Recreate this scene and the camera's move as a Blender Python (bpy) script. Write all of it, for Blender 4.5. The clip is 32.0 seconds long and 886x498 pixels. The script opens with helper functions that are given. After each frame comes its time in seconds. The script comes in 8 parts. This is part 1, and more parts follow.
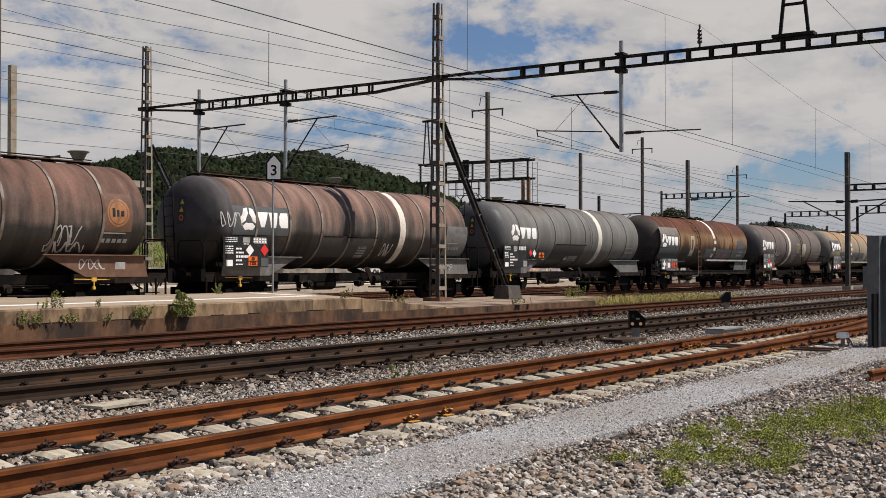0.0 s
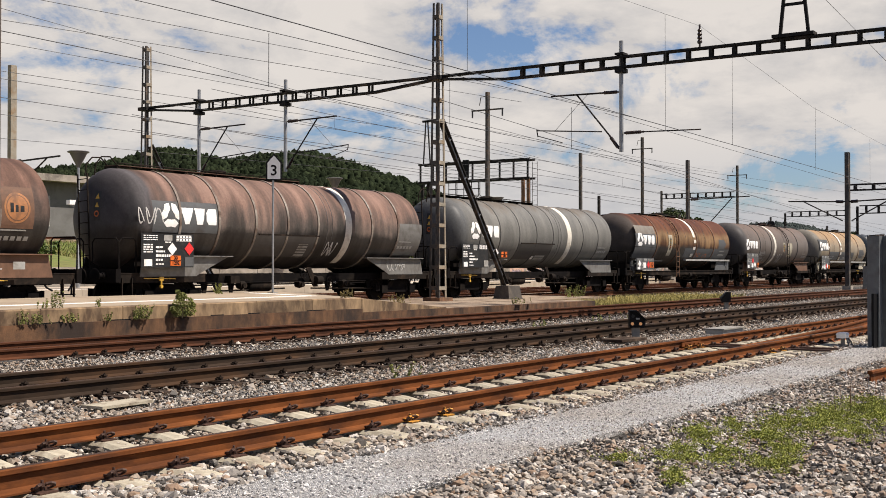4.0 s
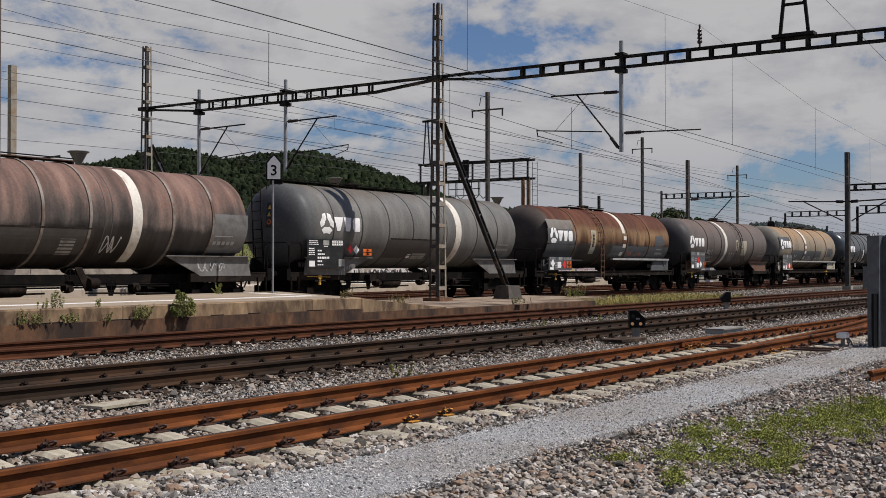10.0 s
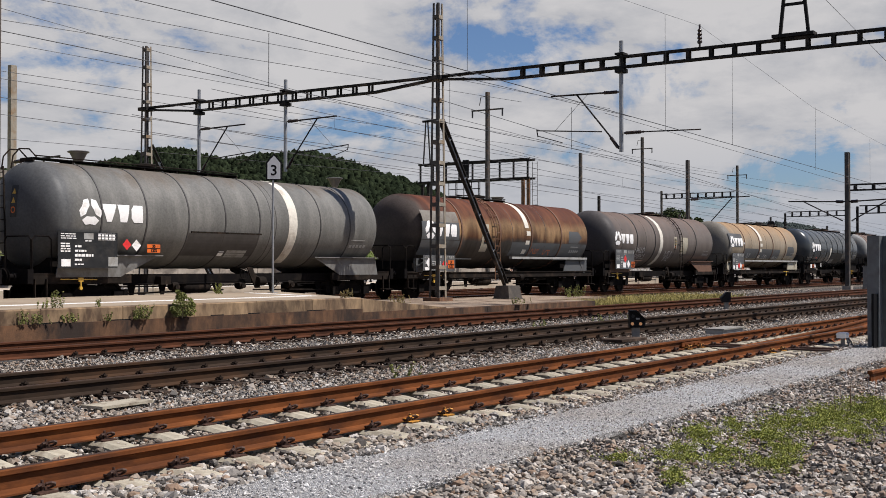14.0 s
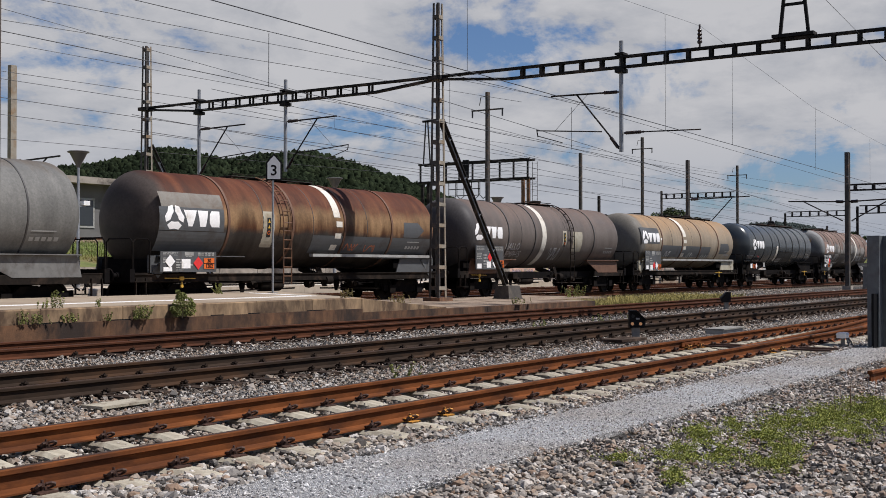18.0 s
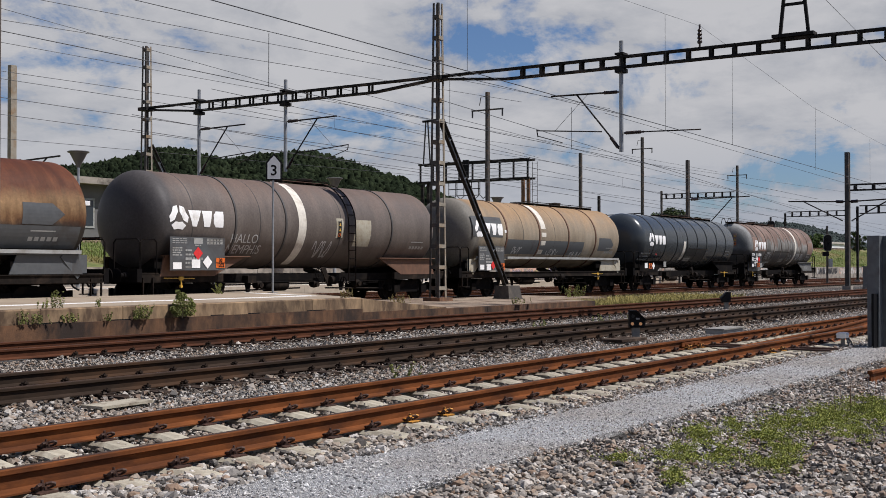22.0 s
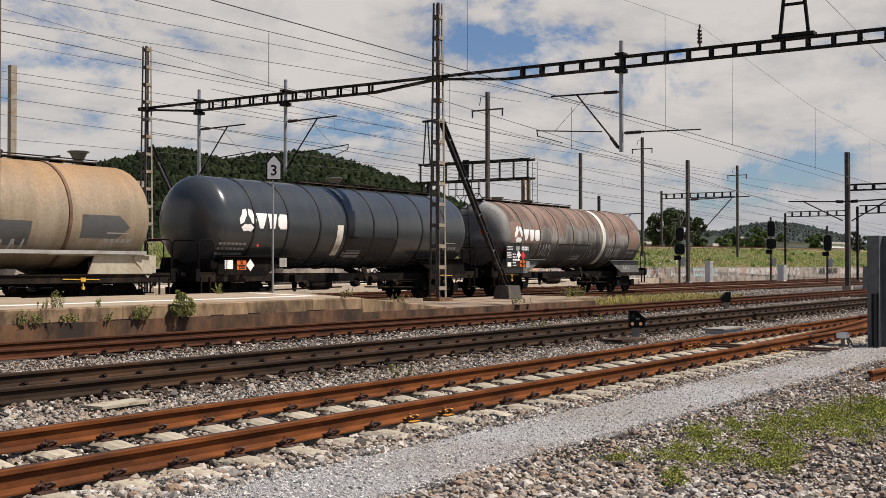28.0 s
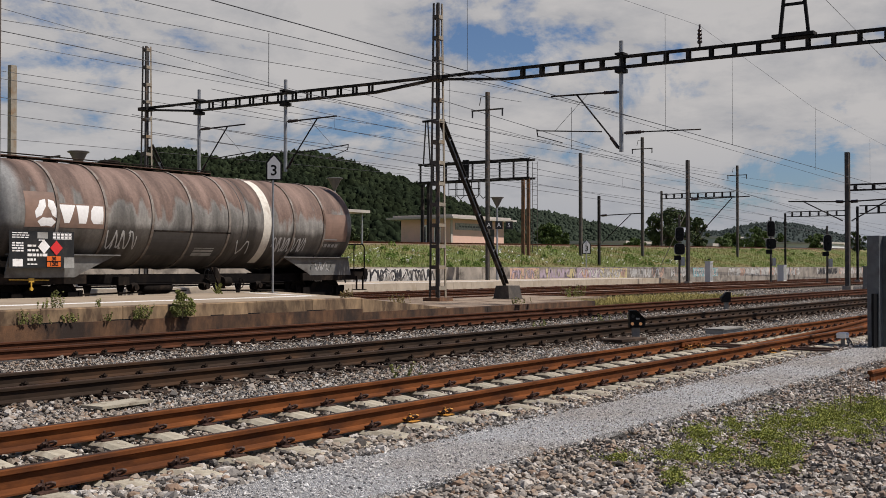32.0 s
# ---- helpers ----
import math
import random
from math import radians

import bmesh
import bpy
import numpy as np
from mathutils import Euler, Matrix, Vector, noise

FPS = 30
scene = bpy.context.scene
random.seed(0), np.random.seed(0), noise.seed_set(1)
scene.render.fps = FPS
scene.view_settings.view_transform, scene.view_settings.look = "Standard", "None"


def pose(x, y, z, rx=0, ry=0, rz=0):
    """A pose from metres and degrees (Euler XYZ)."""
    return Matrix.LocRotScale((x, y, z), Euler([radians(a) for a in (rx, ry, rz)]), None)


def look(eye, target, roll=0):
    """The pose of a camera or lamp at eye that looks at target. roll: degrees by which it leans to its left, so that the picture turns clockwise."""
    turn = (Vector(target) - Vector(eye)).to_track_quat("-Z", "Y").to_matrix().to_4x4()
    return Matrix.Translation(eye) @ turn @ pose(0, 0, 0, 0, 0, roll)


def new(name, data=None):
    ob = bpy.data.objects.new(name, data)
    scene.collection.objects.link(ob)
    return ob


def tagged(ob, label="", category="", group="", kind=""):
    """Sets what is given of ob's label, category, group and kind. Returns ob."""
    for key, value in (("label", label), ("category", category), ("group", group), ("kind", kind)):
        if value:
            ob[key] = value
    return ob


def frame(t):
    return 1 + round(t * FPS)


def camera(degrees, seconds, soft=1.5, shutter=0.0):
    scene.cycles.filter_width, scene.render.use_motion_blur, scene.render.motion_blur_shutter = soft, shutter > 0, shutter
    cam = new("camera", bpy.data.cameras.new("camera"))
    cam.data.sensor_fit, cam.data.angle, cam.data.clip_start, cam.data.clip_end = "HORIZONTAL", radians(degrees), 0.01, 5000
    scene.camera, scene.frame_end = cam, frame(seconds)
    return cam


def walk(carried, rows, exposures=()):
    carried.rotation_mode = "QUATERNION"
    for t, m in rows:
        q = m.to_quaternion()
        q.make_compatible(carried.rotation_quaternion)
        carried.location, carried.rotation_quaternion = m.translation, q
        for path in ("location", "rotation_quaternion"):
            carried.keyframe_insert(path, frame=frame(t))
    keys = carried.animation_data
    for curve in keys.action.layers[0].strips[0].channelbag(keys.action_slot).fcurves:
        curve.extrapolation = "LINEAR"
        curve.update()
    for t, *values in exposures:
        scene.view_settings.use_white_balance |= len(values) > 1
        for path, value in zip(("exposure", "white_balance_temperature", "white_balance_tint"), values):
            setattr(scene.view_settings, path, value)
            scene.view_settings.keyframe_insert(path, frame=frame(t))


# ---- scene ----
# The world: x runs along the tracks, y across them away from the camera, z = 0 on the rail heads.
EYE = Vector((0.0, 0.0, 1.307))
YAW, PITCH = radians(33.51), radians(0.87)
cam = camera(41.34, 32.0, soft=0.8)
AIM = EYE + Vector((math.cos(YAW) * math.cos(PITCH), math.sin(YAW) * math.cos(PITCH), math.sin(PITCH))) * 10
# stops and white balance follow the passing clouds
EXPOSURES = [(t, 0.55 + e, k, 13) for t, e, k in ((0.0, -0.22, 6600), (1.0, -0.06, 6750), (2.0, 0.16, 6850), (3.5, 0.16, 6850), (6.0, -0.08, 6800), (8.0, -0.08, 6700), (9.0, -0.30, 6450), (11.0, -0.48, 6250), (12.0, -0.34, 6250),
             (13.0, -0.14, 6300), (14.0, -0.16, 6300), (17.0, -0.25, 6150), (19.0, -0.32, 6100), (22.0, -0.31, 6100), (23.0, -0.29, 6100), (24.0, -0.10, 6350), (24.5, 0.15, 6700), (25.5, 0.18, 6780), (28.0, -0.08, 6750), (30.5, -0.08, 6720), (31.4, -0.14, 6650), (32.0, -0.40, 6450))]
walk(cam, [(0.0, look(EYE, AIM)), (32.0, look(EYE, AIM))], exposures=EXPOSURES)

T1, T2, T3, T4, T5, T6 = 7.33, 11.72, 16.85, 27.5, 32.2, 36.4
BX = 34.75  # the portal's place along the tracks

# ---- light ----
SUN_EL, SUN_AZ = radians(58), radians(-62)   # azimuth from +x towards +y
sun = new("sun", bpy.data.lights.new("sun", "SUN"))
sun.data.energy, sun.data.angle, sun.data.color = 4.5, radians(0.6), (1.0, 0.94, 0.85)
SUN_DIR = Vector((math.cos(SUN_EL) * math.cos(SUN_AZ), math.cos(SUN_EL) * math.sin(SUN_AZ), math.sin(SUN_EL)))
sun.matrix_world = look(SUN_DIR * 60, (0, 0, 0))


def node(tree, kind, inputs=None, **attrs):
    n = tree.nodes.new(kind)
    for k, v in attrs.items():
        setattr(n, k, v)
    for k, v in (inputs or {}).items():
        if isinstance(v, bpy.types.NodeSocket):
            tree.links.new(v, n.inputs[k])
        else:
            n.inputs[k].default_value = v
    return n


def ramp(tree, fac, stops, ease="LINEAR"):
    n = tree.nodes.new("ShaderNodeValToRGB")
    n.color_ramp.interpolation = ease
    while len(n.color_ramp.elements) < len(stops):
        n.color_ramp.elements.new(0.5)
    for e, (p, c) in zip(n.color_ramp.elements, stops):
        e.position = p
        e.color = (c, c, c, 1) if isinstance(c, (int, float)) else (*c, 1)
    tree.links.new(fac, n.inputs[0])
    return n.outputs[0]


def mixc(tree, fac, a, b, mode="MIX"):
    n = tree.nodes.new("ShaderNodeMix")
    n.data_type, n.blend_type = "RGBA", mode
    for i, v in ((0, fac), (6, a), (7, b)):
        if isinstance(v, bpy.types.NodeSocket):
            tree.links.new(v, n.inputs[i])
        elif i == 0:
            n.inputs[0].default_value = v
        else:
            n.inputs[i].default_value = (*v, 1)
    return n.outputs[2]


def mathn(tree, op, a, b=0.0, c=0.0):
    n = tree.nodes.new("ShaderNodeMath")
    n.operation = op
    for i, v in enumerate((a, b, c)):
        if isinstance(v, bpy.types.NodeSocket):
            tree.links.new(v, n.inputs[i])
        else:
            n.inputs[i].default_value = v
    return n.outputs[0]


def make_world():
    w = bpy.data.worlds.new("sky")
    scene.world = w
    w.use_nodes = True
    t = w.node_tree
    t.nodes.clear()
    sky = node(t, "ShaderNodeTexSky", sky_type="NISHITA", sun_disc=False, sun_elevation=SUN_EL,
               sun_rotation=math.pi / 2 - SUN_AZ, air_density=1.0, dust_density=0.6, ozone_density=1.5)
    co = node(t, "ShaderNodeTexCoord").outputs["Generated"]
    sep = node(t, "ShaderNodeSeparateXYZ", {0: co})
    # project the view onto a flat cloud layer
    zz = mathn(t, "ADD", mathn(t, "MAXIMUM", sep.outputs[2], 0.0), 0.16)
    u = mathn(t, "DIVIDE", sep.outputs[0], zz)
    v = mathn(t, "DIVIDE", sep.outputs[1], zz)
    p = node(t, "ShaderNodeCombineXYZ", {0: u, 1: v, 2: 0.0}).outputs[0]
    n1 = node(t, "ShaderNodeTexNoise", {"Vector": p, "Scale": 0.62, "Detail": 9.0, "Roughness": 0.58, "Distortion": 0.35}).outputs[0]
    n2 = node(t, "ShaderNodeTexNoise", {"Vector": p, "Scale": 2.3, "Detail": 6.0, "Roughness": 0.6}).outputs[0]
    tall = node(t, "ShaderNodeMapping", {0: co, 3: (1.0, 1.0, 1.7)}).outputs[0]
    n3 = node(t, "ShaderNodeTexNoise", {"Vector": tall, "Scale": 9.0, "Detail": 11.0, "Roughness": 0.63, "Distortion": 0.3}).outputs[0]
    cover = mathn(t, "ADD", mathn(t, "MULTIPLY", n1, 0.36), mathn(t, "ADD", mathn(t, "MULTIPLY", n2, 0.16), mathn(t, "MULTIPLY", n3, 0.48)))
    high = ramp(t, sep.outputs[2], [(0.20, 0.0), (0.50, 1.0)])          # fewer clouds overhead
    cover = mathn(t, "SUBTRACT", cover, mathn(t, "MULTIPLY", high, 0.24))
    low_sky = ramp(t, sep.outputs[2], [(0.0, 1.0), (0.10, 1.0), (0.17, 0.0)])
    cover = mathn(t, "SUBTRACT", cover, mathn(t, "MULTIPLY", low_sky, 0.022))
    # broad blue openings drifting among the clouds: bearing and height of each, size
    for bx, by, bz, size, deep in ((0.858, 0.480, 0.183, 0.042, 0.075), (0.906, 0.394, 0.156, 0.030, 0.060), (0.918, 0.354, 0.180, 0.022, 0.050), (0.952, 0.250, 0.176, 0.030, 0.070), (0.889, 0.443, 0.120, 0.040, 0.035),
                                   (0.926, 0.368, 0.081, 0.050, 0.034), (0.784, 0.607, 0.130, 0.050, 0.060), (0.765, 0.634, 0.115, 0.040, 0.050), (0.875, 0.478, 0.073, 0.045, 0.040), (0.954, 0.291, 0.075, 0.045, 0.026),
                                   (0.965, 0.229, 0.127, 0.022, 0.060), (0.927, 0.312, 0.207, 0.025, 0.070), (0.683, 0.723, 0.104, 0.050, 0.050)):
        d = node(t, "ShaderNodeVectorMath", {0: co, 1: (bx, by, bz)}, operation="SUBTRACT").outputs[0]
        d = node(t, "ShaderNodeVectorMath", {0: d, 1: (1.0, 1.0, 1.9)}, operation="MULTIPLY").outputs[0]
        d = node(t, "ShaderNodeVectorMath", {0: d}, operation="LENGTH").outputs["Value"]
        cover = mathn(t, "SUBTRACT", cover, mathn(t, "MULTIPLY", ramp(t, mathn(t, "DIVIDE", d, size * 2), [(0.0, 1.0), (0.5, 0.6), (1.0, 0.0)]), deep))
    mask = ramp(t, cover, [(0.372, 0.0), (0.398, 0.6), (0.430, 1.0)])
    puff = mathn(t, "ADD", mathn(t, "MULTIPLY", n2, 0.5), mathn(t, "MULTIPLY", n3, 0.5))
    shade = ramp(t, puff, [(0.38, (0.66, 0.68, 0.72)), (0.46, (0.86, 0.86, 0.86)), (0.55, (1.03, 1.01, 0.98))])
    low = ramp(t, sep.outputs[2], [(0.02, 1.0), (0.12, 0.0)])
    shade = mixc(t, mathn(t, "MULTIPLY", low, 0.6), shade, (0.56, 0.63, 0.74))      # haze towards the horizon
    bright = node(t, "ShaderNodeVectorMath", {0: shade, 1: (6.7, 6.7, 6.7)}, operation="MULTIPLY").outputs[0]
    sky2 = node(t, "ShaderNodeVectorMath", {0: sky.outputs[0], 1: (0.66, 0.78, 0.96)}, operation="MULTIPLY").outputs[0]
    col = mixc(t, mask, sky2, bright)
    bg = node(t, "ShaderNodeBackground", {"Color": col, "Strength": 0.066})
    out = node(t, "ShaderNodeOutputWorld", {"Surface": bg.outputs[0]})


make_world()

# ---- materials ----
def mat(name, base, rough=0.7, metal=0.0, grain=0.0, scale=8.0, stain=None, stain_amount=0.5, stain_scale=1.2, bump=0.0,
        bump_scale=60.0, rand=0.0, island=False, spec=0.4, stretch=(1, 1, 1), emit=None):
    m = bpy.data.materials.new(name)
    m.use_nodes = True
    t = m.node_tree
    b = t.nodes["Principled BSDF"]
    co = node(t, "ShaderNodeTexCoord").outputs["Object"]
    if stretch != (1, 1, 1):
        co = node(t, "ShaderNodeMapping", {0: co, 3: stretch}).outputs[0]
    col = None
    n = node(t, "ShaderNodeTexNoise", {"Vector": co, "Scale": scale, "Detail": 6.0, "Roughness": 0.62}).outputs[0]
    lo, hi = [c * (1 - grain) for c in base], [min(1, c * (1 + grain)) for c in base]
    col = ramp(t, n, [(0.3, lo), (0.7, hi)])
    if stain:
        s = node(t, "ShaderNodeTexNoise", {"Vector": co, "Scale": stain_scale, "Detail": 7.0, "Roughness": 0.65, "Distortion": 0.4}).outputs[0]
        k = ramp(t, s, [(0.62 - 0.3 * stain_amount, 0.0), (0.78 - 0.25 * stain_amount, 1.0)])
        col = mixc(t, k, col, stain)
    if rand:
        r = node(t, "ShaderNodeNewGeometry").outputs["Random Per Island"] if island else node(t, "ShaderNodeObjectInfo").outputs["Random"]
        f = mathn(t, "ADD", mathn(t, "MULTIPLY", r, 2 * rand), 1 - rand)
        col = mixc(t, 1.0, col, node(t, "ShaderNodeCombineXYZ", {0: f, 1: f, 2: f}).outputs[0], "MULTIPLY")
    t.links.new(col, b.inputs["Base Color"])
    rr = ramp(t, n, [(0.3, max(0.02, rough - 0.1)), (0.7, min(1.0, rough + 0.1))])
    t.links.new(rr, b.inputs["Roughness"])
    b.inputs["Metallic"].default_value = metal
    b.inputs["Specular IOR Level"].default_value = spec
    if bump:
        bn = node(t, "ShaderNodeTexNoise", {"Vector": co, "Scale": bump_scale, "Detail": 4.0}).outputs[0]
        bp = node(t, "ShaderNodeBump", {"Height": bn, "Strength": bump, "Distance": 0.02}).outputs[0]
        t.links.new(bp, b.inputs["Normal"])
    if emit:
        b.inputs["Emission Color"].default_value = (*emit[:3], 1)
        b.inputs["Emission Strength"].default_value = emit[3]
    return m


def stone_mat(name, stops, wet=0.0):
    m = bpy.data.materials.new(name)
    m.use_nodes = True
    t = m.node_tree
    b = t.nodes["Principled BSDF"]
    r = node(t, "ShaderNodeNewGeometry").outputs["Random Per Island"]
    col = ramp(t, r, stops)
    co = node(t, "ShaderNodeTexCoord").outputs["Object"]
    n = node(t, "ShaderNodeTexNoise", {"Vector": co, "Scale": 45.0, "Detail": 5.0}).outputs[0]
    col = mixc(t, 1.0, col, ramp(t, n, [(0.3, 0.72), (0.7, 1.12)]), "MULTIPLY")
    n2 = node(t, "ShaderNodeTexNoise", {"Vector": co, "Scale": 0.9, "Detail": 3.0}).outputs[0]
    col = mixc(t, 1.0, col, ramp(t, n2, [(0.35, (0.86, 0.80, 0.74)), (0.65, (1.0, 1.0, 1.0))]), "MULTIPLY")
    t.links.new(col, b.inputs["Base Color"])
    b.inputs["Roughness"].default_value = 0.82
    bp = node(t, "ShaderNodeBump", {"Height": n, "Strength": 0.35, "Distance": 0.01}).outputs[0]
    t.links.new(bp, b.inputs["Normal"])
    return m


def bed_mat(name, dark, light, scale, tint=(1, 1, 1), soft=False):
    """Broken stone seen as a sheet: cells of many greys."""
    m = bpy.data.materials.new(name)
    m.use_nodes = True
    t = m.node_tree
    b = t.nodes["Principled BSDF"]
    co = node(t, "ShaderNodeTexCoord").outputs["Object"]
    v = node(t, "ShaderNodeTexVoronoi", {"Vector": co, "Scale": scale}, feature="F1")
    hue = node(t, "ShaderNodeSeparateColor", {0: v.outputs["Color"]}).outputs[0]
    col = ramp(t, hue, [(0.0, dark), (0.45, [0.5 * (a + c) for a, c in zip(dark, light)]), (0.85, light), (1.0, [min(1, c * 1.35) for c in light])])
    edge = node(t, "ShaderNodeTexVoronoi", {"Vector": co, "Scale": scale}, feature="DISTANCE_TO_EDGE").outputs[0]
    col = mixc(t, ramp(t, edge, [(0.0, 1.0), (0.05 if soft else 0.10, 0.0)]), col, [c * (0.8 if soft else 0.45) for c in dark])
    n2 = node(t, "ShaderNodeTexNoise", {"Vector": co, "Scale": 0.5, "Detail": 5.0}).outputs[0]
    col = mixc(t, 1.0, col, ramp(t, n2, [(0.3, (0.78, 0.70, 0.62)), (0.62, tint)]), "MULTIPLY")
    t.links.new(col, b.inputs["Base Color"])
    b.inputs["Roughness"].default_value = 0.9
    bp = node(t, "ShaderNodeBump", {"Height": edge, "Strength": 1.0, "Distance": 0.05}).outputs[0]
    t.links.new(bp, b.inputs["Normal"])
    return m


def tank_mat(name, base, rust, pale, top=0.3, streak=0.5, band=0.0, rough=0.45, low=None, runs=0.3, spec=0.22, end=None):
    """Tank paint: rust from the crown down, run marks round the shell, pale bleached places; low: darker towards the
    bottom.
    """
    m = bpy.data.materials.new(name)
    m.use_nodes = True
    t = m.node_tree
    b = t.nodes["Principled BSDF"]
    co = node(t, "ShaderNodeTexCoord").outputs["Object"]
    sep = node(t, "ShaderNodeSeparateXYZ", {0: co})
    run = node(t, "ShaderNodeTexNoise", {"Vector": node(t, "ShaderNodeMapping", {0: co, 3: (1.25, 0.22, 0.34)}).outputs[0],
                                         "Scale": 1.4, "Detail": 6.0, "Roughness": 0.58}).outputs[0]
    big = node(t, "ShaderNodeTexNoise", {"Vector": co, "Scale": 0.75, "Detail": 6.0, "Roughness": 0.62, "Distortion": 0.6}).outputs[0]
    fine = node(t, "ShaderNodeTexNoise", {"Vector": co, "Scale": 14.0, "Detail": 6.0, "Roughness": 0.7}).outputs[0]
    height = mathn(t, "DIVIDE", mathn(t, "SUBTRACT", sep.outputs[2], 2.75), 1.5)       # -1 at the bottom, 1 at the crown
    k1 = mathn(t, "ADD", mathn(t, "MULTIPLY", height, 0.55), mathn(t, "MULTIPLY", run, 1.5 * streak))
    k1 = mathn(t, "ADD", k1, mathn(t, "MULTIPLY", big, 0.55))
    rmask = mathn(t, "MULTIPLY", ramp(t, k1, [(0.98 - 0.62 * top - 0.34, 0.0), (0.98 - 0.62 * top + 0.36, 1.0)]), 0.92)
    pm = ramp(t, mathn(t, "ADD", mathn(t, "MULTIPLY", run, 0.7), mathn(t, "MULTIPLY", big, 0.5)), [(0.56, 0.0), (0.74, 1.0)])
    col = mixc(t, mathn(t, "MULTIPLY", pm, 0.75), base, pale)
    col = mixc(t, rmask, col, rust)
    if band:
        bm_ = ramp(t, mathn(t, "ADD", height, mathn(t, "MULTIPLY", run, 0.8)), [(0.15, 0.0), (0.45, 1.0), (0.62, 1.0), (0.85, 0.0)])
        col = mixc(t, mathn(t, "MULTIPLY", bm_, band), col, pale)
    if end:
        # the dome facing away from the sun: paint, soot and shade in one colour
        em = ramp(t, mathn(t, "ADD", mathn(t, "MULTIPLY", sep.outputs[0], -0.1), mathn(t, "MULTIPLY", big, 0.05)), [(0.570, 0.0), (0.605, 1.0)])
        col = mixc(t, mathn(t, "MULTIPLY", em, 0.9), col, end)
    # below mid height the shell is mixed towards this darker colour
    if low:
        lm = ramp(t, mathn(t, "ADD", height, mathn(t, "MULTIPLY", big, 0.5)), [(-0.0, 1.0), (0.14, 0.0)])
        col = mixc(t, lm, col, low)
    col = mixc(t, 1.0, col, ramp(t, fine, [(0.3, 0.74 if spec < 0.45 else 0.93), (0.7, 1.14 if spec < 0.45 else 1.03)]), "MULTIPLY")
    col = mixc(t, 1.0, col, ramp(t, run, [(0.36, 1 - runs), (0.60, 1 + 0.35 * runs)]), "MULTIPLY")
    round_ = node(t, "ShaderNodeTexNoise", {"Vector": node(t, "ShaderNodeMapping", {0: co, 3: (1.0, 0.03, 0.06)}).outputs[0], "Scale": 1.5, "Detail": 6.0, "Roughness": 0.7}).outputs[0]
    col = mixc(t, 1.0, col, ramp(t, round_, [(0.34, 1 - 0.5 * runs), (0.60, 1 + 0.4 * runs)]), "MULTIPLY")
    t.links.new(col, b.inputs["Base Color"])
    rr = mathn(t, "ADD", mathn(t, "MULTIPLY", rmask, 0.35), mathn(t, "ADD", mathn(t, "MULTIPLY", fine, 0.2), rough - 0.1))
    t.links.new(rr, b.inputs["Roughness"])
    b.inputs["Specular IOR Level"].default_value = spec
    bp = node(t, "ShaderNodeBump", {"Height": fine, "Strength": 0.06 if spec < 0.45 else 0.004, "Distance": 0.02}).outputs[0]
    t.links.new(bp, b.inputs["Normal"])
    return m


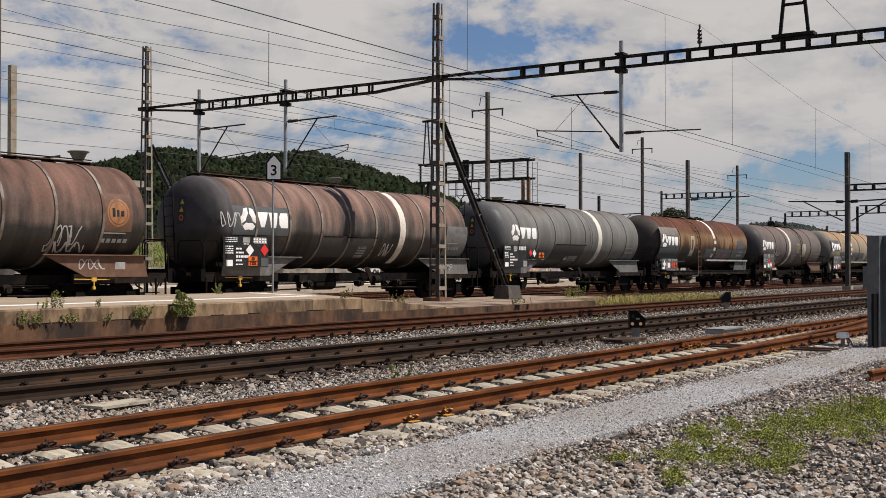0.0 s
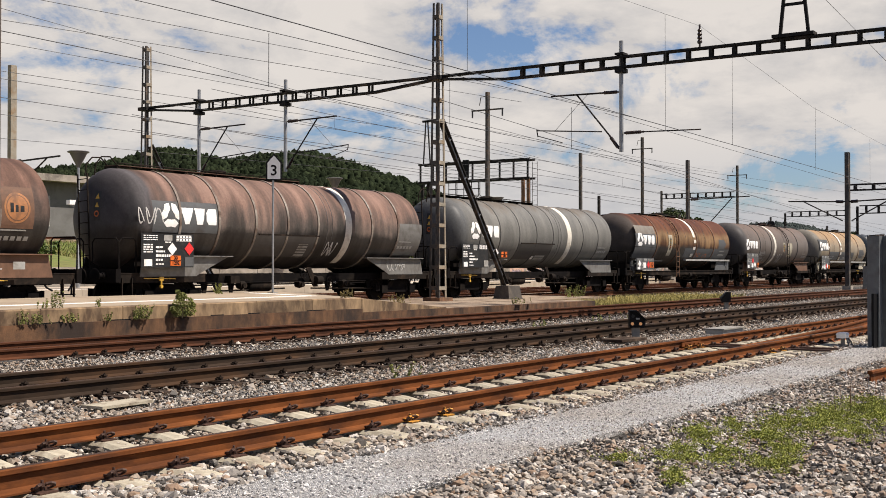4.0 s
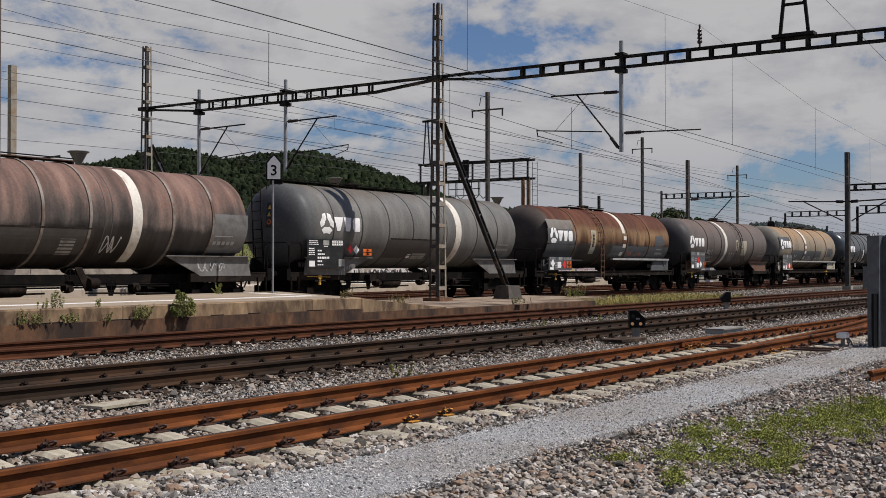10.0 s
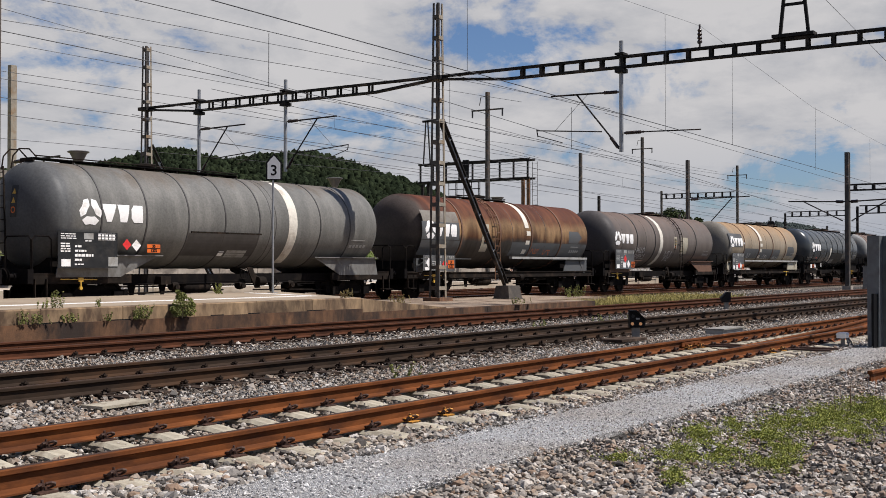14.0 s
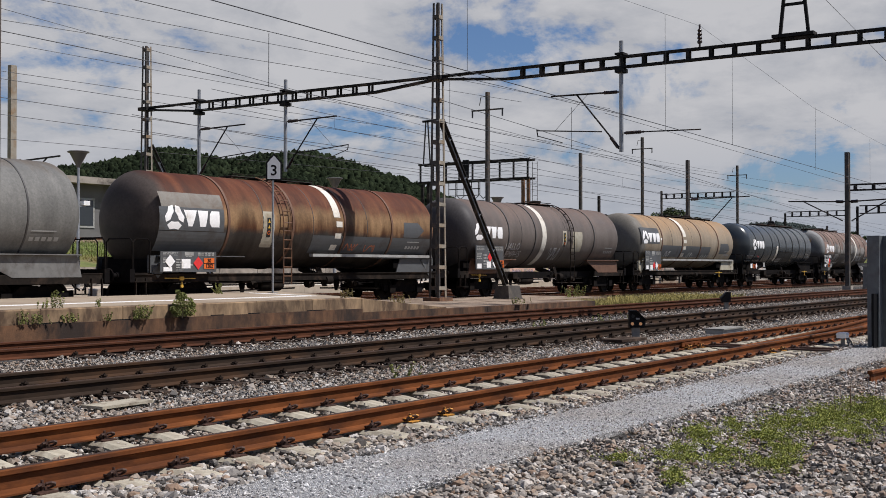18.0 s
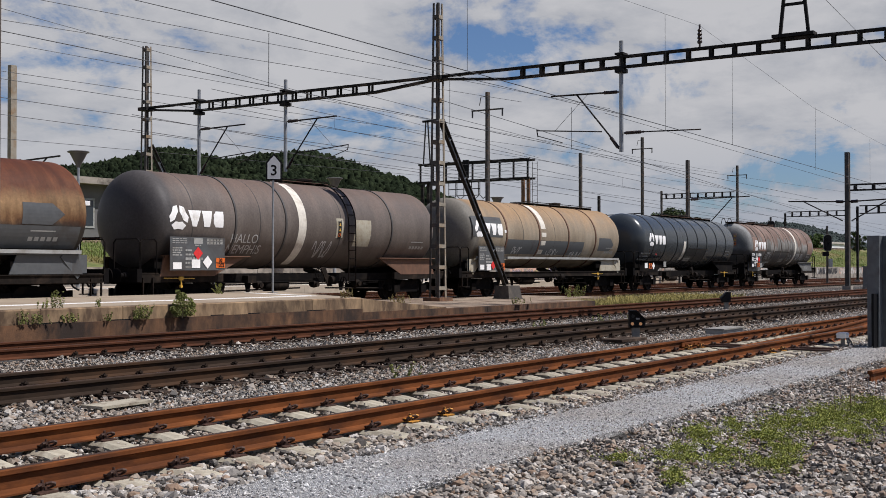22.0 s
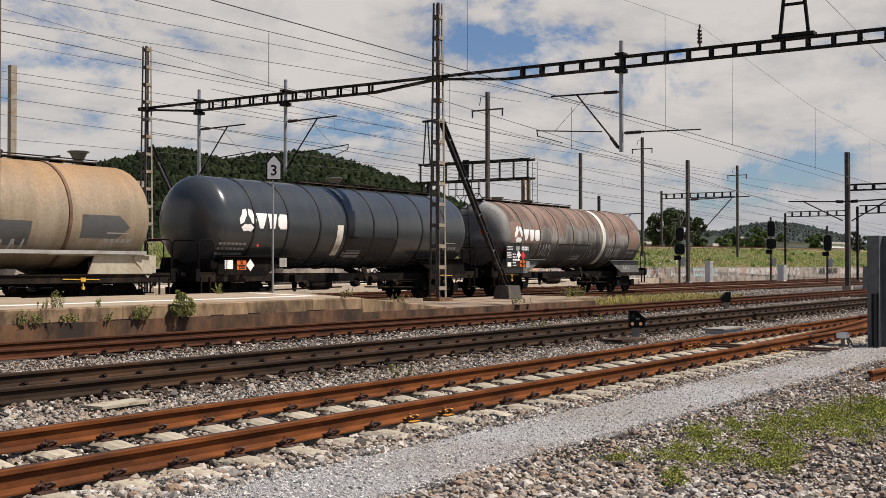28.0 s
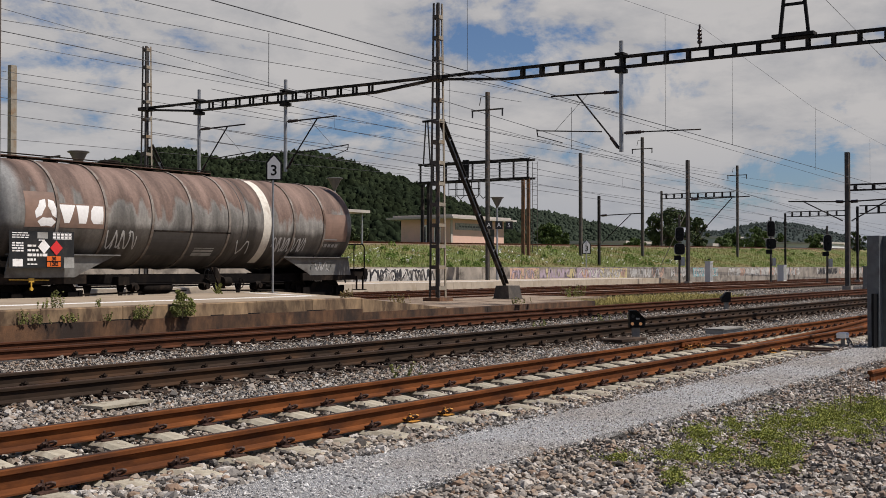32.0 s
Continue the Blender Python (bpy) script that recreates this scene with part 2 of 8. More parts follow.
GREYS = [(0.0, (0.045, 0.04, 0.035)), (0.13, (0.13, 0.118, 0.105)), (0.30, (0.29, 0.265, 0.238)), (0.50, (0.37, 0.315, 0.255)), (0.66, (0.26, 0.17, 0.11)),
         (0.76, (0.39, 0.365, 0.33)), (0.90, (0.50, 0.47, 0.43)), (1.0, (0.62, 0.59, 0.54))]
TANS = [(0.0, (0.05, 0.04, 0.031)), (0.25, (0.14, 0.116, 0.092)), (0.5, (0.25, 0.208, 0.165)), (0.68, (0.20, 0.125, 0.078)), (0.82, (0.36, 0.322, 0.275)), (1.0, (0.52, 0.485, 0.435))]
M = {
    # bed is near black to stand for shadow in the gaps between stones
    "bed": bed_mat("ballast bed", (0.012, 0.010, 0.008), (0.10, 0.09, 0.078), 21.0),
    "bed_far": bed_mat("dirty far ballast", (0.053, 0.046, 0.038), (0.175, 0.152, 0.125), 9.0, (1.0, 0.95, 0.88)),
    "grit": bed_mat("fine grey grit", (0.37, 0.367, 0.362), (0.70, 0.695, 0.685), 62.0, soft=True),
    "stone": stone_mat("ballast stone", GREYS),
    "stone_t": stone_mat("brown-grey ballast stone", TANS),
    "grit_stone": stone_mat("grit grain", [(0.0, (0.22, 0.215, 0.21)), (0.5, (0.48, 0.47, 0.455)), (1.0, (0.76, 0.75, 0.73))]),
    "soil": mat("meadow soil", (0.110, 0.130, 0.030), 0.95, grain=0.4, scale=1.5, stain=(0.2, 0.15, 0.065), stain_amount=0.5, stain_scale=0.16),
    "far_field": mat("far field", (0.09, 0.13, 0.05), 0.95, grain=0.3, scale=0.02, stain=(0.14, 0.15, 0.07), stain_scale=0.01),
    "rail": mat("rusted rail steel", (0.140, 0.047, 0.015), 0.85, grain=0.4, scale=10.0, stain=(0.070, 0.026, 0.012), stain_amount=0.45, stain_scale=4.0, bump=0.1, stretch=(0.25, 1, 1), spec=0.1),
    "rail_brown": mat("brown rusted rail steel", (0.078, 0.030, 0.015), 0.85, grain=0.35, scale=10.0, stain=(0.04, 0.018, 0.011), stain_amount=0.45, stain_scale=4.0, spec=0.1, stretch=(0.25, 1, 1)),
    "rail_dark": mat("dark oily rail steel", (0.030, 0.020, 0.014), 0.85, spec=0.1, grain=0.4, scale=9.0, stain=(0.062, 0.033, 0.018), stain_amount=0.4, stain_scale=2.0, bump=0.08, stretch=(0.25, 1, 1)),
    "railtop": mat("worn rail head", (0.050, 0.028, 0.019), 0.7, spec=0.2, grain=0.2, scale=14.0, stretch=(0.1, 1, 1)),
    "railtop_bright": mat("polished rail head", (0.16, 0.13, 0.11), 0.45, metal=0.6, grain=0.15, scale=14.0, stretch=(0.1, 1, 1)),
    "sleeper": mat("concrete sleeper", (0.37, 0.330, 0.250), 0.9, grain=0.18, scale=22.0, stain=(0.205, 0.167, 0.122), stain_amount=0.45, stain_scale=5.0, bump=0.15, rand=0.12),
    "sleeper_old": mat("old tarred wooden sleeper", (0.040, 0.027, 0.020), 0.95, spec=0.1, grain=0.4, scale=14.0, stain=(0.106, 0.076, 0.057), stain_scale=3.0, bump=0.3, rand=0.2),
    "clip": mat("rusty rail fastening", (0.048, 0.022, 0.014), 0.7, grain=0.4, scale=40.0, rand=0.2),
    "clip_dark": mat("oily black fastening", (0.026, 0.017, 0.012), 0.8, spec=0.15, grain=0.4, scale=40.0, rand=0.2),
    "bright_weed": mat("fresh green weed leaves", (0.12, 0.19, 0.03), 0.85, grain=0.3, scale=1.5, rand=0.3, island=True),
    "yellow": mat("yellow fastening paint", (0.50, 0.23, 0.035), 0.55, grain=0.2, scale=40.0),
    "concrete": mat("stained platform concrete", (0.240, 0.162, 0.092), 0.9, rand=0.15, grain=0.35, scale=6.0, stain=(0.075, 0.046, 0.027), stain_amount=0.66, stain_scale=2.0, stretch=(1, 1, 0.4), bump=0.2),
    "concrete_top": mat("dusty platform surface", (0.315, 0.250, 0.178), 0.92, grain=0.15, scale=3.0, stain=(0.235, 0.180, 0.123), stain_amount=0.5, stain_scale=0.8, bump=0.15),
    "far_concrete": mat("pale far platform concrete", (0.44, 0.365, 0.28), 0.92, grain=0.12, scale=3.0, stain=(0.35, 0.28, 0.20), stain_amount=0.4, stain_scale=0.8),
    "plinth": mat("rust-stained platform base wall", (0.115, 0.058, 0.029), 0.92, grain=0.5, scale=5.0, stain=(0.028, 0.017, 0.012), stain_amount=0.62, stain_scale=1.3, stretch=(1, 1, 0.5), bump=0.3),
    "pad": mat("worn low concrete slab", (0.27, 0.205, 0.145), 0.92, grain=0.25, scale=2.0, stain=(0.10, 0.06, 0.036), stain_amount=0.5, stain_scale=0.9, bump=0.25),
    "grey_concrete": mat("grey cast concrete", (0.228, 0.217, 0.194), 0.9, grain=0.15, scale=8.0, stain=(0.198, 0.182, 0.160), stain_scale=2.5, bump=0.2),
    "white_paint": mat("white line paint", (0.74, 0.73, 0.70), 0.8, grain=0.08, scale=20.0, stain=(0.55, 0.49, 0.41), stain_amount=0.4, stain_scale=4.0),
    "white": mat("white paint", (0.82, 0.81, 0.79), 0.55, grain=0.07, scale=10.0, stain=(0.5, 0.46, 0.40), stain_amount=0.25, stain_scale=2.5),
    "band_white": mat("yellowed white band paint", (0.64, 0.60, 0.52), 0.6, grain=0.1, scale=10.0, stain=(0.40, 0.34, 0.27), stain_amount=0.35, stain_scale=2.0),
    "galv": mat("galvanised steel", (0.30, 0.31, 0.32), 0.5, metal=0.55, grain=0.2, scale=6.0),
    "galv_mid": mat("dull grey galvanised steel", (0.135, 0.145, 0.15), 0.6, metal=0.3, grain=0.25, scale=5.0, stain=(0.09, 0.085, 0.08), stain_amount=0.4, stain_scale=2.5),
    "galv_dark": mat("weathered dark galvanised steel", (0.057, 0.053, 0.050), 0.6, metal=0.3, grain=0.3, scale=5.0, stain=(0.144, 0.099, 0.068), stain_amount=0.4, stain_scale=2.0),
    # on the lattice masts this paler steel stands for the sunlit side
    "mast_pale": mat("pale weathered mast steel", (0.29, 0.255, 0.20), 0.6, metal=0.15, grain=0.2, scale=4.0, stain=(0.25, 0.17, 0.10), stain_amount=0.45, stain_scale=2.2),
    "beam": mat("dark portal steel", (0.018, 0.017, 0.016), 0.75, spec=0.15, grain=0.3, scale=5.0, stain=(0.099, 0.076, 0.061), stain_amount=0.3, stain_scale=1.5),
    "rust_steel": mat("brown rusted steel", (0.17, 0.085, 0.045), 0.8, grain=0.35, scale=6.0, stain=(0.08, 0.05, 0.035), stain_scale=2.0, bump=0.1),
    "black": mat("black signal paint", (0.006, 0.006, 0.007), 0.6, spec=0.15, grain=0.3, scale=20.0),
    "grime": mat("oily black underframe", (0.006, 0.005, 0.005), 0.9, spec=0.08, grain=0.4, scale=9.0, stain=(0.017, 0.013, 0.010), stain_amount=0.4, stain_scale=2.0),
    # paler copy of grime for underframe parts that catch the light
    "grime_lit": mat("lit dusty brown underframe", (0.014, 0.011, 0.009), 0.9, spec=0.1, grain=0.35, scale=7.0, stain=(0.042, 0.029, 0.021), stain_amount=0.4, stain_scale=2.0),
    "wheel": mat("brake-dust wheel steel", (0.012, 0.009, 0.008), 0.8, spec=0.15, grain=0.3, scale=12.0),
    "wire": mat("dark wire", (0.05, 0.05, 0.052), 0.5, metal=0.4),
    "insul": mat("brown glazed insulator", (0.035, 0.022, 0.018), 0.25),
    "insul_grey": mat("grey glazed insulator", (0.03, 0.03, 0.034), 0.3),
    "sign_face": mat("pale sign enamel", (0.66, 0.67, 0.67), 0.5, grain=0.06, scale=12.0),
    "lamp_head": mat("grey enamel lamp bowl", (0.10, 0.095, 0.088), 0.5, grain=0.1),
    "orange": mat("orange warning plate", (0.646, 0.129, 0.015), 0.5, grain=0.1, scale=14.0, stain=(0.380, 0.091, 0.023), stain_amount=0.3, stain_scale=5.0),
    "red": mat("red hazard label", (0.62, 0.03, 0.03), 0.5, grain=0.12, scale=14.0),
    "panel_black": mat("black lettering field", (0.012, 0.013, 0.014), 0.5, grain=0.3, scale=8.0, stain=(0.038, 0.034, 0.030), stain_amount=0.3, stain_scale=3.0),
    "panel_grey": mat("grey repainted field", (0.080, 0.084, 0.087), 0.55, grain=0.15, scale=6.0, stain=(0.053, 0.046, 0.042), stain_amount=0.35, stain_scale=1.2),
    "panel_warm": mat("brown-grey repainted field", (0.220, 0.141, 0.106), 0.6, grain=0.15, scale=5.0, stain=(0.152, 0.099, 0.076), stain_scale=1.0),
    "panel_light": mat("pale grey field", (0.319, 0.319, 0.304), 0.55, grain=0.12, scale=6.0, stain=(0.190, 0.175, 0.152), stain_scale=2.0),
    "panel_mid": mat("grey saddle paint", (0.15, 0.148, 0.14), 0.6, grain=0.15, scale=6.0, stain=(0.08, 0.07, 0.062), stain_amount=0.5, stain_scale=1.6),
    "cream": mat("cream repaired paint", (0.380, 0.350, 0.274), 0.6, grain=0.12, scale=6.0, stain=(0.274, 0.228, 0.152), stain_scale=2.0),
    "cream_grey": mat("pale taupe repainted field", (0.182, 0.167, 0.141), 0.6, grain=0.12, scale=6.0, stain=(0.129, 0.099, 0.076), stain_scale=1.5),
    "orange_spray": mat("faded orange spray paint", (0.42, 0.13, 0.05), 0.7, grain=0.2, scale=10.0),
    "tan_sign": mat("tan sign paint", (0.350, 0.152, 0.061), 0.55, grain=0.15, scale=8.0, stain=(0.167, 0.084, 0.046), stain_scale=2.0),
    "seal": mat("pale bare hoop steel", (0.235, 0.205, 0.175), 0.6, metal=0.1, grain=0.35, scale=3.0, stain=(0.095, 0.058, 0.040), stain_amount=0.62, stain_scale=1.5),
    "hoop_dark": mat("dark weld hoop", (0.057, 0.053, 0.051), 0.55, grain=0.3, scale=4.0),
    "hoop_rust": mat("rusty weld hoop", (0.129, 0.068, 0.042), 0.7, grain=0.3, scale=4.0),
    "chalk": mat("white spray paint", (0.418, 0.410, 0.395), 0.7, grain=0.2, scale=10.0),
    "brake_yellow": mat("yellow brake lever paint", (0.56, 0.33, 0.045), 0.55, grain=0.2, scale=15.0),
    "walkway": mat("rusty walkway grating", (0.106, 0.057, 0.038), 0.75, grain=0.3, scale=6.0),
    "stucco": mat("salmon render", (0.66, 0.43, 0.35), 0.9, grain=0.06, scale=1.0, stain=(0.55, 0.40, 0.32), stain_amount=0.3, stain_scale=0.4),
    "roof_edge": mat("white roof fascia", (0.42, 0.38, 0.34), 0.8, grain=0.1, scale=1.0),
    "glass": mat("dark window glass", (0.03, 0.035, 0.04), 0.08, spec=0.6),
    "metal_shed": mat("grey metal cladding", (0.40, 0.40, 0.41), 0.6, metal=0.2, grain=0.12, scale=0.7),
    "shed_grey": mat("weathered dark grey shed cladding", (0.135, 0.132, 0.128), 0.75, grain=0.15, scale=0.7, stain=(0.09, 0.085, 0.08), stain_amount=0.4, stain_scale=0.5),
    "white_hall": mat("white hall cladding", (0.62, 0.62, 0.61), 0.7, grain=0.08, scale=0.5),
    "bark": mat("tree bark", (0.10, 0.075, 0.05), 0.95, grain=0.4, scale=6.0, bump=0.4),
    "leaf": mat("broadleaf foliage", (0.065, 0.10, 0.022), 0.8, grain=0.3, scale=2.0, rand=0.45, island=True),
    "leaf_dark": mat("dark broadleaf foliage", (0.055, 0.076, 0.026), 0.85, grain=0.3, scale=2.0, rand=0.35, island=True),
    # distance haze goes into the three hill forest colours, most in wood_far
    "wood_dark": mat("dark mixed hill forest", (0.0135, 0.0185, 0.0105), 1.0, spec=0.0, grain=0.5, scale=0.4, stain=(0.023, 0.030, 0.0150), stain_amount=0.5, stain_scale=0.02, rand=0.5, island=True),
    "wood_far": mat("haze-tinted far hill forest", (0.046, 0.056, 0.052), 1.0, spec=0.0, grain=0.4, scale=0.1, rand=0.2, island=True),
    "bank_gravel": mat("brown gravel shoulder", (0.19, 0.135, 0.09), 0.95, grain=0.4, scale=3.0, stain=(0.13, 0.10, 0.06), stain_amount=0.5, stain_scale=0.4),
    "wood_mid": mat("haze-lightened mid hill forest", (0.036, 0.046, 0.033), 1.0, spec=0.0, grain=0.4, scale=0.3, rand=0.25, island=True),
    "weed": mat("low weeds", (0.26, 0.27, 0.055), 0.9, grain=0.25, scale=3.0, rand=0.4, island=True),
    "weed_deep": mat("deep green low weeds", (0.15, 0.185, 0.035), 0.9, grain=0.25, scale=3.0, rand=0.4, island=True),
    "hay": mat("yellow-green dry grass", (0.30, 0.25, 0.075), 0.85, grain=0.25, scale=3.0, rand=0.35, island=True),
    "olive": mat("olive shrub leaves", (0.19, 0.20, 0.055), 0.8, grain=0.3, scale=3.0, rand=0.5, island=True),
    "dry": mat("dry grass", (0.228, 0.179, 0.068), 0.85, grain=0.25, scale=3.0, rand=0.35, island=True),
    "meadow": mat("meadow grass", (0.125, 0.165, 0.030), 0.9, grain=0.35, scale=0.5, stain=(0.24, 0.175, 0.07), stain_amount=0.5, stain_scale=0.16, rand=0.25, island=True),
    "flower": mat("white umbel flowers", (0.70, 0.70, 0.64), 0.8),
    "wall_old": mat("old lineside wall concrete", (0.29, 0.255, 0.215), 0.93, grain=0.25, scale=1.2, stain=(0.084, 0.072, 0.061), stain_amount=0.5, stain_scale=0.7, bump=0.2),
    "block_dark": mat("sooty dark concrete", (0.062, 0.055, 0.048), 0.93, grain=0.3, scale=6.0, stain=(0.12, 0.10, 0.08), stain_amount=0.35, stain_scale=2.0, bump=0.25),
    "amber": mat("amber signal lens", (0.8, 0.35, 0.10), 0.3, emit=(1.0, 0.55, 0.32, 0.12)),
}
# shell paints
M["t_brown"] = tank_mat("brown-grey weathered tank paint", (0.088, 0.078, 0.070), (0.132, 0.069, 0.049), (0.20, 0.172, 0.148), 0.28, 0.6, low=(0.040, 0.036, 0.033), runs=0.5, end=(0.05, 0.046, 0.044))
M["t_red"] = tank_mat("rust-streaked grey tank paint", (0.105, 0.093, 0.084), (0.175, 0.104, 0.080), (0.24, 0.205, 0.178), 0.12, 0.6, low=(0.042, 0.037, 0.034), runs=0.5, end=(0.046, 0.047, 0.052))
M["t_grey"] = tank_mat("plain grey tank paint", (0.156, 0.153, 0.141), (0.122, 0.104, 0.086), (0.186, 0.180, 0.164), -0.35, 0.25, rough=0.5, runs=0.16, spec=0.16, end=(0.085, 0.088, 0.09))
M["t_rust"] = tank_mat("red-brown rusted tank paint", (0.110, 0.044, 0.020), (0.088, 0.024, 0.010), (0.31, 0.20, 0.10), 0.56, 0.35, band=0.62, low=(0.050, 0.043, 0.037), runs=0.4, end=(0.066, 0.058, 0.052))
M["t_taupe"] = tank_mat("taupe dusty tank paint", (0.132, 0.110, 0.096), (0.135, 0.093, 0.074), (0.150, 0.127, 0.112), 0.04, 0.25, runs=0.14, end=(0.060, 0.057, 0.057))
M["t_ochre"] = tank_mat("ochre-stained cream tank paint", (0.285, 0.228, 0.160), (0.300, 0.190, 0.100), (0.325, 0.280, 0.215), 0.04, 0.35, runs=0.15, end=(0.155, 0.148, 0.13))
M["t_blue"] = tank_mat("glossy blue-grey tank paint", (0.041, 0.047, 0.051), (0.040, 0.045, 0.049), (0.045, 0.051, 0.055), -0.6, 0.1, rough=0.24, runs=0.08, spec=0.5)
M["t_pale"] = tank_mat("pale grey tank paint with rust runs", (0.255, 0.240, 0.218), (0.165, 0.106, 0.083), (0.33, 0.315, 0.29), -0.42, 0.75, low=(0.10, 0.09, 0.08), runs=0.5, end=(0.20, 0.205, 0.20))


# ---- building helpers ----
class G:
    """A small mesh under construction."""

    def __init__(self):
        self.v, self.f = [], []

    def add(self, vs, fs):
        n = len(self.v)
        self.v += [tuple(p) for p in vs]
        self.f += [tuple(i + n for i in q) for q in fs]
        return self

    def box(self, x0, x1, y0, y1, z0, z1):
        vs = [(x, y, z) for z in (z0, z1) for y in (y0, y1) for x in (x0, x1)]
        return self.add(vs, [(0, 2, 3, 1), (4, 5, 7, 6), (0, 1, 5, 4), (2, 6, 7, 3), (0, 4, 6, 2), (1, 3, 7, 5)])

    def bar(self, a, b, w, h=None, up=(0, 0, 1)):
        """A square bar from a to b, w wide, h high."""
        a, b = Vector(a), Vector(b)
        d = (b - a).normalized()
        up = Vector(up)
        if abs(d.dot(up)) > 0.97:
            up = Vector((1, 0, 0))
        s = d.cross(up).normalized()
        u = s.cross(d).normalized()
        s, u = s * w / 2, u * (h or w) / 2
        vs = [p + i * s + j * u for p in (a, b) for j in (-1, 1) for i in (-1, 1)]
        return self.add(vs, [(0, 1, 3, 2), (4, 6, 7, 5), (0, 4, 5, 1), (2, 3, 7, 6), (0, 2, 6, 4), (1, 5, 7, 3)])

    def tube(self, a, b, r, n=8, r2=None, cap=True):
        a, b = Vector(a), Vector(b)
        d = (b - a).normalized()
        s = d.orthogonal().normalized()
        u = d.cross(s)
        vs = []
        for p, q in ((a, r), (b, r if r2 is None else r2)):
            vs += [p + (s * math.cos(2 * math.pi * i / n) + u * math.sin(2 * math.pi * i / n)) * q for i in range(n)]
        fs = [(i, (i + 1) % n, n + (i + 1) % n, n + i) for i in range(n)]
        if cap:
            fs += [tuple(range(n - 1, -1, -1)), tuple(range(n, 2 * n))]
        return self.add(vs, fs)

    def path(self, pts, r, n=6):
        """One bent tube through the points."""
        pts = [Vector(p) for p in pts]
        vs, ref = [], None
        for i, p in enumerate(pts):
            d = (pts[min(i + 1, len(pts) - 1)] - pts[max(i - 1, 0)]).normalized()
            s = d.orthogonal() if ref is None else ref - d * ref.dot(d)
            s.normalize()
            ref = s
            u = d.cross(s)
            vs += [p + (s * math.cos(2 * math.pi * k / n) + u * math.sin(2 * math.pi * k / n)) * r for k in range(n)]
        fs = [(k * n + i, k * n + (i + 1) % n, (k + 1) * n + (i + 1) % n, (k + 1) * n + i) for k in range(len(pts) - 1) for i in range(n)]
        m = len(pts) - 1
        return self.add(vs, fs + [tuple(range(n - 1, -1, -1)), tuple(range(m * n, m * n + n))])

    def prism(self, outline, x0, x1):
        """An outline of (y, z), drawn out along x."""
        n = len(outline)
        vs = [(x, y, z) for x in (x0, x1) for y, z in outline]
        fs = [(i, n + i, n + (i + 1) % n, (i + 1) % n) for i in range(n)]
        return self.add(vs, fs + [tuple(range(n)), tuple(range(2 * n - 1, n - 1, -1))])

    def prism_y(self, outline, y0, y1):
        """An outline of (x, z), drawn out along y."""
        n = len(outline)
        vs = [(x, y, z) for y in (y0, y1) for x, z in outline]
        fs = [(i, (i + 1) % n, n + (i + 1) % n, n + i) for i in range(n)]
        return self.add(vs, fs + [tuple(range(n - 1, -1, -1)), tuple(range(n, 2 * n))])

    def prism_z(self, outline, z0, z1):
        n = len(outline)
        vs = [(x, y, z) for z in (z0, z1) for x, y in outline]
        fs = [(i, (i + 1) % n, n + (i + 1) % n, n + i) for i in range(n)]
        return self.add(vs, fs + [tuple(range(n - 1, -1, -1)), tuple(range(n, 2 * n))])

    def lathe_x(self, profile, n, y=0.0, z=0.0):
        """Rings of (x, r) round an axis along x."""
        vs, fs = [], []
        for x, r in profile:
            vs += [(x, y + r * math.sin(2 * math.pi * i / n), z + r * math.cos(2 * math.pi * i / n)) for i in range(n)]
        for k in range(len(profile) - 1):
            fs += [(k * n + i, k * n + (i + 1) % n, (k + 1) * n + (i + 1) % n, (k + 1) * n + i) for i in range(n)]
        m = len(profile) - 1
        fs += [tuple(range(n - 1, -1, -1)), tuple(range(m * n, m * n + n))]
        return self.add(vs, fs)

    def lathe_z(self, profile, n, x=0.0, y=0.0):
        vs, fs = [], []
        for z, r in profile:
            vs += [(x + r * math.cos(2 * math.pi * i / n), y + r * math.sin(2 * math.pi * i / n), z) for i in range(n)]
        for k in range(len(profile) - 1):
            fs += [(k * n + i, k * n + (i + 1) % n, (k + 1) * n + (i + 1) % n, (k + 1) * n + i) for i in range(n)]
        m = len(profile) - 1
        fs += [tuple(range(n - 1, -1, -1)), tuple(range(m * n, m * n + n))]
        return self.add(vs, fs)

    def mesh(self, name, material, smooth=False):
        me = bpy.data.meshes.new(name)
        me.from_pydata(self.v, [], self.f)
        if material:
            me.materials.append(material)
        if smooth:
            me.polygons.foreach_set("use_smooth", [True] * len(me.polygons))
            me.set_sharp_from_angle(angle=radians(38))
        me.update()
        return me


def part(name, g, material, parent, label="", smooth=False, m=None):
    """One mesh object under a thing or a part; g: a G or a mesh that is shared."""
    ob = new(name, g.mesh(name, material, smooth) if isinstance(g, G) else g)
    ob.parent = parent
    if m is not None:
        ob.matrix_basis = m
    return tagged(ob, label)


def thing(name, label, category, at=(0, 0, 0), group="", kind=""):
    ob = new(name)
    ob.empty_display_size = 0.2
    ob.matrix_basis = at if isinstance(at, Matrix) else Matrix.Translation(at)
    return tagged(ob, label, category, group, kind)


def solo(name, g, material, label, category, at=(0, 0, 0), group="", kind="", smooth=False):
    ob = new(name, g.mesh(name, material, smooth))
    ob.matrix_basis = at if isinstance(at, Matrix) else Matrix.Translation(at)
    return tagged(ob, label, category, group, kind)


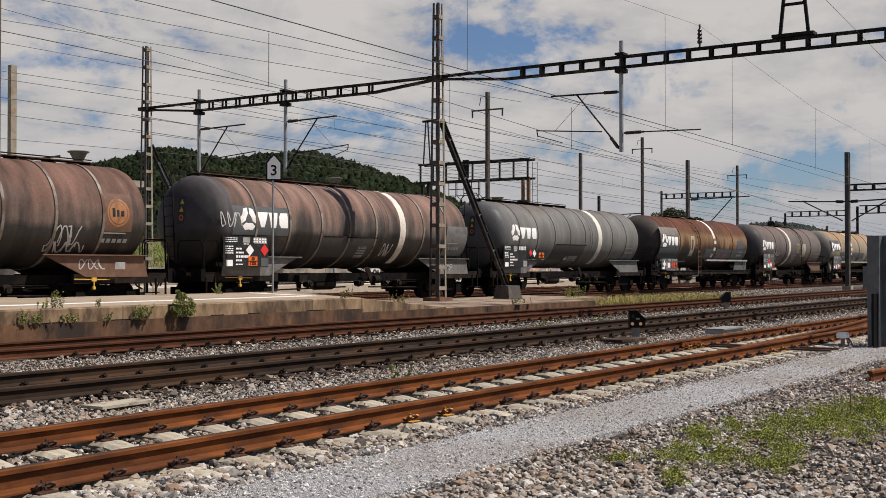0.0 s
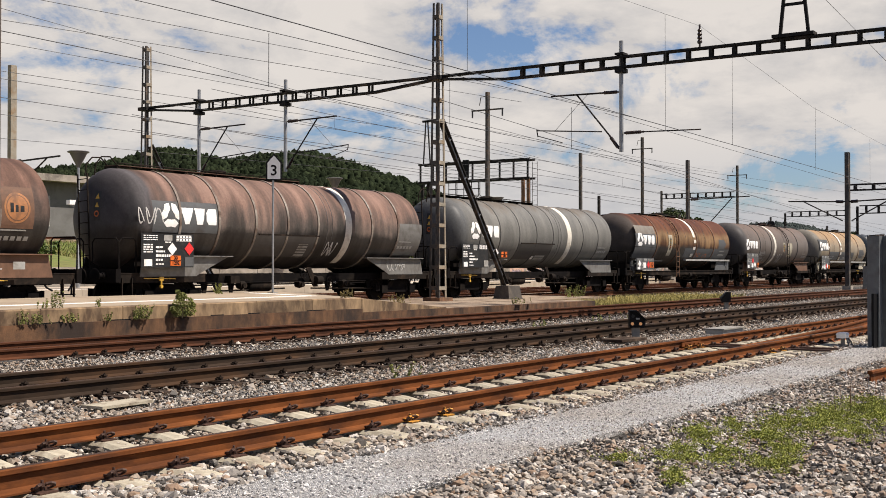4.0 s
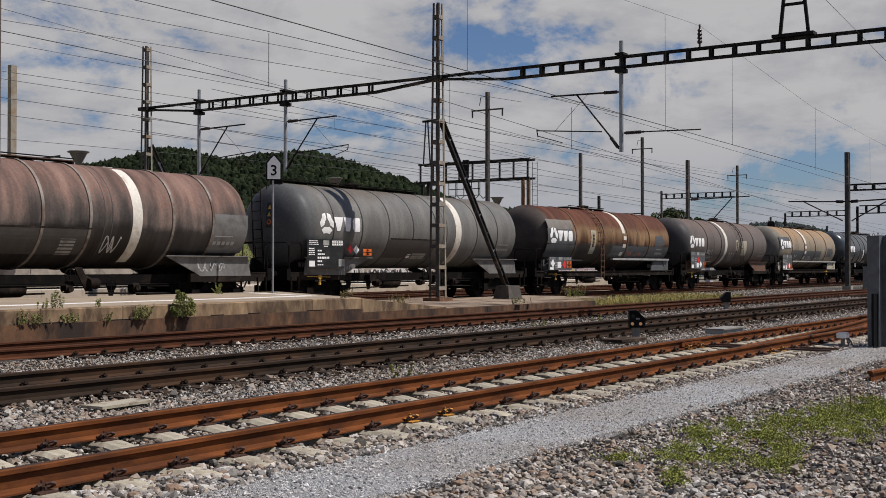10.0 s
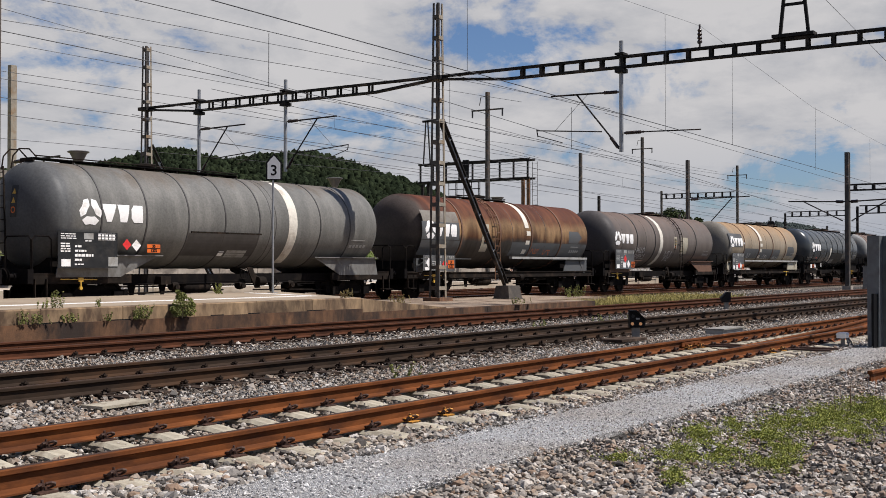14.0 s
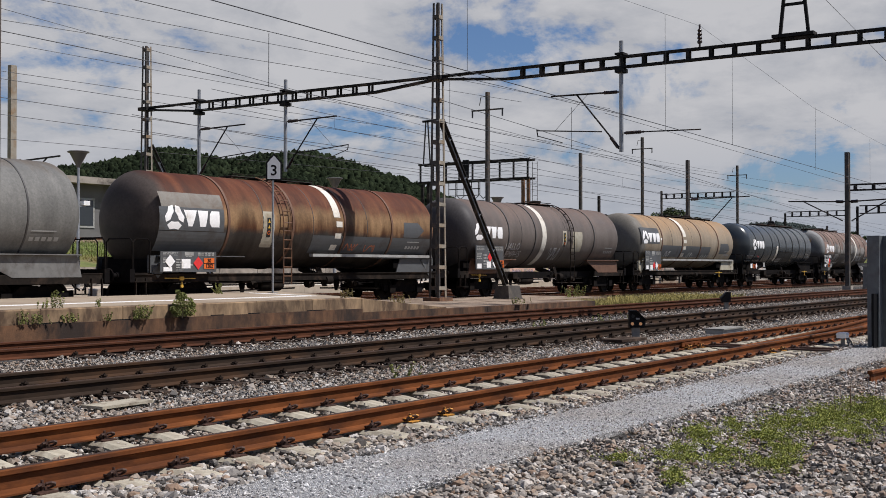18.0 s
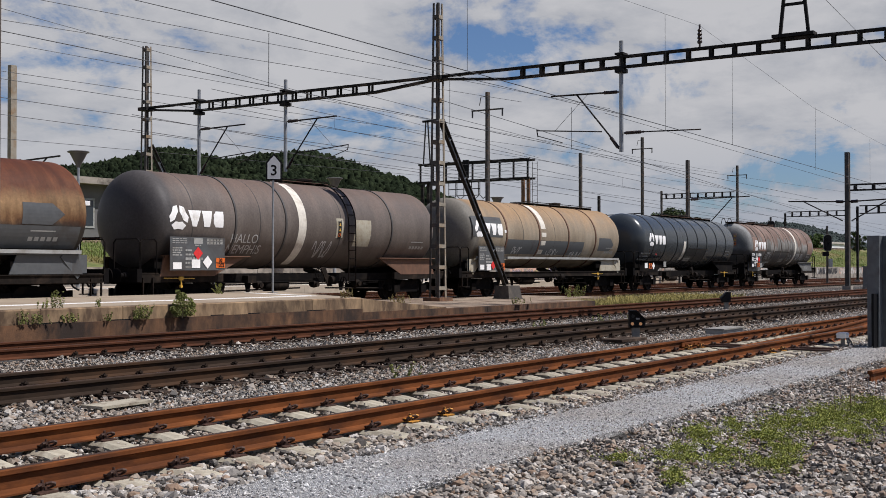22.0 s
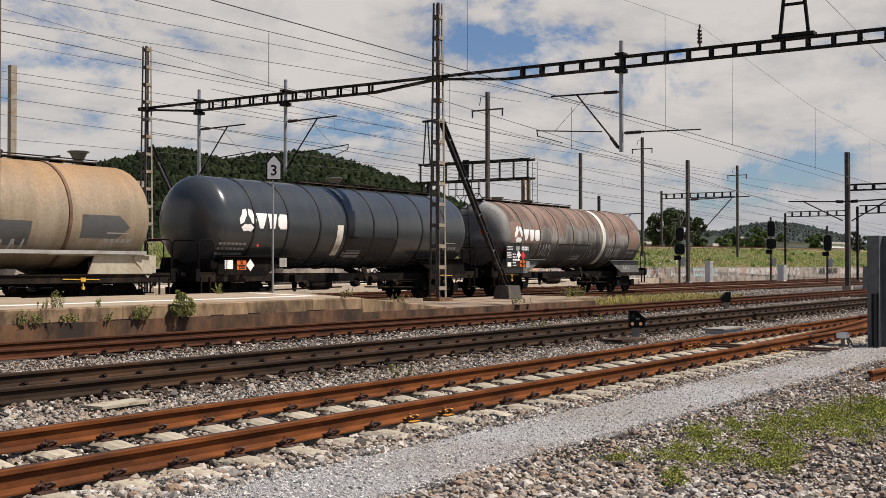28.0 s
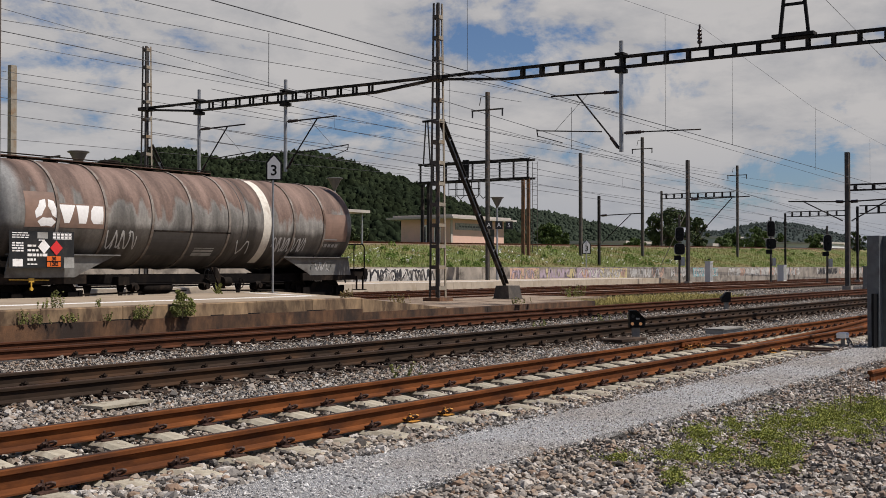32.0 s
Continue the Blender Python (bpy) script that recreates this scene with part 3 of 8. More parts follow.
def letters(words, size, bold=0.0):
    """The built-in font as a flat mesh in the (x, y) plane, its middle at the origin."""
    cu = bpy.data.curves.new("writing", "FONT")
    cu.body, cu.size, cu.align_x, cu.align_y, cu.resolution_u, cu.offset = words, size, "CENTER", "CENTER", 3, bold
    ob = bpy.data.objects.new("writing", cu)
    me = bpy.data.meshes.new_from_object(ob)
    bpy.data.objects.remove(ob)
    g = G().add([tuple(v.co) for v in me.vertices], [tuple(p.vertices) for p in me.polygons])
    bpy.data.meshes.remove(me)
    return g


def chips(n, seed=4):
    """Unit shapes of small grit: 6 corners, 8 faces each."""
    rs = np.random.RandomState(seed)
    v = np.array([(1, 0, 0), (-1, 0, 0), (0, 1, 0), (0, -1, 0), (0, 0, 1), (0, 0, -1)], float) * 0.95
    f = np.array([(0, 2, 4), (2, 1, 4), (1, 3, 4), (3, 0, 4), (2, 0, 5), (1, 2, 5), (3, 1, 5), (0, 3, 5)])
    return [v * rs.uniform(0.6, 1.2, (6, 1)) + rs.normal(0, 0.12, (6, 3)) for _ in range(n)], f


def blobs(n, seed=3):
    """Unit shapes of broken stone: 12 corners, 20 faces each."""
    rs = np.random.RandomState(seed)
    p = (1 + 5 ** 0.5) / 2
    v = np.array([(-1, p, 0), (1, p, 0), (-1, -p, 0), (1, -p, 0), (0, -1, p), (0, 1, p), (0, -1, -p), (0, 1, -p), (p, 0, -1), (p, 0, 1), (-p, 0, -1), (-p, 0, 1)]) / 1.9
    f = np.array([(0, 11, 5), (0, 5, 1), (0, 1, 7), (0, 7, 10), (0, 10, 11), (1, 5, 9), (5, 11, 4), (11, 10, 2), (10, 7, 6), (7, 1, 8),
                  (3, 9, 4), (3, 4, 2), (3, 2, 6), (3, 6, 8), (3, 8, 9), (4, 9, 5), (2, 4, 11), (6, 2, 10), (8, 6, 7), (9, 8, 1)])
    return [v * rs.uniform(0.62, 1.25, (12, 1)) * rs.uniform(0.7, 1.2, 3) for _ in range(n)], f


def big_mesh(name, verts, faces, material, smooth=False):
    """A mesh from arrays: verts (n, 3), faces (m, k)."""
    me = bpy.data.meshes.new(name)
    k = faces.shape[1]
    me.vertices.add(len(verts))
    me.vertices.foreach_set("co", verts.astype(np.float32).ravel())
    me.loops.add(faces.size)
    me.loops.foreach_set("vertex_index", faces.astype(np.int32).ravel())
    me.polygons.add(len(faces))
    me.polygons.foreach_set("loop_start", np.arange(0, faces.size, k, dtype=np.int32))
    me.polygons.foreach_set("use_smooth", np.full(len(faces), smooth))
    me.materials.append(material)
    me.update(calc_edges=True)
    return me


def turns(rs, n):
    """n random rotations."""
    q = rs.normal(size=(n, 4))
    q /= np.linalg.norm(q, axis=1)[:, None]
    w, x, y, z = q.T
    return np.stack([np.stack([1 - 2 * (y * y + z * z), 2 * (x * y - z * w), 2 * (x * z + y * w)], 1),
                     np.stack([2 * (x * y + z * w), 1 - 2 * (x * x + z * z), 2 * (y * z - x * w)], 1),
                     np.stack([2 * (x * z - y * w), 2 * (y * z + x * w), 1 - 2 * (x * x + y * y)], 1)], 1)


def scatter_stones(name, pts, size, material, label, rs, flat=0.75, small=False):
    if not small:
        # nearer stones have more facets than those farther along the line
        far = pts[:, 0] > 8.4
        if far.any():
            scatter_stones(name, pts[far], size, material, label + ", farther along", rs, flat, True)
        pts = pts[~far]
    shapes, f = chips(14) if small else blobs(14)
    n = len(pts)
    base = np.array(shapes)[rs.randint(0, len(shapes), n)]
    sc = size * np.exp(rs.normal(0, 0.36, n))
    v = np.einsum("nij,nkj->nki", turns(rs, n), base) * sc[:, None, None] * 0.62
    v[:, :, 2] *= flat
    v += pts[:, None, :]
    faces = (f[None] + (6 if small else 12) * np.arange(n)[:, None, None]).reshape(-1, 3)
    return tagged(new(name, big_mesh(name, v.reshape(-1, 3), faces, material)), label, "ballast", kind="stuff")


def scatter_blades(name, pts, height, width, material, label, category, rs, lean=0.5, tags=True):
    """Grass: each blade one bent pair of triangles."""
    n = len(pts)
    a = rs.uniform(0, 2 * math.pi, n)
    h = height * rs.uniform(0.45, 1.25, n)
    d = np.stack([np.cos(a), np.sin(a), np.zeros(n)], 1)
    side = np.stack([-np.sin(a), np.cos(a), np.zeros(n)], 1) * (width * rs.uniform(0.6, 1.3, n))[:, None] / 2
    le = (lean * rs.uniform(0.1, 1.0, n) * h)[:, None]
    up = np.array([0, 0, 1.0]) * h[:, None]
    v = np.stack([pts - side, pts + side, pts + 0.55 * up + 0.35 * le * d + side * 0.8, pts + 0.55 * up + 0.35 * le * d - side * 0.8,
                  pts + up * 0.95 + le * d], 1)
    base = 5 * np.arange(n)[:, None]
    faces = np.concatenate([base + np.array([0, 1, 2]), base + np.array([0, 2, 3]), base + np.array([3, 2, 4])])
    ob = new(name, big_mesh(name, v.reshape(-1, 3), faces, material))
    return tagged(ob, label, category, kind="stuff") if tags else ob


# ---- ground ----
def ground_height(y):
    return float(np.interp(y, [-400, 0, 45.0, 45.3, 50, 58, 66, 180, 260, 3900], [-0.27, -0.27, -0.27, 1.22, 1.9, 2.9, 3.05, 3.05, 0.0, 0.0]))


def bank_rise(x, y):
    """The bank climbs gently along the line."""
    return float(np.interp(y, [45.3, 58, 180, 260], [0, 1, 1, 0]) * 0.0092 * (min(max(x, 40), 320) - 60))


def build_ground():
    ys = [-900, -60, 2, 24, 44.9, 45.3, 47, 50, 54, 58, 62, 66, 110, 180, 260, 600, 1500, 4600]
    xs = [-3000, -300, -40, 0, 30, 40, 60, 90, 120, 160, 220, 320, 400, 1500, 4800]
    me = bpy.data.meshes.new("ground")
    v = [(x, y, ground_height(y) + bank_rise(x, y) + (0.12 * noise.noise((x * 0.11, y * 0.3, 0)) if 46 < y < 60 else 0)) for y in ys for x in xs]
    w = len(xs)
    f = [(j * w + i, j * w + i + 1, (j + 1) * w + i + 1, (j + 1) * w + i) for j in range(len(ys) - 1) for i in range(w - 1)]
    me.from_pydata(v, [], f)
    for m in ("bed", "bed_far", "soil", "far_field"):
        me.materials.append(M[m])
    k = 0
    for j in range(len(ys) - 1):
        mid = 0.5 * (ys[j] + ys[j + 1])
        for i in range(w - 1):
            me.polygons[k].material_index = 0 if mid < 20 else 1 if mid < 45.1 else 2 if mid < 110 else 3
            k += 1
    me.update()
    tagged(new("ground", me), "grey ballast yard rising to a weedy bank", "ground", kind="structure")
    g = G().box(-8, 46, 4.72, 5.98, -0.30, -0.222)
    solo("path", g, M["grit"], "strip of fine grey grit beside the track", "path", kind="structure")
    g = G().box(18, 130, 28.9, 30.8, -0.3, -0.10)
    solo("dirt_strip", g, M["pad"], "rust-brown trodden strip between the far tracks", "ground", kind="structure")


build_ground()


def bank_shoulder():
    g = G()
    xs = [-60, 40, 60, 100, 150, 200, 260, 320]
    ring = [(58.6, -0.4), (59.6, 0.12), (64.0, 0.14), (65.0, -0.4)]
    v = [(x, y, 3.0 + bank_rise(x, 60) + dz) for x in xs for y, dz in ring]
    f = [(4 * i + j, 4 * i + j + 1, 4 * i + j + 5, 4 * i + j + 4) for i in range(len(xs) - 1) for j in range(3)]
    solo("embankment", g.add(v, f), M["bank_gravel"], "brown gravel shoulder along the top of the bank", "embankment", kind="structure")


bank_shoulder()

RAIL = [(-0.07, -0.172), (0.07, -0.172), (0.07, -0.160), (0.020, -0.145), (0.009, -0.135), (0.009, -0.052), (0.036, -0.038), (0.036, -0.010),
        (0.026, -0.001), (-0.026, -0.001), (-0.036, -0.010), (-0.036, -0.038), (-0.009, -0.052), (-0.009, -0.135), (-0.020, -0.145), (-0.07, -0.160)]


def rail_mesh(x0, x1, body, top):
    me = G().prism(RAIL, x0, x1).mesh("rail", M[body])
    me.materials.append(M[top])
    me.polygons[8].material_index = 1
    return me


SLEEPER = [(-1.30, -0.36), (1.30, -0.36), (1.30, -0.235), (1.24, -0.20), (1.02, -0.178), (0.52, -0.178), (0.30, -0.215), (-0.30, -0.215), (-0.52, -0.178),
           (-1.02, -0.178), (-1.24, -0.20), (-1.30, -0.235)]


def sleeper_mesh():
    """A waisted concrete sleeper with a sloping top and chamfered edges, along y."""
    n = len(SLEEPER)
    v, f = [], []
    for x, dz, dy in ((-0.13, -0.03, 0.02), (-0.085, 0.0, 0.0), (0.085, 0.0, 0.0), (0.13, -0.03, 0.02)):
        v += [(x, y * (1 - dy / 1.3), z + (dz if z > -0.3 else 0)) for y, z in SLEEPER]
    for k in range(3):
        f += [(k * n + i, (k + 1) * n + i, (k + 1) * n + (i + 1) % n, k * n + (i + 1) % n) for i in range(n)]
    f += [tuple(range(n)), tuple(range(4 * n - 1, 3 * n - 1, -1))]
    return G().add(v, f).mesh("sleeper", M["sleeper"])


def clip_mesh(material, tall=True):
    """Both sides of one rail seat: ribbed plate, clips, bolts and nuts; the rail's axis along x."""
    g = G().box(-0.075, 0.075, -0.18, 0.18, -0.180, -0.166)
    for s in (-1, 1):
        a, b = s * 0.055, s * 0.10
        g.box(-0.05, 0.05, min(a, b), max(a, b), -0.165, -0.142)
        g.tube((0, s * 0.105, -0.166), (0, s * 0.105, -0.095 if tall else -0.10), 0.011, 6)
        g.tube((0, s * 0.105, -0.138), (0, s * 0.105, -0.118), 0.022, 6)
        if tall:
            # a sprung loop on each side of the bolt
            for d in (-1, 1):
                g.path([(d * (0.045 + 0.030 * math.cos(q)), s * (0.115 + 0.035 * math.sin(q + 0.6)), -0.135 + 0.020 * math.sin(q)) for q in [i * math.pi / 4 for i in range(9)]], 0.012, 5)
        else:
            g.box(-0.03, 0.03, min(s * 0.06, s * 0.13), max(s * 0.06, s * 0.13), -0.142, -0.125)
    return g.mesh("rail_fastening", material)


def build_track(name, y, x0, x1, body, top, sleepers, clip, label, step=0.6, first=0.0):
    t = thing(name, label, "railway track", (0, y, 0), kind="structure")
    me = rail_mesh(x0, x1, body, top)
    for s in (-1, 1):
        part("rail", me, None, t, m=pose(0, s * 0.753, 0))
    k = 0
    x = first
    while x < sleepers[1]:
        if x >= sleepers[0]:
            part("sleeper", sleepers[2], None, t, m=pose(x, 0, 0))
            if clip and x < sleepers[3]:
                for s in (-1, 1):
                    part("rail_fastening", clip, None, t, m=pose(x, s * 0.753, 0))
            k += 1
        x += step
    return t


CONCRETE = sleeper_mesh()
TIMBER = G().box(-0.12, 0.12, -1.28, 1.28, -0.33, -0.181).mesh("sleeper", M["sleeper_old"])
CLIP = clip_mesh(M["clip"])
CLIP_DARK = clip_mesh(M["clip_dark"], False)
CLIP_YELLOW = clip_mesh(M["yellow"])
track_near = build_track("track", T1, -30, 140, "rail", "railtop", (3.5, 62, CONCRETE, 46), CLIP, "rust-red rails on pale concrete sleepers", 0.6, 0.2)
build_track("track", T2, -30, 160, "rail_dark", "railtop", (9, 70, TIMBER, 62), CLIP_DARK, "dark oily rails on old tarred sleepers", 0.62)
build_track("track", T3, -30, 180, "rail_brown", "railtop", (13, 80, TIMBER, 62), CLIP_DARK, "brown rusty rails beside the platform", 0.62)


def plain_track(y, x0, x1, label):
    t = thing("track", label, "railway track", (0, y, 0), kind="structure")
    me = rail_mesh(x0, x1, "rail_brown", "railtop_bright")
    for s in (-1, 1):
        part("rail", me, None, t, m=pose(0, s * 0.753, 0))
    g = G()
    x = 20.0
    while x < 150:
        g.box(x - 0.12, x + 0.12, -1.25, 1.25, -0.33, -0.175)
        x += 0.62
    tagged(part("sleeper_row", g, M["sleeper_old"], t), kind="stuff")


plain_track(T4, -60, 400, "worn rails under the moving freight train")
plain_track(T5, -20, 300, "rusty rails of a through track")
plain_track(T6, -20, 300, "rusty rails beside the far platform")


def bank_track():
    """A track on the gravel shoulder, climbing with the bank."""
    rise = math.degrees(math.atan(0.0092))
    t = thing("track", "rusty rails along the top of the bank", "railway track", pose(60, 61.4, 3.29, 0, -rise, 0), kind="structure")
    me = rail_mesh(-20, 255, "rail_brown", "railtop")
    for s in (-1, 1):
        part("rail", me, None, t, m=pose(0, s * 0.753, 0))
    g = G()
    for i in range(330):
        g.box(-18 + 0.7 * i, -17.76 + 0.7 * i, -1.25, 1.25, -0.33, -0.175)
    tagged(part("sleeper_row", g, M["sleeper_old"], t), kind="stuff")


bank_track()


def build_turnout():
    """The rails that leave the near track, with their blades and slide chairs."""
    t = thing("turnout", "rusty switch rails leaving the near track", "railway switch", (0, 0, 0), kind="structure")
    for y0 in (T1 - 0.753,):
        g = G()
        pts = []
        for i in range(15):
            x = 19.0 + i * 2.0
            d = max(0.0, x - 19.0)
            pts.append((x, y0 + 0.075 + d * d * 0.0030 + d * 0.035))
        for (xa, ya), (xb, yb) in zip(pts, pts[1:]):
            n = len(RAIL)
            vs = [(xa, ya + p, z) for p, z in RAIL] + [(xb, yb + p, z) for p, z in RAIL]
            g.add(vs, [(i, n + i, n + (i + 1) % n, (i + 1) % n) for i in range(n)])
        part("switch_rail", g, M["rail"], t)
    for i in range(9):
        part("slide_chair", G().box(-0.1, 0.1, -0.34, 0.34, -0.176, -0.150), M["clip"], t, m=pose(19.6 + i * 0.6, T1 - 0.6, 0))
    part("switch_rod", G().tube((20.9, 5.7, -0.16), (20.9, T1 + 0.8, -0.16), 0.02), M["clip"], t)
    part("switch_rod", G().tube((21.4, 5.7, -0.16), (21.4, T1 + 0.8, -0.16), 0.02), M["clip"], t)


build_turnout()


def track_details():
    """Paint marks and joints on the near track."""
    for x, s in ((9.2, -1), (9.8, -1), (20.0, 1), (20.6, 1), (20.0, -1), (20.6, -1)):
        part("marked_fastening", CLIP_YELLOW, None, track_near, "fastening daubed with yellow paint", m=pose(x + 0.004, s * 0.753, 0.003))
    for x, s in ((20.3, 1), (24.8, -1), (26.4, 1)):
        for d in (-1, 1):
            y = s * 0.753 + d * 0.033
            g = G().box(x - 0.45, x + 0.45, min(y, y + d * 0.03), max(y, y + d * 0.03), -0.125, -0.055)
            for k in (-0.3, -0.1, 0.1, 0.3):
                g.tube((x + k, y + d * 0.03, -0.09), (x + k, y + d * 0.055, -0.09), 0.02, 6)
            part("fishplate", g, M["rail"], track_near, "bolted rust-orange joint plate")
    rs = np.random.RandomState(3)
    for k in range(4):
        x = 23.5 + 0.7 * k
        pts = [(x, -1.0 + 0.1 * k, -0.17)]
        for i in range(5):
            pts.append((pts[-1][0] + rs.uniform(-0.05, 0.16), pts[-1][1] + rs.uniform(-0.08, 0.08), -0.17 + rs.uniform(0, 0.05)))
        part("ribbon", G().path(pts, 0.008, 4), M["orange_spray"], track_near, "scrap of faded orange ribbon")


track_details()


# ---- platform ----
def build_platform():
    p = thing("platform", "low stained concrete railway platform with a white edge line", "platform", (0, 0, 0), kind="structure")
    x0, x1, y0, y1, h = -30.0, 24.4, 18.7, 25.75, 0.50
    xe = lambda y: x1 + (y - y0) * 0.66      # the end is cut on the skew
    part("surface", G().prism_z([(x0, y0 + 0.30), (xe(y0 + 0.3), y0 + 0.30), (xe(y1), y1), (x0, y1)], 0.20, h), M["concrete_top"], p, "dusty tan platform surface")
    x = x1
    rs = np.random.RandomState(5)
    while x > x0:
        w = 2.0
        g = G().prism([(y0, 0.22), (y0 + 0.28, 0.22), (y0 + 0.294, h + 0.004), (y0 + 0.02, h + 0.004), (y0, h - 0.02)], max(x0, x - w + 0.008), x - 0.008)
        part("edge_slab", g, M["concrete"], p, "stained concrete edge slab")
        x -= w
    part("base_wall", G().box(x0, x1 - 0.02, y0 - 0.05, y0 + 0.27, -0.4, 0.217), M["plinth"], p, "rust-brown base wall")
    for a, b in ((22.2, 22.9), (20.1, 20.5), (18.9, 19.3), (16.0, 16.6), (14.2, 14.9)):
        part("joint_gap", G().box(a, b, y0 - 0.012, y0 + 0.0, 0.219, 0.240), M["black"], p, "dark gap under the edge slab")
    part("far_edge", G().box(x0, xe(y1), y1 + 0.002, y1 + 0.2, -0.4, h - 0.01), M["concrete"], p)
    part("edge_line", G().box(x0, 24.9, 20.85, 21.25, h, h + 0.005), M["white_paint"], p, "worn white safety line")
    part("end_line", G().prism_z([(24.91, 20.85), (25.21, 20.85), (27.2, 25.2), (26.9, 25.2)], h, h + 0.005), M["white_paint"], p, "worn white line across the platform end")
    # the ramp and the low slab beyond
    v = [(x1 + 0.01, y0 + 0.02, h - 0.01), (xe(y1) + 0.01, y1, h - 0.01), (33.2, y1, 0.10), (28.4, y0 + 0.02, 0.10)]
    v += [(x, y, -0.4) for x, y, z in v]
    part("ramp", G().add(v, [(0, 3, 2, 1), (4, 5, 6, 7), (0, 4, 7, 3), (3, 7, 6, 2), (2, 6, 5, 1), (1, 5, 4, 0)]), M["pad"], p, "stained concrete ramp")
    v = [(x1 + 0.01, y0 - 0.012, h - 0.03), (28.40, y0 - 0.012, 0.135), (28.40, y0 - 0.012, 0.12), (x1 + 0.01, y0 - 0.012, 0.12)]
    v += [(x, y0 + 0.015, z) for x, y, z in v]
    part("ramp_edge", G().add(v, [(0, 3, 2, 1), (4, 5, 6, 7), (0, 1, 5, 4), (1, 2, 6, 5), (2, 3, 7, 6), (3, 0, 4, 7)]), M["concrete"], p, "stained sloping edge slab")
    part("ramp_base", G().box(x1, 28.40, y0 - 0.05, y0 + 0.015, -0.4, 0.118), M["plinth"], p, "rust-brown base wall")
    for a, b in ((28.41, 30.6), (30.62, 33.0), (33.02, 35.4), (35.42, 38.0)):
        part("slab_edge", G().box(a, b, y0 - 0.05, y0 + 0.29, -0.4, 0.10), M["plinth"], p, "rust-stained slab edge")
    for a, b in ((33.22, 35.4), (35.42, 38.0)):
        part("slab", G().box(a, b, y0 + 0.30, y1, -0.4, 0.09 + rs.uniform(0, 0.012)), M["pad"], p, "worn brown concrete slab")
    part("slab", G().prism_z([(28.41, y0 + 0.3), (33.2, y0 + 0.3), (33.2, y1 - 0.01)], -0.4, 0.092), M["pad"], p, "worn brown concrete slab")
    for a in (38.02, 40.4, 42.8):
        part("slab", G().box(a, a + 2.38, 21.6, y1, -0.4, 0.05), M["pad"], p, "worn brown concrete slab")


build_platform()


def build_far_platform():
    y0, h = 39.0, 0.38
    p = thing("platform", "pale far concrete platform with a white edge", "platform", (0, 0, 0), kind="structure")
    part("surface", G().box(-40, 92, y0 + 0.02, 44.6, -0.3, h), M["far_concrete"], p)
    part("edge_line", G().box(-40, 88, y0 + 0.02, y0 + 0.32, h, h + 0.006), M["white_paint"], p, "white platform edge")
    x = -40.0
    while x < 90:
        part("face_panel", G().box(x + 0.01, x + 1.99, y0 - 0.06, y0 + 0.0, -0.12, h - 0.01), M["far_concrete"], p)
        if x > 30:
            part("support", G().prism_y([(x + 0.7, -0.3), (x + 1.0, -0.3), (x + 1.3, -0.04), (x + 1.0, -0.04)], y0 - 0.12, y0 - 0.065), M["black"], p)
        x += 2.0
    g = G().prism_y([(92.01, h), (98, -0.1), (98, -0.3), (92.01, -0.3)], y0 + 0.02, 44.6)
    part("ramp", g, M["pad"], p)


build_far_platform()


# ---- the freight train ----
TR, TZ, DOME = 1.50, 2.75, 0.70     # tank radius, axis height, depth of the domed ends
ENDS = (-6.55, 8.68)                # a shell's two ends along its wagon
FRAME = 1.2                         # the underframe's middle along its wagon
MOVE = (17.846, 67.417, 31.302, 9.711, -14.759)


def moved(t):
    """How far the train has gone at t seconds."""
    return sum(c * (t / 32.0) ** (k + 1) for k, c in enumerate(MOVE))


def on_shell(u, z, off):
    r = TR + off
    d = max(-1.0, min(1.0, (z - TZ) / TR))
    return (u, -r * math.sqrt(1 - d * d), TZ + r * d)


def clip_poly(poly, z, keep_above):
    out = []
    for (a, b) in zip(poly, poly[1:] + poly[:1]):
        ia, ib = (a[1] >= z) == keep_above, (b[1] >= z) == keep_above
        if ia:
            out.append(a)
        if ia != ib:
            k = (z - a[1]) / (b[1] - a[1])
            out.append((a[0] + k * (b[0] - a[0]), z))
    return out


def decal(polys, off=0.006, step=0.10):
    """Convex outlines of (u, z), laid on the tank's near side."""
    g = G()
    for poly in polys:
        lo, hi = min(p[1] for p in poly), max(p[1] for p in poly)
        n = max(1, math.ceil((hi - lo) / step))
        for i in range(n):
            a, b = lo + (hi - lo) * i / n, lo + (hi - lo) * (i + 1) / n
            s = poly
            if i > 0:
                s = clip_poly(s, a, True)
            if i < n - 1:
                s = clip_poly(s, b, False)
            s = [p for k, p in enumerate(s) if k == 0 or (abs(p[0] - s[k - 1][0]) + abs(p[1] - s[k - 1][1])) > 1e-5]
            if len(s) >= 3:
                g.add([on_shell(u, z, off) for u, z in s], [tuple(range(len(s)))])
    # join the strips along their shared edges
    at, place, verts = {}, [], []
    for p in g.v:
        key = tuple(round(c, 4) for c in p)
        if key not in at:
            at[key] = len(verts)
            verts.append(p)
        place.append(at[key])
    faces = []
    for q in g.f:
        q = [place[i] for i in q]
        q = [i for k, i in enumerate(q) if i != q[k - 1]]
        if len(set(q)) == len(q) >= 3:
            faces.append(tuple(q))
    g.v, g.f = verts, faces
    return g


def rect(u, z, w, h):
    return [(u - w / 2, z - h / 2), (u + w / 2, z - h / 2), (u + w / 2, z + h / 2), (u - w / 2, z + h / 2)]


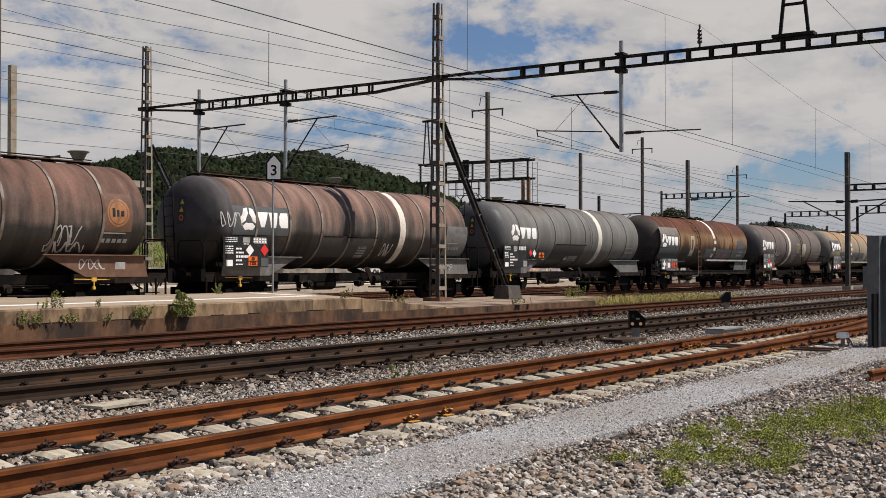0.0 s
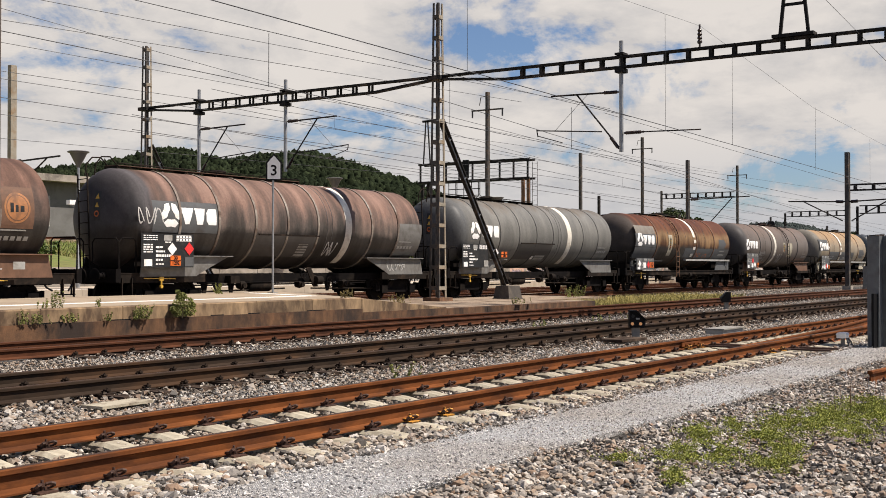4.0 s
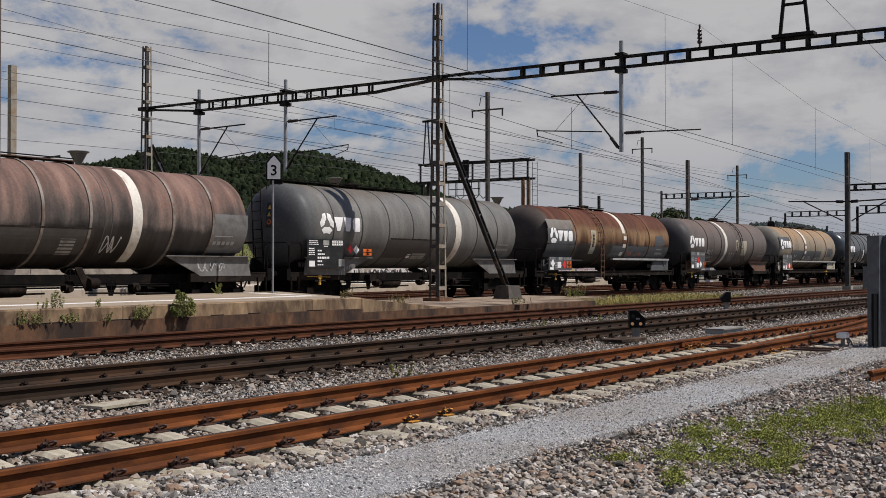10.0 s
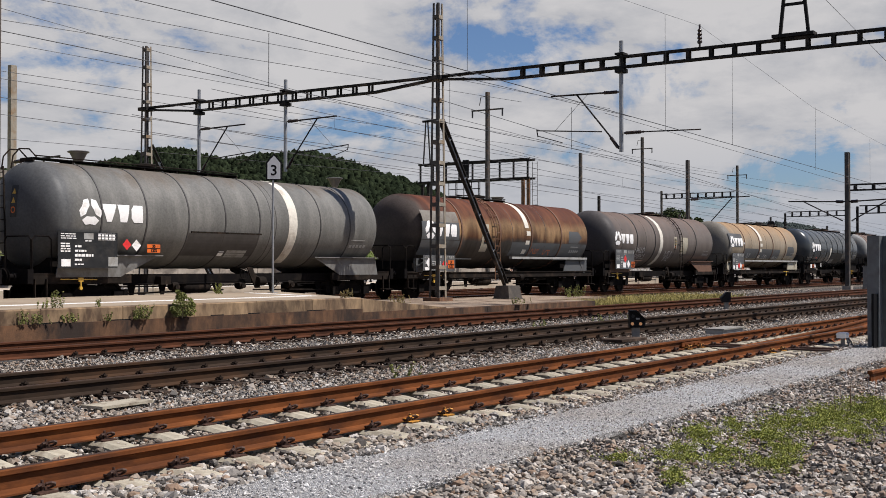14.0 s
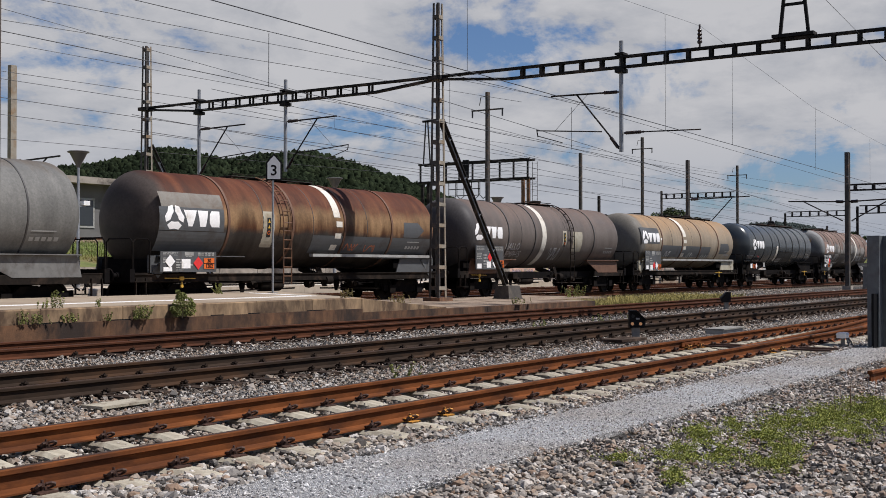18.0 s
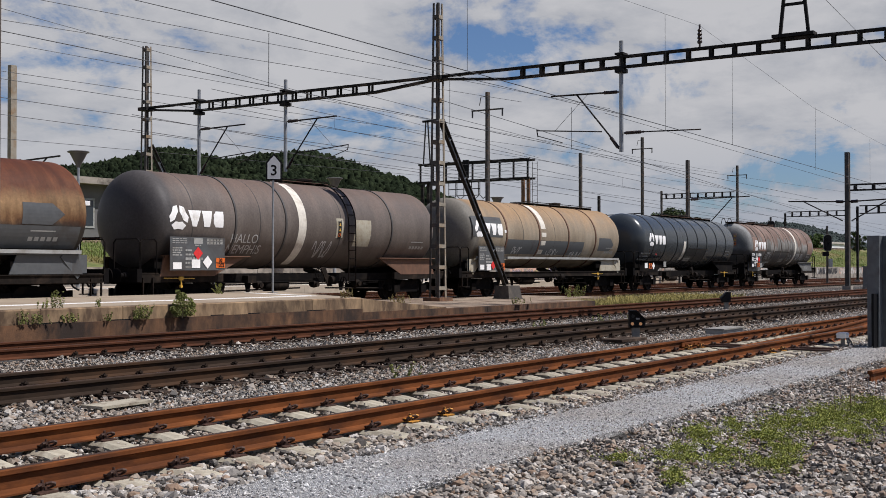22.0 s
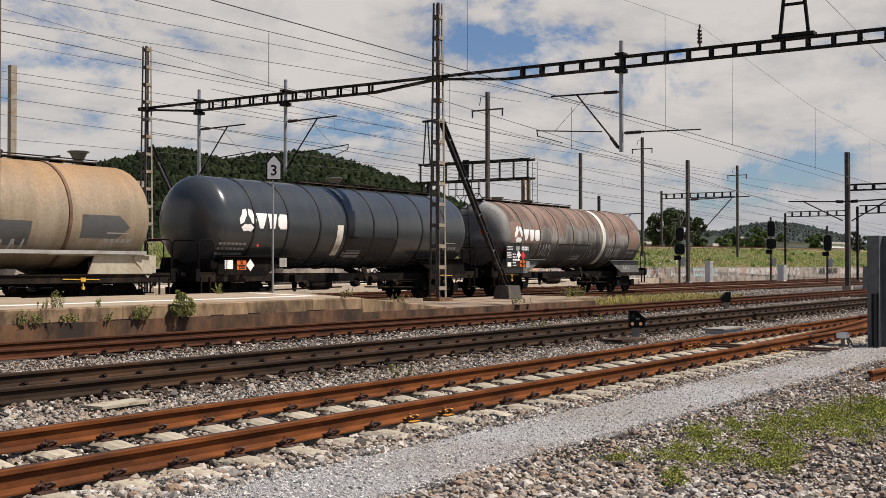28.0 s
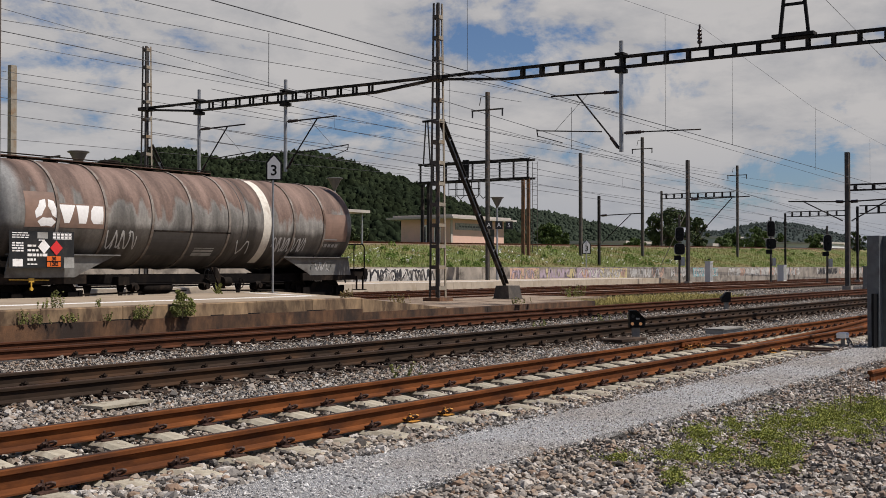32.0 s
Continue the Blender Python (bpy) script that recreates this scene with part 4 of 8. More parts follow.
def emblem(u, z, s):
    """Three thick bent bars round an open middle: the two halves of each."""
    bars = []
    for k in range(3):
        a = -math.pi / 2 + k * 2 * math.pi / 3
        q = lambda r, turn: (u + s * r * math.cos(a + turn), z + s * r * math.sin(a + turn))
        bars.append([[q(0.34, -0.88), q(0.70, -0.92), q(0.74, -0.45), q(0.62, 0.0), q(0.24, 0.0)], [q(0.24, 0.0), q(0.62, 0.0), q(0.74, 0.45), q(0.70, 0.92), q(0.34, 0.88)]])
    return bars


def word_blocks(u, z, s):
    """Three plain white blocks: a wedge, an upright slab and a cut-cornered slab."""
    h, w = 0.5 * s, 1.12 * s
    return [[(u, z + h), (u + 0.98 * w, z + h), (u + 0.64 * w, z - h), (u + 0.34 * w, z - h)],
            [(u + 1.04 * w, z + h), (u + 1.84 * w, z + h), (u + 1.66 * w, z - h), (u + 1.22 * w, z - h)],
            [(u + 1.94 * w, z - 0.5 * h), (u + 2.12 * w, z - h), (u + 2.72 * w, z - h), (u + 2.72 * w, z + h), (u + 2.12 * w, z + h), (u + 1.94 * w, z + 0.5 * h)]]


def scrawl(u, z, w, h, seed, n=9, r=0.028):
    """A sprayed loop of paint: thin strokes on the shell."""
    rs = np.random.RandomState(seed)
    g = []
    m = max(1, int(w / 0.26))
    for j in range(m):
        p1, p2, q = rs.uniform(0, 6.28), rs.uniform(0, 6.28), rs.randint(2, 4)
        c, one = u + w * (j + 0.5) / m, []
        pts = [(c + 0.62 * w / m * math.cos(a + p1), z + 0.48 * h * math.sin(q * a + p2)) for a in [i * 0.45 for i in range(rs.randint(8, 14))]]
        for (xa, za), (xb, zb) in zip(pts, pts[1:]):
            d = max(0.005, math.hypot(xb - xa, zb - za))
            ox, oy = -(zb - za) / d * r * 0.7, (xb - xa) / d * r * 0.7
            one.append([(xa + ox, za + oy), (xa - ox, za - oy), (xb - ox, zb - oy), (xb + ox, zb + oy)])
        g.append(one)
    return g


def tank_profile(ends):
    """Rings of (u, r): a dished end with a rounded knuckle, the barrel, the other end."""
    arc = []
    for i in range(0, 15):
        a = i / 14 * math.pi / 2
        arc.append((DOME * (1 - math.cos(a)), max(0.02, TR * math.sin(a) ** 0.86)))
    return [(ends[0] + x, r) for x, r in arc] + [(ends[1] - x, r) for x, r in reversed(arc)]


def on_dome(end, y, z, off):
    """A point on the dished end that faces -u."""
    r = min(0.99, math.hypot(y, z - TZ) / TR) ** (1 / 0.86)
    return (end + DOME * (1 - math.sqrt(1 - r * r)) - off, y, z)


def hoop(u, width, off):
    n = 56
    g = G()
    v, f = [], []
    for x, r in ((u - width / 2, TR - 0.01), (u - width / 2, TR + off), (u + width / 2, TR + off), (u + width / 2, TR - 0.01)):
        v += [(x, r * math.sin(2 * math.pi * i / n), TZ + r * math.cos(2 * math.pi * i / n)) for i in range(n)]
    for k in range(3):
        f += [(k * n + i, k * n + (i + 1) % n, (k + 1) * n + (i + 1) % n, (k + 1) * n + i) for i in range(n)]
    return g.add(v, f)


def shell_band(u, width, z0, z1, off=0.006):
    return decal([rect(u, 0.5 * (z0 + z1), width, z1 - z0)], off)


# shared running gear
def bogie_side():
    g = G()
    prof = [(-1.32, 0.40), (-1.32, 0.66), (-0.62, 0.60), (-0.42, 0.78), (0.42, 0.78), (0.62, 0.60), (1.32, 0.66), (1.32, 0.40), (0.50, 0.34), (-0.50, 0.34)]
    g.prism_y(prof, -0.06, 0.06)
    for u in (-0.9, 0.9):
        g.box(u - 0.17, u + 0.17, -0.16, 0.05, 0.32, 0.62)
        for s in (-1, 1):
            g.tube((u + s * 0.26, -0.02, 0.40), (u + s * 0.26, -0.02, 0.62), 0.075, 8)
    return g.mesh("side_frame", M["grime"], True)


def wheelset():
    g = G()
    g.tube((0, -1.05, 0), (0, 1.05, 0), 0.08, 10)
    for s in (-1, 1):
        v, f = [], []
        n = 28
        for y, r in ((0.68, 0.14), (0.66, 0.38), (0.655, 0.49), (0.685, 0.49), (0.70, 0.462), (0.80, 0.455), (0.80, 0.39), (0.75, 0.36), (0.74, 0.14)):
            v += [(r * math.sin(2 * math.pi * i / n), s * y, r * math.cos(2 * math.pi * i / n)) for i in range(n)]
        m = 9
        for k in range(m):
            f += [(k * n + i, k * n + (i + 1) % n, ((k + 1) % m) * n + (i + 1) % n, ((k + 1) % m) * n + i) for i in range(n)]
        g.add(v, f)
        g.tube((0.22, s * 0.75, 0.0), (0.22, s * 0.77, 0.0), 0.05, 8)
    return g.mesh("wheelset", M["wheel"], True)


def buffer_mesh():
    g = G().lathe_x([(0.0, 0.13), (0.02, 0.13), (0.03, 0.10), (0.28, 0.10), (0.29, 0.075), (0.50, 0.075), (0.505, 0.21), (0.525, 0.225), (0.54, 0.20), (0.545, 0.02)], 18)
    return g.mesh("buffer", M["grime"], True)


SIDE, WSET, BUFF = bogie_side(), wheelset(), buffer_mesh()
BOLSTER = G().box(-0.24, 0.24, -0.95, 0.95, 0.46, 0.80).box(-1.25, -1.12, -0.95, 0.95, 0.42, 0.56).box(1.12, 1.25, -0.95, 0.95, 0.42, 0.56).mesh("bolster", M["grime"])
STEP = G().box(-0.20, 0.20, -0.17, 0.17, -0.52, -0.49).box(-0.20, -0.17, -0.03, 0.03, -0.50, 0.0).box(0.17, 0.20, -0.03, 0.03, -0.50, 0.0).mesh("step", M["grime_lit"])
AIR_TANK = G().lathe_x([(-0.62, 0.06), (-0.58, 0.17), (-0.48, 0.21), (0.48, 0.21), (0.58, 0.17), (0.62, 0.06)], 18).mesh("air_reservoir", M["grime_lit"], True)
VALVE = G().lathe_x([(-0.13, 0.05), (-0.12, 0.13), (0.0, 0.15), (0.12, 0.13), (0.13, 0.05)], 14).tube((0, 0, 0), (0, 0, 0.3), 0.06).tube((0, -0.06, -0.02), (0, -0.2, -0.02), 0.09, 12).mesh("valve", M["grime_lit"], True)
HANDWHEEL = G()
for _i in range(14):
    _a, _b = 2 * math.pi * _i / 14, 2 * math.pi * (_i + 1) / 14
    HANDWHEEL.tube((0.17 * math.cos(_a), 0, 0.17 * math.sin(_a)), (0.17 * math.cos(_b), 0, 0.17 * math.sin(_b)), 0.016, 5)
HANDWHEEL.bar((-0.17, 0, 0), (0.17, 0, 0), 0.02).bar((0, 0, -0.17), (0, 0, 0.17), 0.02)
HANDWHEEL = HANDWHEEL.mesh("handwheel", M["grime"])
LEVER = G().bar((-0.62, 0, 0.05), (0.62, 0, 0.03), 0.024).box(-0.02, 0.14, -0.02, 0.02, -0.02, 0.09).bar((0.06, 0, 0.0), (0.06, 0, -0.20), 0.035).tube((0.06, -0.03, -0.20), (0.06, 0.03, -0.20), 0.05, 10).mesh("brake_lever", M["brake_yellow"])


def hand_rail(w, h):
    """A U-shaped hand rail over the end platform, in the (y, z) plane."""
    pts = [(0, -w / 2, 0), (0, -w / 2, h - 0.1), (0, -w / 2 + 0.1, h), (0, w / 2 - 0.1, h), (0, w / 2, h - 0.1), (0, w / 2, 0)]
    return G().path(pts, 0.022, 6)


def side_rail(w, h):
    pts = [(-w / 2, 0, 0), (-w / 2, 0, h - 0.1), (-w / 2 + 0.1, 0, h), (w / 2 - 0.1, 0, h), (w / 2, 0, h - 0.1), (w / 2, 0, 0)]
    return G().path(pts, 0.022, 6)


def ladder_mesh(h, w, n, material):
    g = G()
    for s in (-1, 1):
        g.bar((s * w / 2, 0, 0), (s * w / 2, 0, h), 0.04, 0.03)
    for i in range(n):
        z = h * (i + 0.5) / n
        g.tube((-w / 2, 0, z), (w / 2, 0, z), 0.014, 6)
    return g.mesh("ladder", material)


def plate(u0, u1, z0, z1, y=-1.545, d=0.02):
    return G().box(u0, u1, y, y + d, z0, z1)


def bars_on(rows, y, material, parent, label):
    """Rows of unreadable lettering as plain bars: (u, z, width, height)."""
    g = G()
    for u, z, w, h in rows:
        g.box(u, u + w, y - 0.004, y, z - h / 2, z + h / 2)
    return tagged(part("lettering", g, material, parent, label), label, kind="stuff")


def text_on(words, size, u, z, y, material, parent, label, bold=0.0):
    g = letters(words, size, bold)
    g.v = [(u + a, y, z + b) for a, b, c in g.v]
    return part("writing", g, material, parent, label)


def diamond(u, z, r, y, material, parent, label):
    g = G().prism_y([(u - r, z), (u, z - r), (u + r, z), (u, z + r)], y - 0.006, y)
    return part("hazard_label", g, material, parent, label)


def tank_wagon(spec):
    s = spec
    ends = s.get("ends", ENDS)

    def under(name, g, material, parent, label="", smooth=False, m=None):
        return part(name, g, material, parent, label, smooth, pose(FRAME, 0, 0) @ (m or Matrix()))
    w = thing("tank_wagon", s["label"], "freight wagon", (s["x"], T4, 0), group="tank wagons of the freight train")
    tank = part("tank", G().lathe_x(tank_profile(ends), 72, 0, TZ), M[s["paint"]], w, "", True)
    for u in s["hoops"]:
        part("hoop", hoop(u, s.get("hoop_w", 0.07), s.get("hoop_off", 0.022)), M[s["hoop_mat"]], tank, "", True)
    if s.get("seams"):
        for u in s["seams"]:
            part("seam", hoop(u, 0.03, 0.006), M[s.get("seam_mat", "hoop_dark")], tank, "", True)
    # repainted fields, the broad white band, the emblem
    for u0, u1, z0, z1, m in s.get("fields", ()):
        part("painted_field", decal([rect(0.5 * (u0 + u1), 0.5 * (z0 + z1), u1 - u0, z1 - z0)], 0.005), M[m], tank)
    for u, wd, z0, z1 in s.get("white", ()):
        part("white_band", shell_band(u, wd, z0, z1, 0.008), M["band_white"], tank, "broad white painted band")
    if "emblem" in s:
        u, z, k = s["emblem"]
        for lobe in emblem(u, z, 0.92 * k):
            part("emblem", decal(lobe, 0.009, 0.05), M["white"], tank, "white bent bar of the emblem")
        for block in word_blocks(u + 0.66 * k, z, 0.85 * k):
            part("word_mark", decal([block], 0.009, 0.06), M["white"], tank, "plain white painted block")
    if "disc" in s:
        u, z, r = s["disc"]
        circ = lambda q: [[(u + q * math.cos(2 * math.pi * i / 24), z + q * math.sin(2 * math.pi * i / 24)) for i in range(24)]]
        part("painted_field", decal([rect(u, z, 2.6 * r, 2.7 * r)], 0.005), M["hoop_rust"], tank)
        part("emblem", decal(circ(r), 0.008), M["tan_sign"], tank, "round orange-tan emblem")
        part("emblem_ring", decal(circ(r * 0.86), 0.010), M["hoop_rust"], tank)
        part("emblem_ground", decal(circ(r * 0.80), 0.012), M["tan_sign"], tank)
        part("emblem_mark", decal([rect(u - r * 0.42, z, r * 0.26, r * 0.62), rect(u - r * 0.05, z - r * 0.05, r * 0.22, r * 0.46), rect(u + r * 0.36, z - r * 0.06, r * 0.3, r * 0.4)], 0.014), M["panel_black"], tank)
    for k, (u, z, wd, h, seed) in enumerate(s.get("scrawl", ())):
        for one in scrawl(u, z, wd, h, seed):
            part("graffiti", decal(one, 0.007, 0.08), M[s.get("scrawl_mat", "chalk")], tank, "thin sprayed scrawl")
    if "skirt_scrawl" in s:
        u, z, wd, h, seed = s["skirt_scrawl"]
        for one in scrawl(u, z, wd, h, seed, 12, 0.022):
            g = G()
            for q in one:
                g.add([(a, -1.308, b) for a, b in q], [(0, 1, 2, 3)])
            part("graffiti", g, M["chalk"], w, "thin white sprayed scrawl")
    if "arrow" in s:
        a, b, z0, z1 = s["arrow"]
        part("arrow_field", decal([[(a, z0), (b - 0.4, z0), (b, 0.5 * (z0 + z1)), (b - 0.4, z1), (a, z1)]], 0.006), M["panel_grey"], tank, "grey arrow-shaped field")
    if "small_text" in s:
        u, z = s["small_text"]
        rows = [rect(u + 0.18 * (i % 7), z - 0.16 * (i // 7), 0.14, 0.07) for i in range(21)]
        tagged(part("lettering", decal(rows, 0.008), M["panel_light"], tank), "small faded lettering", kind="stuff")
    if s.get("word_dash"):
        part("word_dash", decal([rect(-3.45, 2.85, 0.22, 0.12)], 0.009), M["white"], tank)
    for u, z, size, words in s.get("words", ()):
        g = letters(words, size)
        g.v = [on_shell(u + a, z + b, 0.009) for a, b, c in g.v]
        tagged(part("graffiti", g, M["chalk"], tank), "white sprayed words", kind="stuff")
    if s.get("end_marks", True):
        rows = [rect(6.75 + i * 0.2, 2.05, 0.14, 0.11) for i in range(5)] + [rect(7.1, 2.26, 0.8, 0.035)]
        tagged(part("lettering", decal(rows, 0.008), M["panel_light"], tank), "faded white lettering", kind="stuff")
    for u0, u1, z0, z1, m in s.get("plates", ()):
        part("plate", decal([rect(0.5 * (u0 + u1), 0.5 * (z0 + z1), u1 - u0, z1 - z0)], 0.012), M[m], tank)
    # step housing along the flank
    if s.get("housing"):
        a, b = s["housing"]
        part("flank_rail", G().bar((a, -1.56, 2.36), (b, -1.56, 2.36), 0.05), M["grime_lit"], w)
        part("flank_panel", decal([rect(0.5 * (a + b), 2.0, b - a, 0.68)], 0.012), M[s.get("housing_mat", "hoop_dark")], w, "dark sooty flank panel")
    # crown walkway
    if s.get("walkway"):
        a, b = s["walkway"]
        top = TZ + TR
        wk = part("walkway", G().box(a, b, -0.30, 0.30, top + 0.06, top + 0.085), M[s.get("walk_mat", "walkway")], w, "rusty crown walkway")
        n = int((b - a) / 1.2)
        for i in range(n + 1):
            u = a + (b - a) * i / n
            part("bracket", G().box(u - 0.03, u + 0.03, -0.28, 0.28, top - 0.03, top + 0.06), M["grime_lit"], wk)
        part("kick_rail", G().path([(a, -0.31, top + 0.13), (b, -0.31, top + 0.13)], 0.018, 6), M["grime_lit"], wk)
        part("dome_lid", G().lathe_z([(top - 0.05, 0.27), (top + 0.16, 0.27), (top + 0.18, 0.31), (top + 0.22, 0.29), (top + 0.25, 0.05)], 20, 0.5 * (a + b) + 0.4, 0.1), M["grime_lit"], w, "", True)
    # ladder up the end, its stringers bent over onto the crown
    if s.get("end_ladder"):
        e0 = ends[0]
        lad = part("ladder", ladder_mesh(2.9, 0.42, 9, M["grime_lit"]), None, w, "steel end ladder", m=pose(e0 - 0.10, 0.22, 1.15, 0, 3, 90))
        for y in (0.01, 0.43):
            part("ladder_hoop", G().path([(e0 + 0.04, y, 4.0), (e0 + 0.10, y, 4.35), (e0 + 0.30, y, 4.56), (e0 + 0.62, y, 4.58), (e0 + 0.95, y, 4.30)], 0.022), M["grime_lit"], w)
        part("ladder_stay", G().path([(e0 - 0.08, 0.22, 2.6), (e0 + 0.02, 0.22, 2.6)], 0.02), M["grime_lit"], w)
    if "side_ladder" in s:
        u = s["side_ladder"]
        g = G()
        arc = [(TR + 0.10) * Vector((0, -math.sin(radians(a)), math.cos(radians(a)))) for a in range(12, 96, 7)]
        for k in (-0.2, 0.2):
            pts = [(u + k, p.y, TZ + p.z) for p in arc] + [(u + k, -TR - 0.10, 0.75)]
            g.path(pts, 0.022, 5)
        rungs = [(p.y, TZ + p.z) for p in arc[1::2]] + [(-TR - 0.10, 2.5 - 0.3 * i) for i in range(6)]
        for y, z in rungs:
            g.tube((u - 0.2, y, z), (u + 0.2, y, z), 0.018, 5)
        part("side_ladder", g, M["rust_steel"] if s["paint"] == "t_rust" else M["grime_lit"], w, "steel ladder over the flank")
    # saddles, skirts and frame
    for e in (-1, 1):
        skirt = [(e * 7.25, 1.02), (e * 7.1, 1.62), (e * 3.6, 1.62), (e * 4.8, 1.12), (e * 5.0, 1.02)]
        if e > 0:
            skirt.reverse()
        if s.get("full_sill"):
            under("saddle_brace", G().bar((e * 7.2, -1.28, 1.08), (e * 6.6, -1.34, 1.66), 0.10, 0.30), M[s.get("skirt", "grime_lit")], w, "slanting saddle brace")
            under("saddle_end", G().box(min(e * 7.45, e * 6.9), max(e * 7.45, e * 6.9), -1.30, -1.26, 1.10, 1.64), M[s.get("skirt", "grime_lit")], w)
        else:
            under("saddle_plate", G().prism_y(skirt, -1.30, -1.26), M[s.get("skirt", "grime_lit")], w, "grey saddle plate")
        under("saddle_plate", G().prism_y(skirt, 1.26, 1.30), M[s.get("skirt", "grime_lit")], w)
        under("saddle_flange", G().box(min(e * 7.15, e * 3.5), max(e * 7.15, e * 3.5), -1.42, -1.22, 1.62, 1.65), M[s.get("skirt", "grime_lit")], w)
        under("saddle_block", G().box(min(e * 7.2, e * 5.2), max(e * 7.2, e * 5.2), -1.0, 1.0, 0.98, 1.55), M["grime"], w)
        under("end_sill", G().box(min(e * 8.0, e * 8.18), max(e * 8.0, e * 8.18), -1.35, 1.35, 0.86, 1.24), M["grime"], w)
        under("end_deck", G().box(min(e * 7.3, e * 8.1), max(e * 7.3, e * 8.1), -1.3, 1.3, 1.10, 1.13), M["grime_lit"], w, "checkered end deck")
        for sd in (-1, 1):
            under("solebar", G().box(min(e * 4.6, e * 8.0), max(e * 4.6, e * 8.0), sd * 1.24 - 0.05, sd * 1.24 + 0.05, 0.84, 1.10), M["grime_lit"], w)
            under("buffer", BUFF, None, w, m=pose(e * 8.02, sd * 0.875, 1.05, 0, 0, 0 if e > 0 else 180))
            under("step", STEP, None, w, m=pose(e * 7.75, sd * 1.32, 0.98))
        under("coupling_hook", G().box(min(e * 8.18, e * 8.5), max(e * 8.18, e * 8.5), -0.04, 0.04, 0.98, 1.08).tube((e * 8.45, 0, 1.0), (e * 8.6, 0, 0.72), 0.03), M["grime"], w)
        under("brake_hose", G().path([(e * 8.18, 0.4, 0.95), (e * 8.35, 0.38, 0.72), (e * 8.5, 0.3, 0.62)], 0.028), M["black"], w)
        rail = hand_rail(1.1, 1.0)
        under("hand_rail", rail, M["grime"], w, m=pose(e * 8.05, -0.75, 1.13))
        if e < 0 or s.get("last"):
            under("hand_rail", side_rail(0.62, 1.0), M["grime"], w, m=pose(e * 7.72, -1.32, 1.13))
            under("hand_rail", hand_rail(1.1, 1.0), M["grime"], w, m=pose(e * 8.05, 0.75, 1.13))
    if s.get("full_sill"):
        part("saddle_plate", G().prism_y([(6.1, 1.11), (8.45, 1.11), (8.3, 1.655), (6.35, 1.655)], -1.36, -1.325), M[s.get("skirt", "grime_lit")], w, "tapered saddle plate")
        under("side_sill", G().box(-8.0, 8.0, -1.32, -1.24, 0.86, 1.10).box(-8.0, 8.0, -1.36, -1.24, 1.07, 1.10).box(-8.0, 8.0, -1.36, -1.24, 0.86, 0.89), M["grime_lit"], w, "long channel-section side sill")
    if s.get("full_flange"):
        a, b = s["full_flange"]
        part("flank_flange", G().box(a, b, -1.50, -1.34, 1.66, 1.76), M["panel_light"], w, "pale steel flange along the flank")
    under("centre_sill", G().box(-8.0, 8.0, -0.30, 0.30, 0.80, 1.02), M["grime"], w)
    # brake gear and outlets amidships
    under("air_reservoir", AIR_TANK, None, w, m=pose(s.get("gear", -1.6), -0.75, 0.70))
    under("pipe_run", G().tube((-4.6, -0.95, 0.80), (4.6, -0.95, 0.80), 0.03).tube((-4.6, -0.6, 0.72), (4.6, -0.6, 0.72), 0.025), M["grime"], w)
    for u in (-2.6, 0.3, 2.7):
        under("valve", VALVE, None, w, m=pose(u, -0.9, 0.72))
    for sd in (-1, 1):
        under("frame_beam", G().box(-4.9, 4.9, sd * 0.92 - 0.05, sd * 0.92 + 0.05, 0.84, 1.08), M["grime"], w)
    under("brake_cylinder", G().lathe_x([(2.9, 0.05), (2.92, 0.16), (3.4, 0.16), (3.42, 0.10), (3.9, 0.03)], 14, -0.55, 0.66), M["grime"], w, "", True)
    for u in (-4.2, -3.0, 1.9, 4.3):
        under("brake_hanger", G().prism_y([(u - 0.16, 0.84), (u + 0.16, 0.84), (u + 0.06, 0.46), (u - 0.06, 0.46)], -0.86, -0.82), M["grime"], w)
    under("brake_rod", G().tube((-4.6, -0.84, 0.52), (-0.4, -0.84, 0.58), 0.028, 6).tube((1.0, -0.84, 0.56), (4.7, -0.84, 0.50), 0.028, 6), M["grime_lit"], w)
    under("outlet_pipe", G().tube((0.9, 0, 1.25), (0.9, -1.25, 0.85), 0.11, 12).lathe_x([(0.72, 0.06), (0.74, 0.15), (1.06, 0.15), (1.08, 0.06)], 14, -1.25, 0.84), M["grime_lit"], w, "bottom outlet pipe", True)
    under("outlet_guard", G().prism_y([(0.3, 1.3), (0.55, 1.3), (0.95, 0.62), (0.7, 0.62)], -1.22, -1.18), M["grime_lit"], w)
    under("handwheel", HANDWHEEL, None, w, m=pose(0.1, -1.28, 1.08))
    under("handwheel", HANDWHEEL, None, w, m=pose(1.6, -1.20, 0.78))
    under("gear_box", G().box(-3.4, -3.0, -1.22, -0.95, 0.78, 1.02), M["grime_lit"], w)
    for u in s.get("levers", (-5.3,)):
        part("brake_lever", LEVER, None, w, "yellow brake changeover lever", m=pose(u, -1.33, 0.92))
    # lettering board with labels
    if "board" in s:
        u0, u1, z0, z1, m, ink = s["board"]
        bd = part("lettering_board", plate(u0, u1, z0, z1), M[m], w, "lettering board with white markings")
        y = -1.548
        wd, hh = u1 - u0, z1 - z0
        rows = []
        rs = np.random.RandomState(s["seed"])
        def line(a, b, z, h):
            """A row of words between two places across the board."""
            p = a
            while p < b - 0.015:
                q = min(b, p + rs.uniform(0.025, 0.075))
                rows.append((u0 + p * wd, z1 - z * hh, (q - p) * wd, h * hh))
                p = q + 0.012
        for i in range(3):
            line(0.04, 0.30, 0.06 + 0.06 * i, 0.026)
